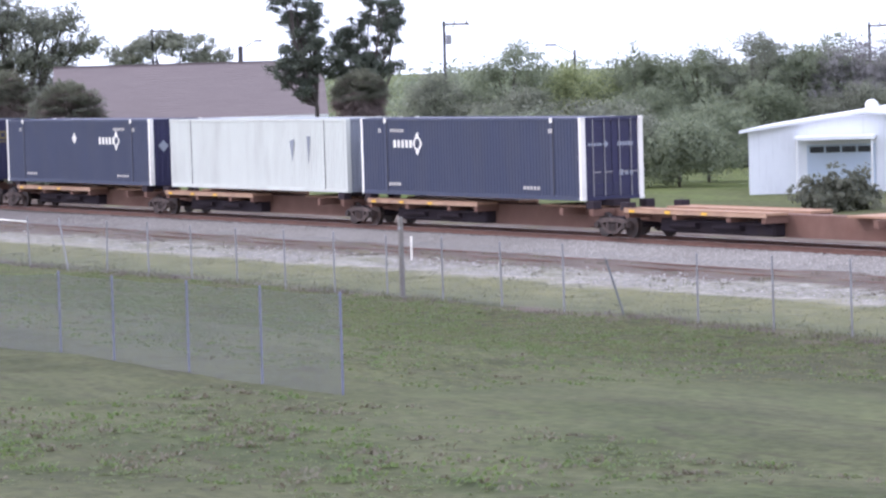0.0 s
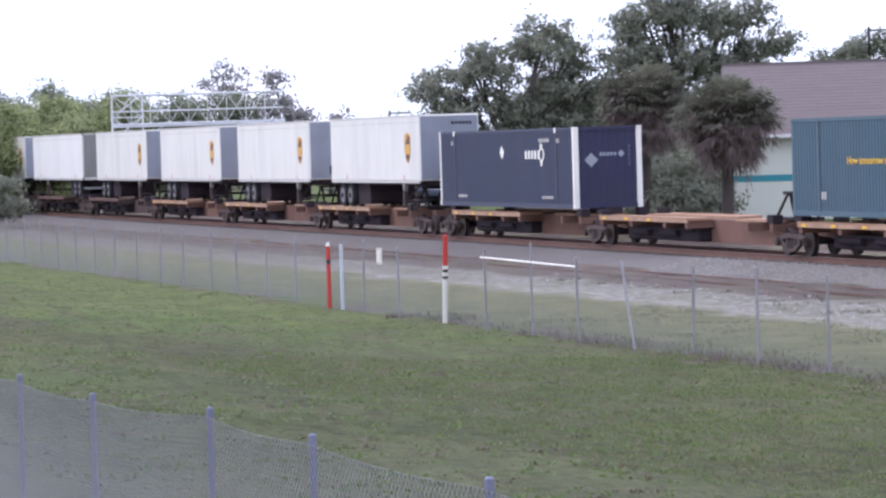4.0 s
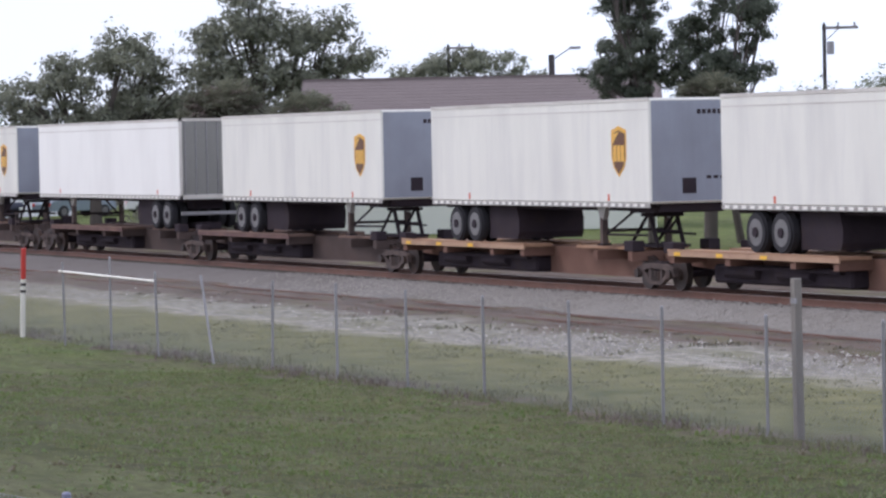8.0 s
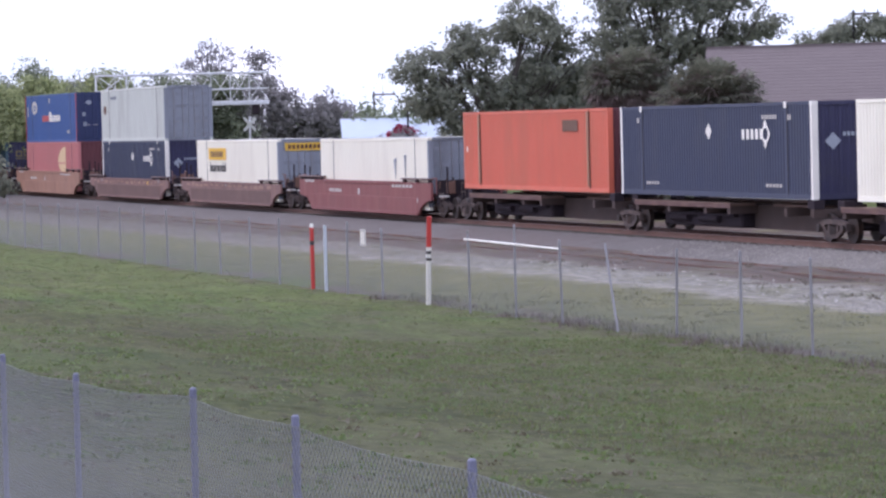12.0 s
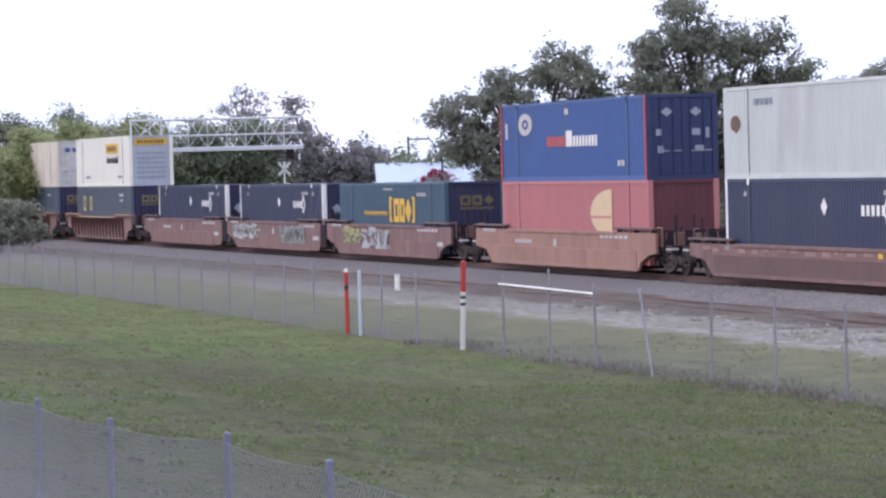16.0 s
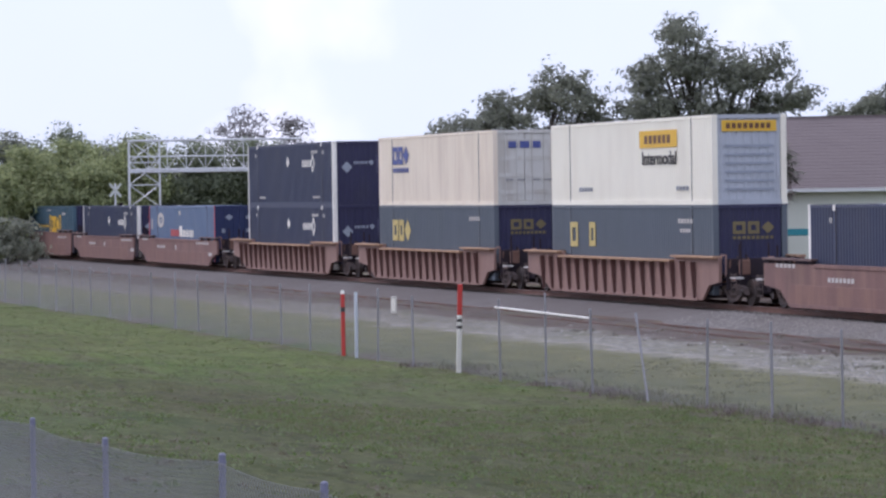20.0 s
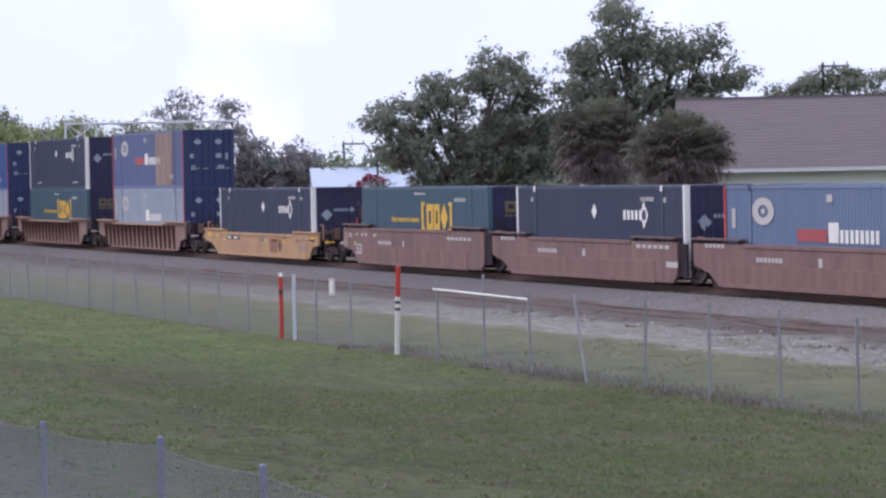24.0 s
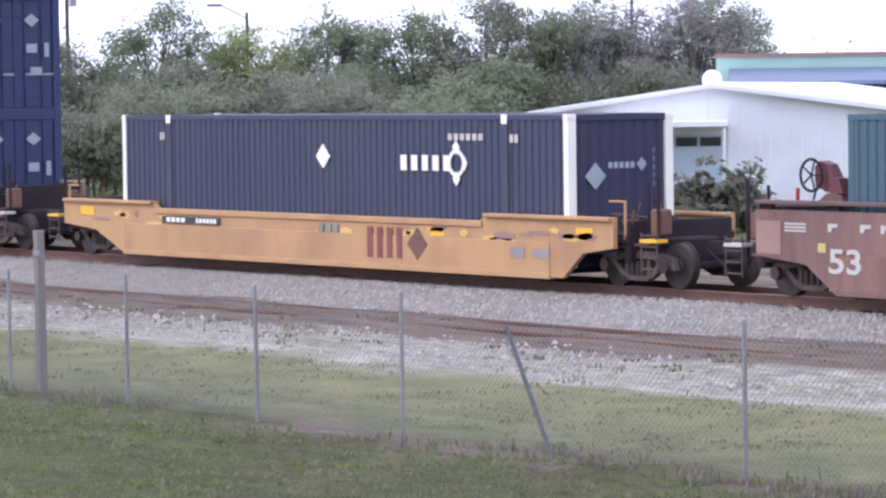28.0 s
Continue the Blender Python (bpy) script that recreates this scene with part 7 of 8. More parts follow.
def tree(name, label, x, y, blobs, material, n, leaf=0.16, spread=0.22, trunk=0.22, lean=(0, 0), seed=1, fork=2.2, group="", crown_label="", up=0.0, clump=2.0):
    """A tapered, forked trunk with limbs into a crown of many small leaves."""
    z0 = ground_z(x, y)
    blobs = [(b[0], b[1], b[2] + up, *b[3:]) for b in blobs]
    ob = thing(name, label, "tree" if name != "shrub" else "shrub", pose(x, y, z0, 0, 0, facing(x, y)), group)
    r = random.Random(seed)
    top = (lean[0], lean[1], fork)
    part("trunk", rod(bmesh.new(), (0, 0, -0.2), top, trunk, 10, trunk * 0.72), M["bark"], ob)
    for b in blobs:
        bm = bmesh.new()
        tip = (b[0], b[1], b[2])
        mid = tuple((p * 0.45 + q * 0.55) + r.uniform(-0.3, 0.3) for p, q in zip(top, tip))
        limb(bm, top, mid, trunk * 0.5, trunk * 0.32)
        limb(bm, mid, tip, trunk * 0.32, trunk * 0.12)
        for _ in range(3):
            e = (tip[0] + r.uniform(-1, 1) * b[3] * 0.8, tip[1] + r.uniform(-1, 1) * b[4] * 0.6, tip[2] + r.uniform(-0.3, 1) * b[5] * 0.8)
            limb(bm, mid, e, trunk * 0.18, trunk * 0.05)
        part("limb", bm, M["bark"], ob)
    v, f = leaf_cloud(seed, blobs, n, leaf, spread, clump)
    tri_mesh("crown", v, f, 4, material, ob, crown_label)
    return ob


def palm(label, x, y, h, r, seed, skirt=1.0, material=None, drop=1.6):
    """A cabbage palm: rough trunk, a round head of green fans and a thick skirt of dead ones."""
    z0 = ground_z(x, y)
    ob = thing("palm_tree", label, "palm tree", pose(x, y, z0, 0, 0, facing(x, y)), "cabbage palms")
    rr = np.random.RandomState(seed)
    part("trunk", rod(bmesh.new(), (0, 0, -0.2), (0.1, 0, h - r * 0.7), 0.24, 10, 0.20), M["bark"], ob)
    for nm, k, lo, hi, m, lab in (("green_fronds", 460, -0.15, 1.0, material or M["palm"], "green fan fronds"), ("dead_fronds", int(330 * skirt), -0.95, 0.90, M["palm_dead"], "thick skirt of dead brown fronds")):
        co, idx, base = [], [], 0
        for i in range(k):
            s, a = rr.uniform(lo, hi), rr.uniform(0, 6.283)
            d = np.array([math.cos(a) * math.sqrt(1 - s * s), math.sin(a) * math.sqrt(1 - s * s), s])
            dead = nm == "dead_fronds"
            c = np.array([0.1, 0, h - r * 1.0 - (rr.uniform(0, 1) ** 1.8 * drop if dead else 0.0)])
            stem = c + d * np.array([r, r, r * 0.82]) * rr.uniform(0.45, 0.86 if not dead else 0.80)
            side = np.cross(d, [0, 0, 1.0])
            side /= max(1e-6, np.linalg.norm(side))
            up = np.cross(side, d)
            L = rr.uniform(0.42, 0.66)
            for q in range(9):
                t = radians(-88 + 22 * q) + rr.uniform(-0.1, 0.1)
                e = d * math.cos(t) + side * math.sin(t)
                tip = stem + e * L * rr.uniform(0.75, 1.1) - np.array([0, 0, 1.0]) * L * (rr.uniform(0.25, 0.85) if dead else rr.uniform(0.15, 0.5))
                w = np.cross(e, up) * 0.032
                midp = stem * 0.5 + tip * 0.5 + np.array([0, 0, 0.08])
                co += [stem, midp + w, tip, midp - w]
                idx.append((base, base + 1, base + 2, base + 3))
                base += 4
            w = side * 0.014
            co += [c - w, c + w, stem + w, stem - w]
            idx.append((base, base + 1, base + 2, base + 3))
            base += 4
        tri_mesh(nm, np.array(co), np.array(idx), 4, m, ob, lab)
    return ob


OAK = "broad dark green oak with gaps in its crown"
tree("oak_tree", OAK, -163.2, 54.0, [(-2.9, 0, 5.6, 1.9, 1.8, 1.2), (-0.6, 0.4, 7.0, 1.7, 1.6, 1.2), (1.6, 0, 8.2, 1.5, 1.5, 1.0), (2.6, 0, 7.2, 1.0, 1.2, 0.9), (-1.2, 0, 4.2, 2.6, 1.8, 1.5), (2.0, 0.5, 5.2, 2.0, 1.8, 1.5), (-3.5, 0, 4.2, 1.1, 1.2, 0.9), (-1.9, 0, 6.7, 1.0, 1.0, 0.8), (3.5, 0, 6.0, 1.3, 1.3, 1.4), (-1.4, 0, 2.8, 1.7, 1.5, 0.9), (0.3, 0.6, 3.0, 2.4, 1.5, 1.0), (3.2, 0, 3.2, 2.0, 1.5, 1.3), (3.0, 0.3, 1.7, 0.8, 0.8, 1.2)], M["oak"], 34000, seed=11, up=0.6, clump=1.8, trunk=0.36, group="oaks", leaf=0.125, spread=0.17)
tree("oak_tree", OAK, -160.4, 62.2, [(-2.0, 0, 8.6, 1.5, 1.5, 1.3), (-1.0, 0, 10.4, 1.1, 1.1, 0.9), (-0.2, 0, 9.0, 1.2, 1.2, 0.9), (1.5, 0.3, 8.5, 1.5, 1.5, 0.9), (3.1, 0, 9.0, 0.9, 1.0, 0.7), (4.2, 0, 7.4, 1.2, 1.2, 0.7), (-0.6, 0, 6.6, 2.4, 1.8, 1.2), (2.2, 0, 6.4, 2.0, 1.6, 0.9), (-3.0, 0, 7.0, 1.3, 1.3, 1.3), (-1.5, 0, 4.0, 2.4, 1.5, 1.8), (2.4, 0, 3.6, 2.6, 1.5, 2.2)], M["oak"], 36000, seed=12, up=0.6, clump=1.9, trunk=0.40, group="oaks", leaf=0.125, spread=0.17)
tree("oak_tree", "dark green oak behind the palms", -166.0, 58.5, [(-2.4, 0, 4.4, 2.0, 1.6, 1.9), (0.6, 0, 4.6, 2.2, 1.6, 2.2), (3.4, 0, 4.4, 2.0, 1.6, 2.0)], M["oak"], 24000, seed=13, trunk=0.3, group="oaks", leaf=0.14)
tree("oak_tree", "low dark green oak beside the house", -150.0, 59.5, [(-1.6, 0, 3.2, 1.9, 1.5, 1.7), (1.4, 0, 3.6, 1.9, 1.5, 1.9), (0, 0, 1.8, 2.6, 1.5, 1.5)], M["oak"], 12000, seed=14, trunk=0.25, group="oaks", leaf=0.13, spread=0.17, fork=1.4)
palm("cabbage palm with a thick brown skirt", -130.0, 48.4, 7.45, 2.15, 21, 1.2, drop=0.9)
palm("cabbage palm with grey hanging fronds", -121.0, 48.3, 6.75, 2.2, 22, 1.2, drop=0.8)
palm("cabbage palm beside the dark conifer", -103.8, 56.1, 6.15, 1.45, 23, 1.5, drop=1.7)
for i, (x, y, h) in enumerate(((-139.0, 50.2, 3.4), (-136.5, 51.4, 3.8), (-133.8, 50.9, 3.2), (-141.8, 51.0, 3.0), (-128.6, 49.6, 2.0))):
    tree("shrub", "dark tangled shrub below the palms", x, y, [(-0.7, 0, h * 0.5, 1.2, 1.0, h * 0.44), (0.7, 0.2, h * 0.58, 1.2, 1.0, h * 0.44)], M["oak"], 7000, leaf=0.11, spread=0.17, seed=150 + i, trunk=0.08, fork=0.8, group="shrubs")
# two tall dark conifers with bare leaning stems
KNOBS_TALL = ((-1.31, 10.48, 0.57), (-1.95, 10.32, 0.4), (-0.97, 9.91, 0.57), (-1.55, 9.39, 0.57), (-0.22, 9.21, 0.6), (-0.72, 8.94, 0.54), (-1.23, 8.25, 0.57), (0.04, 8.29, 0.57), (-0.53, 7.88, 0.51), (-0.69, 7.25, 0.68),
              (0.02, 7.44, 0.43), (-1.34, 6.64, 0.64), (-0.28, 6.54, 0.71), (-1.71, 5.94, 0.57), (-0.87, 5.71, 0.78), (0.06, 5.96, 0.57), (-0.6, 4.99, 0.54), (-1.44, 5.44, 0.5), (-0.47, 4.59, 0.26))
KNOBS_LEANING = ((-0.25, 9.43, 0.59), (0.45, 9.27, 0.54), (0.89, 8.84, 0.42), (0, 8.3, 0.74), (0.91, 8.13, 0.59), (-0.98, 8.05, 0.42), (0.43, 7.45, 0.59), (-1.56, 7.65, 0.4), (-1.29, 7.15, 0.64), (-2.13, 7.31, 0.5),
                 (-2.15, 6.4, 0.57), (-2.41, 5.77, 0.37), (-1.17, 6.3, 0.82), (-0.31, 6.77, 0.68), (-0.34, 5.78, 0.71), (-1.33, 5.53, 0.71), (0.79, 6.03, 0.35), (0.53, 5.81, 0.25), (-0.22, 4.94, 0.5), (-1.1, 4.4, 0.7))


def knobs(spots, seed):
    """Dense foliage knobs at uneven depths round the stem."""
    r = random.Random(seed)
    return [(x, r.uniform(-0.5, 0.5), z, w * 1.12, w * r.uniform(0.8, 1.1), w * 0.98) for x, z, w in spots]


tree("conifer_tree", "tall dark conifer with clumped ragged foliage", -108.3, 56.2, knobs(KNOBS_TALL, 1), M["pine"], 42000, clump=0.55, leaf=0.06, spread=0.085, trunk=0.15, fork=4.2, seed=31, group="conifers")
tree("conifer_tree", "dark conifer leaning over the roof end", -106.7, 58.9, knobs(KNOBS_LEANING, 2), M["pine"], 46000, clump=0.55, leaf=0.06, spread=0.085, trunk=0.15, fork=3.6, lean=(-0.6, 0), seed=32, group="conifers")

# bright thicket at the far bend, with taller trees behind it
for i, (x, y, h, m) in enumerate(((-226, 31.5, 8.2, "bright"), (-229, 35.5, 7.6, "bright"), (-231, 40.0, 7.4, "bright"), (-233, 43.5, 7.8, "bright"), (-238, 33.0, 9.6, "oak"), (-240, 36.6, 9.0, "hedge"), (-241, 40.6, 8.6, "oak"), (-242, 45.4, 8.8, "hedge"), (-242, 49.6, 8.0, "oak"), (-231, 47.5, 8.0, "bright"), (-233, 52.0, 7.4, "hedge"), (-234, 56.5, 7.0, "hedge"), (-228, 44.0, 6.2, "bright"), (-227, 37.0, 6.0, "bright"))):
    tree("thicket_tree", {"bright": "vine-covered yellow-green tree in a thicket", "oak": "taller dark green tree behind a thicket"}.get(m, "mid-green tree in a thicket"), x, y,
         [(-1.6, 0, h * 0.62, 1.8, 1.6, h * 0.28), (1.2, 0.2, h * 0.66, 1.8, 1.6, h * 0.30), (0.0, -0.6, h * 0.34, 2.6, 1.8, h * 0.30), (0.6, 0, h * 0.84, 0.9, 0.9, h * 0.14)], M[m], 17000, leaf=0.15, spread=0.26, clump=2.2, trunk=0.2, fork=1.8, seed=40 + i, up=0.4, group="far thicket")
tree("thin_tree", "tall thin-crowned tree beyond the thicket", -243, 58.6, [(0, 0, 8.6, 1.6, 1.3, 0.9), (0.9, 0, 7.2, 1.5, 1.2, 1.2), (-0.9, 0, 7.0, 1.2, 1.2, 1.2)], M["dusty"], 2800, leaf=0.12, spread=0.2, seed=55, up=0.2, trunk=0.2, fork=4)
tree("thin_tree", "thin-crowned tree beyond the thicket", -242, 62.2, [(0, 0, 7.8, 1.3, 1.2, 0.8), (0.4, 0, 6.4, 1.4, 1.2, 1.0)], M["dusty"], 2300, leaf=0.12, spread=0.2, seed=56, up=0.2, trunk=0.18, fork=4)
for i, (x, y, h) in enumerate(((-232.3, 60.6, 7.2), (-231.6, 63.2, 6.2), (-231, 65.2, 5.6), (-236, 58.4, 6.0), (-237, 54.0, 6.4))):
    tree("dusty_tree", "dusty grey-brown leafy tree", x, y, [(-0.6, 0, h * 0.7, 1.2, 1.1, h * 0.26), (0.7, 0, h * 0.6, 1.2, 1.1, h * 0.28), (0, 0, h * 0.35, 1.6, 1.2, h * 0.3)], M["dusty"], 5000, leaf=0.17, spread=0.24, seed=60 + i, trunk=0.16, fork=1.6, group="dusty trees")
tree("thicket_tree", "pale green roadside tree", -196, 57.6, [(0, 0, 3.4, 2.2, 1.4, 1.6), (2.2, 0, 3.6, 1.8, 1.4, 1.6)], M["hedge"], 4000, leaf=0.2, spread=0.25, seed=67, trunk=0.16, fork=1.5)
tree("shrub", "dark green bush at the track edge", -202, 34.0, [(-1.4, 0, 2.4, 1.6, 1.4, 1.6), (0.8, 0, 1.6, 1.5, 1.3, 1.4), (-3.2, 0, 2.8, 1.6, 1.4, 1.8), (-5.4, 0, 2.8, 2.0, 1.4, 2.0)], M["oak"], 9000, leaf=0.17, spread=0.22, seed=70, trunk=0.10, fork=0.7)
tree("distant_tree", "distant spreading tree behind the roof", -173, 78.6, [(-2.9, 0, 7.0, 1.5, 1.3, 0.8), (-0.9, 0, 7.9, 1.8, 1.4, 0.9), (1.0, 0, 7.9, 1.8, 1.4, 0.8), (2.9, 0, 7.2, 1.5, 1.3, 0.8)], M["oak"], 9000, leaf=0.12, spread=0.16, clump=1.5, seed=71, trunk=0.2, fork=4.4)
# belt of trees behind the right-hand yards
BELT = {"oak": "dark green", "hedge": "mid-green", "bright": "yellow-green", "dusty": "dusty grey-brown"}
for i, (x, y, h, m) in enumerate(((-121.0, 70.3, 5.4, "oak"), (-119.0, 73.8, 6.9, "hedge"), (-117.0, 77.0, 6.0, "bright"), (-115.3, 79.6, 6.6, "hedge"), (-113.4, 82.2, 6.6, "hedge"), (-111.9, 84.4, 7.3, "oak"),
                                  (-110, 86.8, 6.6, "hedge"), (-108.2, 89.0, 6.6, "dusty"), (-106.6, 91.0, 6.9, "dusty"), (-107.6, 93.2, 7.2, "hedge"), (-112.5, 90.5, 7.0, "hedge"),
                                  (-116.5, 72.5, 4.4, "oak"), (-113.0, 78.0, 4.2, "hedge"), (-109.5, 83.0, 4.4, "hedge"), (-105.8, 87.5, 4.2, "oak"))):
    q = random.Random(i)
    tree("belt_tree", "%s leafy tree in a belt" % BELT[m], x, y,
         [(-1.1 + q.uniform(-0.4, 0.4), 0, h * 0.62, 1.3, 1.2, h * 0.24), (1.0 + q.uniform(-0.4, 0.4), 0, h * 0.68, 1.3, 1.2, h * 0.25), (q.uniform(-0.6, 0.6), 0, h * 0.88, 0.8, 0.8, h * 0.13), (q.uniform(-1.6, 1.6), 0, h * 0.80, 0.7, 0.7, h * 0.11), (0.2, -0.3, h * 0.30, 2.0, 1.4, h * 0.28)], M[m], 20000, leaf=0.078, spread=0.16, seed=80 + i, trunk=0.16, fork=1.5, group="tree belt")
for i, (x, y, h) in enumerate(((-99, 58.5, 3.2), (-96.5, 60.0, 3.6), (-94.8, 62.0, 3.8), (-92.0, 63.5, 3.4), (-89.5, 65.0, 3.0), (-101.5, 63.0, 3.8), (-97.5, 66.0, 4.2), (-93, 69, 4.0))):
    tree("shrub", "dense green shrub beyond the track", x, y, [(-0.7, 0, h * 0.5, 1.3, 1.1, h * 0.42), (0.8, 0, h * 0.55, 1.3, 1.1, h * 0.42)], M["hedge" if i % 3 == 1 else "oak"], 11000, leaf=0.085, spread=0.16, seed=100 + i, trunk=0.08, fork=0.8, group="shrubs")
for i, (x, y) in enumerate(((-64.9, 55.0), (-64.2, 55.9))):
    tree("shrub", "spiky green shrub in front of the white shed", x, y, [(0, 0, 0.7, 0.75, 0.7, 0.65), (0.4, 0, 0.5, 0.6, 0.5, 0.5)], M["palm"], 2600, leaf=0.13, spread=0.1, seed=120 + i, trunk=0.04, fork=0.3, group="shrubs")
for i, (x, y, h) in enumerate(((-199.0, 64.0, 4.4), (-197.5, 67.5, 4.8), (-195.5, 71.0, 4.2))):
    tree("shrub", "dusty green shrub behind the parked cars", x, y, [(-0.9, 0, h * 0.45, 1.6, 1.2, h * 0.42), (1.0, 0, h * 0.5, 1.5, 1.2, h * 0.42)], M["dusty" if i == 1 else "oak"], 6000, leaf=0.12, spread=0.18, seed=140 + i, trunk=0.08, fork=0.8, group="shrubs")
bush = tree("shrub", "dusty bush with magenta flowers on top by the pale house", -182.0, 54.6, [(-0.3, 0, 2.2, 1.0, 0.8, 1.2), (0.9, 0, 2.3, 1.0, 0.8, 1.1)], M["dusty"], 5000, leaf=0.10, spread=0.15, seed=131, trunk=0.06, fork=0.8)
v, f = leaf_cloud(130, [(-0.45, 0, 3.32, 0.5, 0.4, 0.24), (0.1, 0, 3.46, 0.35, 0.4, 0.22), (0.65, 0, 3.34, 0.45, 0.4, 0.20)], 1400, 0.09, 0.07, 0.5)
tri_mesh("flowers", v, f, 4, M["flower"], bush, "magenta flowers")


# low woods all round on the horizon
rw = np.random.RandomState(9)
wood_v, wood_f, wood_n = [], [], 0
for ring, (rad, top, a0, a1) in enumerate(((190.0, 4.8, 30, 69), (230.0, 5.0, 30, 60), (275.0, 5.2, 30, 61), (330.0, 5.4, 30, 62), (390.0, 5.6, 30, 62), (450.0, 5.8, 30, 62), (300.0, 5.8, 69, 84), (520.0, 6.4, 20, 110), (420.0, 8.0, 110, 380))):
    ring_blobs = []
    for k in range(int((a1 - a0) * rad * 0.0174 / 9)):
        a = radians(a0 + k * 9 / (rad * 0.0174))
        ring_blobs.append((-rad * math.sin(a), rad * math.cos(a), 0.8 + top * 0.35, 6.5, 5.0, (top - 0.8 - top * 0.35) * rw.uniform(0.7, 1.0)))
    v, f = leaf_cloud(200 + ring, ring_blobs, (2400 if rad < 310 else 560) * len(ring_blobs), 0.17 if rad < 310 else 0.45, 0.8, 9.0)
    wood_v.append(v)
    wood_f.append(f + wood_n)
    wood_n += len(v)
tagged(tri_mesh("distant_woods", np.concatenate(wood_v), np.concatenate(wood_f), 4, M["hedge"], None, "low dusty green woods along the horizon"), category="woods", kind="stuff")


# ---- buildings ----
hx, hy = -133.2, 53.3
h_ang = math.degrees(math.atan2(59.05 - 48.2, -113.57 + 118.6))
house = thing("house", "long cream house with a mauve-brown shingle roof", "house", pose(hx, hy, 0.486, 0, 0, h_ang))
HL, HD, HE, HR = 14.28, 10.08, 3.86, 6.60
bx("wall", (0, HL, 0, 0.2, -0.3, HE), M["stucco"], house)
bx("wall", (0, HL, HD - 0.2, HD, -0.3, HE), M["stucco"], house)
for x in (0.0, HL - 0.2):
    bm = prism(bmesh.new(), [(0.2, -0.3), (HD - 0.2, -0.3), (HD - 0.2, HE), (HD / 2, HR - 0.16), (0.2, HE)], x, x + 0.2)
    for v in bm.verts:
        v.co.x, v.co.y = v.co.y, v.co.x
    bmesh.ops.recalc_face_normals(bm, faces=bm.faces)
    part("wall", bm, M["stucco"], house)
bx("stripe", (0.02, HL - 0.02, -0.012, 0.0, 1.81, 2.08), M["teal"], house, "teal stripe")
dz = (HR - HE) / (HD / 2)
for s in (0, 1):
    def ry(t):
        return -0.5 + t if s == 0 else HD + 0.5 - t
    run = HD / 2 + 0.5
    v = []
    for x in (-0.45, HL + 0.45):
        for t, z in ((0, HE - 0.5 * dz), (run, HR)):
            v += [(x, ry(t), z), (x, ry(t), z + 0.12)]
    f = [(0, 2, 6, 4), (1, 5, 7, 3), (0, 4, 5, 1), (2, 3, 7, 6), (0, 1, 3, 2), (4, 6, 7, 5)]
    ro = raw("roof", v, f, M["roof_brown"], house)
    for k in range(22):
        bm = bmesh.new()
        t = run * k / 22
        z = HE - 0.5 * dz + t * dz + 0.12
        y = ry(t)
        y2 = ry(t + run / 22 + 0.02)
        z2 = z + (run / 22 + 0.02) * dz
        vv = [bm.verts.new(p) for p in ((-0.46, y, z + 0.012), (HL + 0.46, y, z + 0.012), (HL + 0.46, y2, z2 + 0.002), (-0.46, y2, z2 + 0.002), (-0.46, y, z), (HL + 0.46, y, z))]
        bm.faces.new(vv[:4])
        bm.faces.new((vv[4], vv[5], vv[1], vv[0]))
        bmesh.ops.recalc_face_normals(bm, faces=bm.faces)
        part("shingle_course", bm, M["roof_brown"], ro)
bx("fascia", (-0.45, HL + 0.45, -0.56, -0.52, HE - 0.5 * dz - 0.01, HE - 0.5 * dz + 0.13), M["trim"], house, "white fascia board")
bx("ridge_cap", (-0.45, HL + 0.45, HD / 2 - 0.12, HD / 2 + 0.12, HR + 0.06, HR + 0.18), M["roof_brown"], house)

s_ang = math.degrees(math.atan2(69.04 - 61.51, -72.34 + 78.84))
shed = thing("white_shed", "white ribbed metal building with a low gable", "building", pose(-78.84, 61.51, 0.9, 0, 0, s_ang))
SW, SE, SA = 10.1, 2.55, 3.25
bm = prism(bmesh.new(), [(0, -0.3), (SW, -0.3), (SW, SE), (SW / 2, SA), (0, SE)], 0.0, 0.2)
part("wall", bm, M["metal_white"], shed)
for i in range(34):
    x = 0.15 + i * (SW - 0.3) / 33
    zt = SE + (SA - SE) * (1 - abs(x - SW / 2) / (SW / 2)) - 0.05
    bx("siding_rib", (x - 0.03, x + 0.03, -0.03, 0.0, -0.2, zt), M["metal_white"], shed)
for x0, x1 in ((0, 0.2), (SW - 0.2, SW)):
    bx("wall", (x0, x1, 0.2, 14, -0.3, SE), M["metal_white"], shed)
bx("wall", (0.2, SW - 0.2, 13.8, 14, -0.3, SE), M["metal_white"], shed)
for s in (0, 1):
    a, b = (-0.35, SW / 2) if s == 0 else (SW / 2, SW + 0.35)
    za, zb = (SE - 0.05, SA) if s == 0 else (SA, SE - 0.05)
    v = [(a, -0.4, za), (b, -0.4, zb), (b, 14.3, zb), (a, 14.3, za), (a, -0.4, za + 0.13), (b, -0.4, zb + 0.13), (b, 14.3, zb + 0.13), (a, 14.3, za + 0.13)]
    raw("roof", v, [(0, 1, 2, 3)[::-1], (4, 5, 6, 7), (0, 1, 5, 4), (1, 2, 6, 5), (2, 3, 7, 6), (3, 0, 4, 7)], M["metal_white"], shed)
bx("canopy", (2.1, 5.45, -1.6, 0.0, 2.16, 2.34), M["metal_white"], shed, "flat white entrance canopy", 0.02)
for x in (2.2, 5.35):
    part("canopy_post", rod(bmesh.new(), (x, -1.5, -0.2), (x, -1.5, 2.16), 0.05, 8), M["trim"], shed)
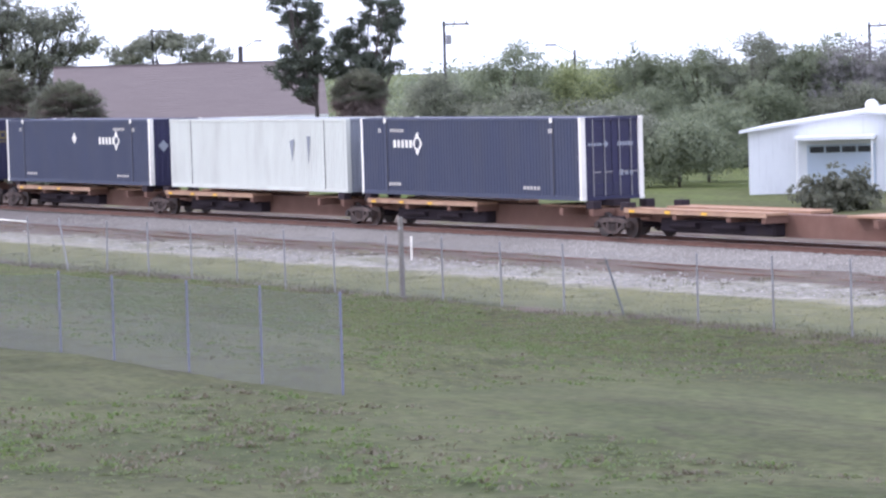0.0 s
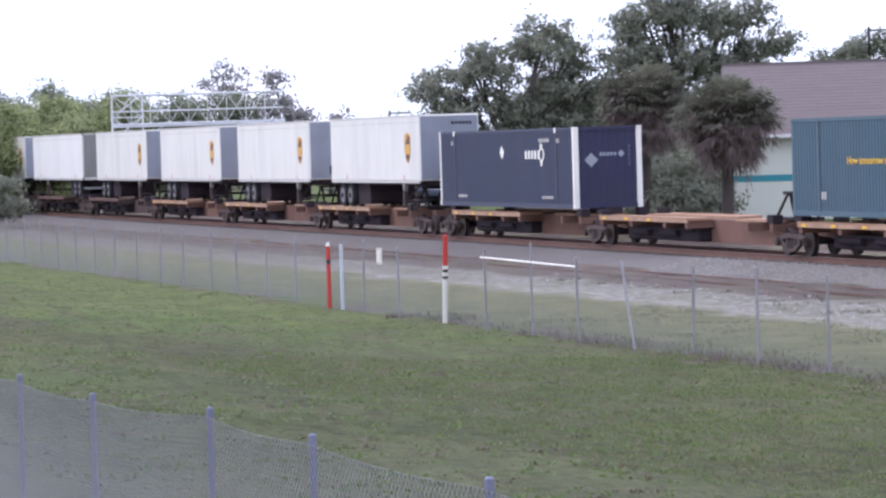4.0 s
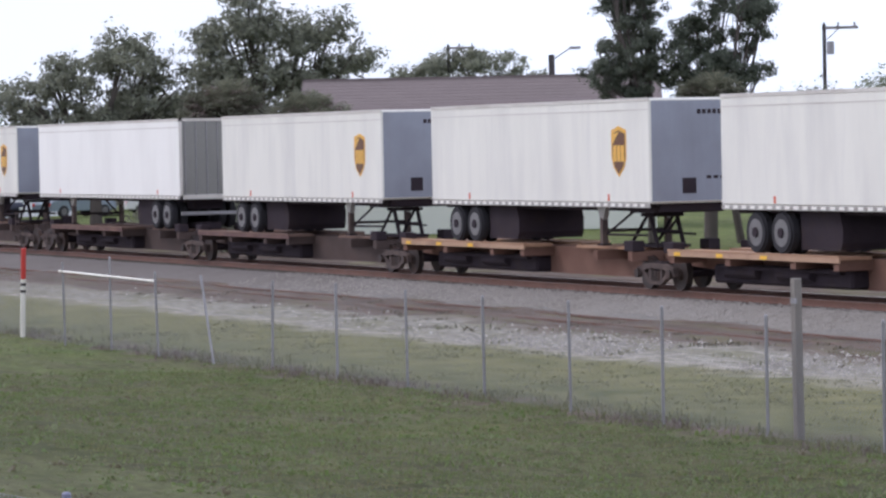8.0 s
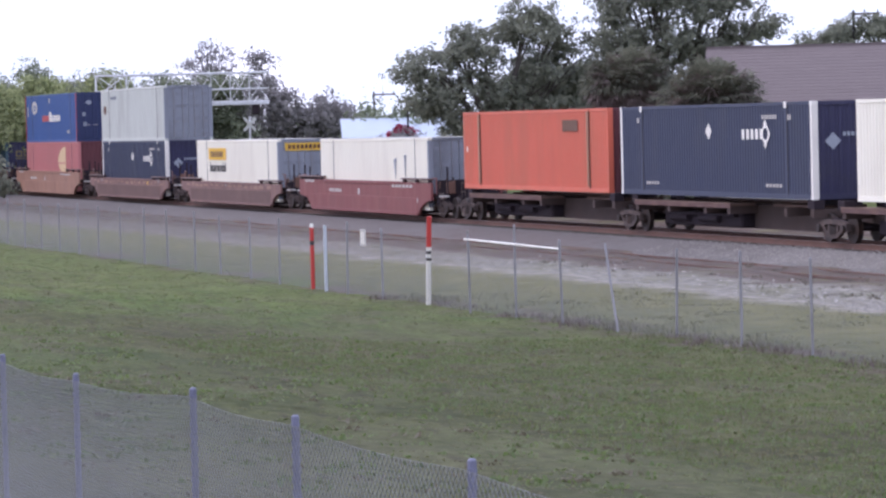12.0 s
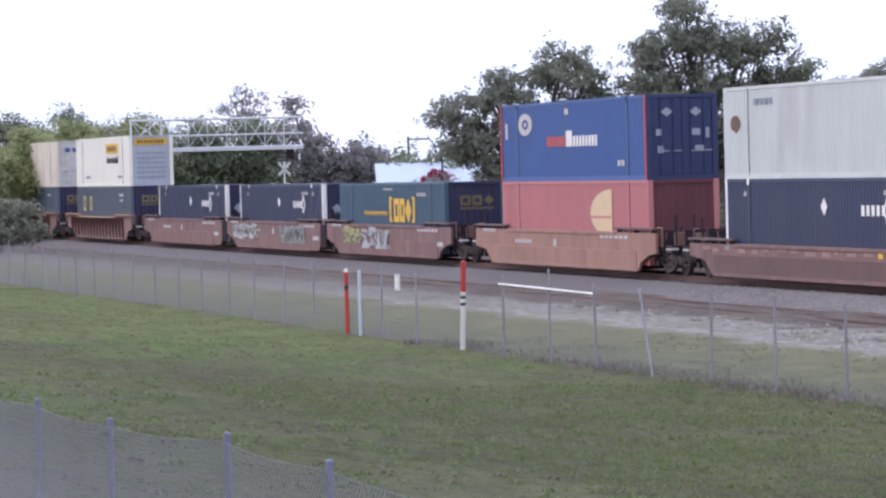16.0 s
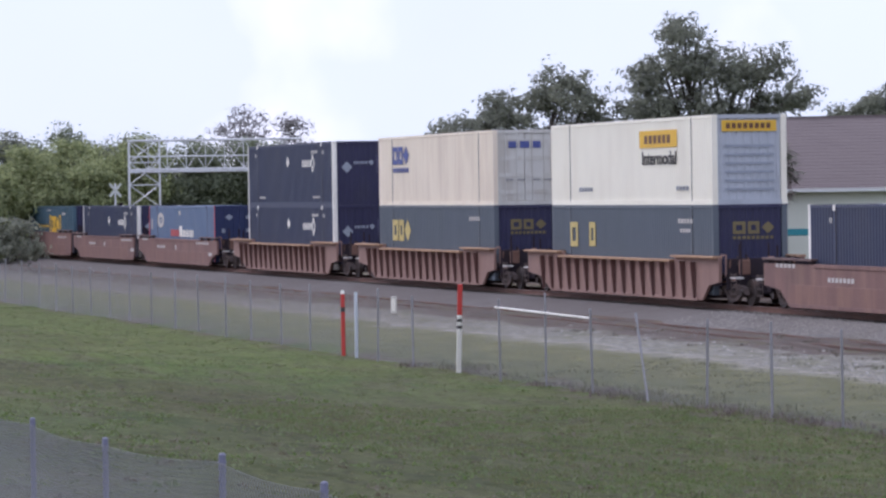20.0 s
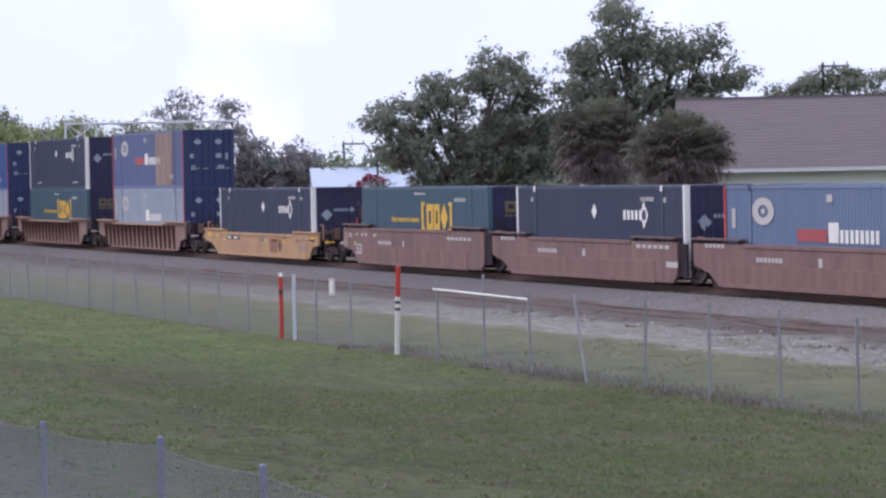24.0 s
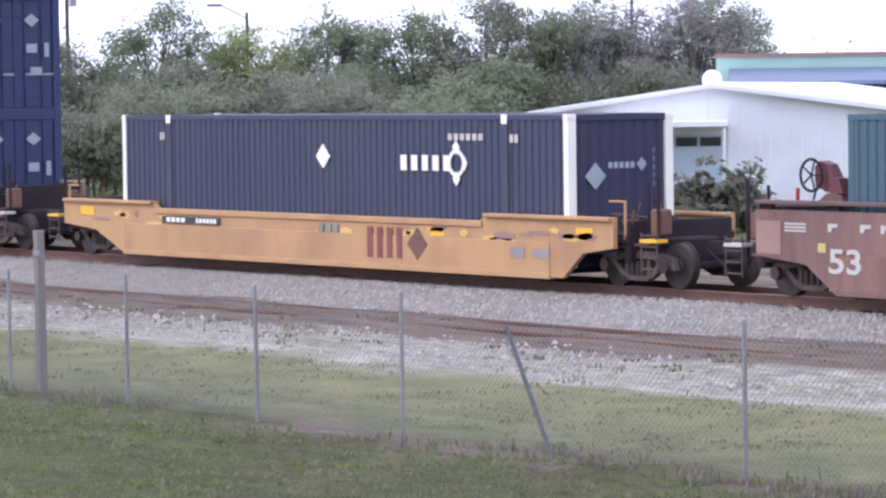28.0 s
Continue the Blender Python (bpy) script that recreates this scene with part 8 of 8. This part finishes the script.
d = bx("garage_door", (2.5, 5.4, -0.06, -0.03, -0.1, 1.95), M["door_blue"], shed, "pale blue sectional door")
for k in range(4):
    bx("door_section", (2.52, 5.38, -0.075, -0.06, 0.0 + k * 0.42, 0.38 + k * 0.42), M["door_blue"], d)
for k in range(4):
    bx("pane", (2.62 + k * 0.68, 3.22 + k * 0.68, -0.085, -0.07, 1.60, 1.86), M["glass"], d)
v = [(SW / 2 + 0.1, 0.6, SA + 0.10), (SW + 0.35, 0.6, SE + 0.06), (SW + 0.35, 13.0, SA + 0.04), (SW / 2 + 0.1, 13.0, SA + 0.12)]
raw("rear_roof", v + [(a, b, c + 0.06) for a, b, c in v], [(3, 2, 1, 0), (4, 5, 6, 7), (0, 1, 5, 4), (1, 2, 6, 5), (2, 3, 7, 6), (3, 0, 4, 7)], M["metal_white"], shed, "low white roof rising towards the back")
vb = thing("roof_vent", "white ball-shaped roof vent on the metal building", "roof vent", pose(-78.2, 67.6, 4.06))
bm = bmesh.new()
bmesh.ops.create_uvsphere(bm, u_segments=18, v_segments=12, radius=0.30, matrix=Matrix.Translation((0, 0, 0.33)))
part("ball", bm, M["trim"], vb, smooth=True)
part("neck", rod(bmesh.new(), (0, 0, -0.15), (0, 0, 0.1), 0.16, 12), M["trim"], vb)

mint = thing("mint_building", "mint green flat-roofed building with a blue lean-to roof", "building", pose(-84.64, 73.35, 0.9, 0, 0, s_ang))
bm = box(bmesh.new(), 0, 14, 0, 0.25, -0.3, 4.2)
box(bm, 0, 0.25, 0.25, 8, -0.3, 4.2)
box(bm, 13.75, 14, 0.25, 8, -0.3, 4.2)
box(bm, 0.25, 13.75, 7.75, 8, -0.3, 4.2)
part("wall", bm, M["mint"], mint)
bx("flat_roof", (0.25, 13.75, 0.25, 7.75, 3.9, 4.05), M["end_grey"], mint)
bx("parapet_cap", (-0.06, 14.06, -0.06, 0.31, 4.2, 4.32), M["cap"], mint, "reddish parapet cap")
v = [(0.4, -2.6, 3.30), (14, -2.6, 3.30), (14, 0, 3.72), (0.4, 0, 3.72), (0.4, -2.6, 3.42), (14, -2.6, 3.42), (14, 0, 3.84), (0.4, 0, 3.84)]
raw("lean_to_roof", v, [(3, 2, 1, 0), (4, 5, 6, 7), (0, 1, 5, 4), (1, 2, 6, 5), (2, 3, 7, 6), (3, 0, 4, 7)], M["blue_roof"], mint, "blue metal lean-to roof")
for k in range(3):
    part("roof_post", rod(bmesh.new(), (0.6 + k * 6.6, -2.5, -0.2), (0.6 + k * 6.6, -2.5, 3.3), 0.05, 8), M["trim"], mint)

pb = thing("pale_house", "low pale house with a blue-grey metal roof", "house", pose(-192.5, 54.5, 0.9, 0, 0, 76))
bx("wall", (0, 7.5, 0, 0.2, -0.3, 2.5), M["metal_white"], pb)
bx("wall", (0, 0.2, 0.2, 6, -0.3, 2.5), M["metal_white"], pb)
bx("wall", (7.3, 7.5, 0.2, 6, -0.3, 2.5), M["metal_white"], pb)
v = [(-0.3, -0.4, 2.4), (7.8, -0.4, 2.4), (7.8, 3.2, 3.7), (-0.3, 3.2, 3.7), (-0.3, -0.4, 2.5), (7.8, -0.4, 2.5), (7.8, 3.2, 3.8), (-0.3, 3.2, 3.8)]
raw("roof", v, [(3, 2, 1, 0), (4, 5, 6, 7), (0, 1, 5, 4), (1, 2, 6, 5), (2, 3, 7, 6), (3, 0, 4, 7)], M["door_blue"], pb, "pale blue-grey metal roof")
bx("door", (3.0, 3.9, -0.03, 0.0, -0.1, 1.9), M["glass"], pb)

ds = thing("satellite_dish", "white satellite dish on a short mast", "satellite dish", pose(-102.2, 58.8, ground_z(-102.2, 58.8), 0, 0, facing(-102.2, 58.8)))
part("mast", rod(bmesh.new(), (0, 0, -0.1), (0, 0, 2.7), 0.04, 8), M["galv"], ds)
bm = bmesh.new()
bmesh.ops.create_uvsphere(bm, u_segments=16, v_segments=10, radius=0.34, matrix=Matrix.Translation((0, 0, 2.75)) @ Matrix.Diagonal((1, 0.35, 0.85, 1)))
part("dish", bm, M["trim"], ds, smooth=True)


# ---- poles, signals, signs ----
def street_pole(label, x, y, top, r=0.12, arm=None, cross=False, pot=False):
    z0 = ground_z(x, y)
    ob = thing("utility_pole", label, "pole", pose(x, y, z0, 0, 0, facing(x, y)), "roadside poles")
    h = top - z0
    part("pole", rod(bmesh.new(), (0, 0, -0.3), (0, 0, h), r, 10, r * 0.8), M["pole_dark"], ob)
    if cross:
        bx("cross_arm", (-0.1, 1.45, -0.05, 0.05, h - 0.22, h - 0.10), M["wood"], ob)
        part("brace", rod(bmesh.new(), (0.0, 0, h - 0.75), (0.62, 0, h - 0.2), 0.022, 6), M["wood"], ob)
        for k in (0.0, 0.6, 1.3):
            part("insulator", rod(bmesh.new(), (k, 0, h - 0.1), (k, 0, h + 0.08), 0.045, 8), M["galv"], ob)
    if pot:
        part("transformer", rod(bmesh.new(), (0.26, -0.1, h - 1.3), (0.26, -0.1, h - 0.75), 0.16, 12), M["galv"], ob)
    if arm:
        dx, dzz = arm
        a = part("lamp_arm", rod(bmesh.new(), (0, 0, h - 0.25), (dx * 0.75, 0, h + dzz), 0.03, 8), M["galv"], ob)
        bm = box(bmesh.new(), min(dx * 0.7, dx * 1.15), max(dx * 0.7, dx * 1.15), -0.1, 0.1, h + dzz - 0.06, h + dzz + 0.06, 0.03)
        part("lamp_head", bm, M["galv"], a)
    return ob


street_pole("dark timber pole with a street lamp behind the house roof", -135.0, 65.35, 8.15, 0.17, arm=(1.1, 0.28))
street_pole("timber utility pole with crossarm and transformer", -129.5, 75.65, 9.2, 0.10, cross=True, pot=True)
street_pole("timber utility pole behind a distant tree", -173.4, 77.7, 9.8, 0.10, cross=True)
street_pole("dark pole with a street lamp over the tree belt", -117.1, 76.7, 7.35, 0.08, arm=(-1.4, 0.30))
street_pole("timber utility pole with a crossarm", -115.7, 95.5, 8.4, 0.09, cross=True)
street_pole("pale lamp post by the road", -181.9, 54.95, 5.75, 0.07, arm=(0.8, 0.05))
street_pole("distant utility pole with a crossarm", -220.8, 64.4, 6.45, 0.08, cross=True)

gan = thing("signal_gantry", "silver lattice signal bridge across the road by the track", "signal gantry", pose(-225.2, 46.7, 0.9, 0, 0, 77))


def lattice(name, x0, x1, y0, y1, z0, z1, axis, k, r, parent):
    """A box truss of four chords with slanting braces, along x or z."""
    cs = [(y0, z0), (y1, z0), (y1, z1), (y0, z1)] if axis == "x" else [(x0, y0), (x1, y0), (x1, y1), (x0, y1)]
    a0, a1 = (x0, x1) if axis == "x" else (z0, z1)

    def p(c, t):
        return (t, c[0], c[1]) if axis == "x" else (c[0], c[1], t)
    first = None
    for c in cs:
        ch = part(name, rod(bmesh.new(), p(c, a0), p(c, a1), 0.07, 6), M["alu"], parent)
        first = first or ch
    for i in range(k):
        t0, t1 = a0 + (a1 - a0) * i / k, a0 + (a1 - a0) * (i + 1) / k
        for q in range(4):
            c, d = cs[q], cs[(q + 1) % 4]
            part("brace", rod(bmesh.new(), p(c, t0), p(d, t1), r, 5), M["alu"], first)
            part("brace", rod(bmesh.new(), p(c, t0), p(d, t0), r, 5), M["alu"], first)


lattice("tower_chord", 0, 2.0, -0.6, 0.6, -0.3, 7.1, "z", 5, 0.036, gan)
lattice("truss_chord", 0.0, 11.3, -0.6, 0.6, 5.15, 7.05, "x", 9, 0.022, gan)
for y in (-0.62, 0.62):
    part("middle_rail", rod(bmesh.new(), (0, y, 6.0), (11.3, y, 6.0), 0.045, 6), M["alu"], gan)
part("walkway_rail", rod(bmesh.new(), (0, -0.62, 5.0), (11.3, -0.62, 5.0), 0.07, 6), M["alu"], gan)
bx("signal_head", (10.2, 10.7, -0.3, 0.0, 4.3, 5.1), M["under"], gan, "dark signal head", 0.05)
for x, y, top in ((-215.2, 54.5, 5.0), (-221.0, 44.9, 5.17)):
    z0 = ground_z(x, y)
    cb = thing("crossing_sign", "white crossed-board level crossing sign on a post", "road sign", pose(x, y, z0, 0, 0, facing(x, y)), "crossing signs")
    part("post", rod(bmesh.new(), (0, 0, -0.2), (0, 0, top - z0), 0.06, 8), M["alu"], cb)
    for s in (-1, 1):
        bm = box(bmesh.new(), -0.55, 0.55, -0.10, -0.07, -0.085, 0.085)
        bmesh.ops.transform(bm, matrix=Matrix.Translation((0, -0.01 * s, top - z0 - 0.45)) @ Matrix.Rotation(radians(48 * s), 4, "Y"), verts=bm.verts)
        part("board", bm, M["grey_white"], cb)
    part("signal_lamp", rod(bmesh.new(), (0.35, -0.1, top - z0 - 1.4), (0.35, -0.2, top - z0 - 1.4), 0.16, 12), M["under"], cb)


# ---- parked cars ----
def car(label, x, y, turn, paint, pickup=False, L=4.6):
    z0 = ground_z(x, y)
    ob = thing("car", label, "car", pose(x, y, z0, 0, 0, turn), "parked cars")
    h = L / 2
    o = [(-h, 0.35), (-h, 0.75), (-h + 0.15, 0.88), (-h * 0.55, 0.95), (h * 0.55, 0.98), (h - 0.1, 0.86), (h, 0.6), (h, 0.35)]
    if pickup:
        o = [(-h, 0.45), (-h, 1.05), (h * 0.35, 1.08), (h - 0.15, 1.02), (h, 0.8), (h, 0.45)]
    bm = prism(bmesh.new(), o, -0.88, 0.88)
    bmesh.ops.bevel(bm, geom=bm.edges[:], offset=0.05, segments=2, affect="EDGES")
    body = part("body", bm, paint, ob)
    c = [(-h * 0.72, 0.93), (-h * 0.45, 1.48), (h * 0.12, 1.50), (h * 0.48, 0.97)] if not pickup else [(-h * 0.18, 1.05), (-h * 0.12, 1.72), (h * 0.24, 1.74), (h * 0.48, 1.06)]
    bm = prism(bmesh.new(), c, -0.72, 0.72)
    bmesh.ops.bevel(bm, geom=bm.edges[:], offset=0.04, segments=2, affect="EDGES")
    part("cabin", bm, paint, ob)
    g = [(q * 0.86 + 0.02, z0_ * 0.80 + 0.24) for q, z0_ in c]
    for s in (-1, 1):
        part("side_window", prism(bmesh.new(), g, s * 0.735 - 0.006, s * 0.735 + 0.006), M["glass"], ob)
    for wx_ in (-h * 0.62, h * 0.62):
        for s in (-1, 1):
            t = part("tyre", rod(bmesh.new(), (wx_, s * 0.72, 0.33), (wx_, s * 0.92, 0.33), 0.33, 20), M["tyre"], ob)
            part("rim", rod(bmesh.new(), (wx_, s * 0.90, 0.33), (wx_, s * 0.93, 0.33), 0.20, 12), M["rim"], t)
    for s in (-1, 1):
        bx("headlight", (h - 0.06, h + 0.01, s * 0.6 - 0.15, s * 0.6 + 0.15, 0.62, 0.76), M["lamp_glass"], body)
        bx("tail_light", (-h - 0.01, -h + 0.05, s * 0.7 - 0.1, s * 0.7 + 0.1, 0.62, 0.8), M["red"], body)
    return ob


car("silver-blue parked car beyond the oaks", -184.5, 59.8, 110, M["car_silver"])
car("white parked car beyond the oaks", -183.6, 64.8, 80, M["car_white"])
car("dark navy parked pickup beyond the track", -186.4, 55.2, 20, M["car_dark"], True, 5.2)


# ---- what moves: the whole train runs along the track ----
RUN = ((0, 0.0), (4.5, 102.1), (8, 182.6), (12.5, 285.8), (16, 365.9), (20, 458.6), (24.5, 563.1), (28, 645.1))


def motions():
    for ob, q, z in MOVERS:
        walk(ob, [(t, pose(q + s, TRACK_Y, z)) for t, s in RUN])


motions()
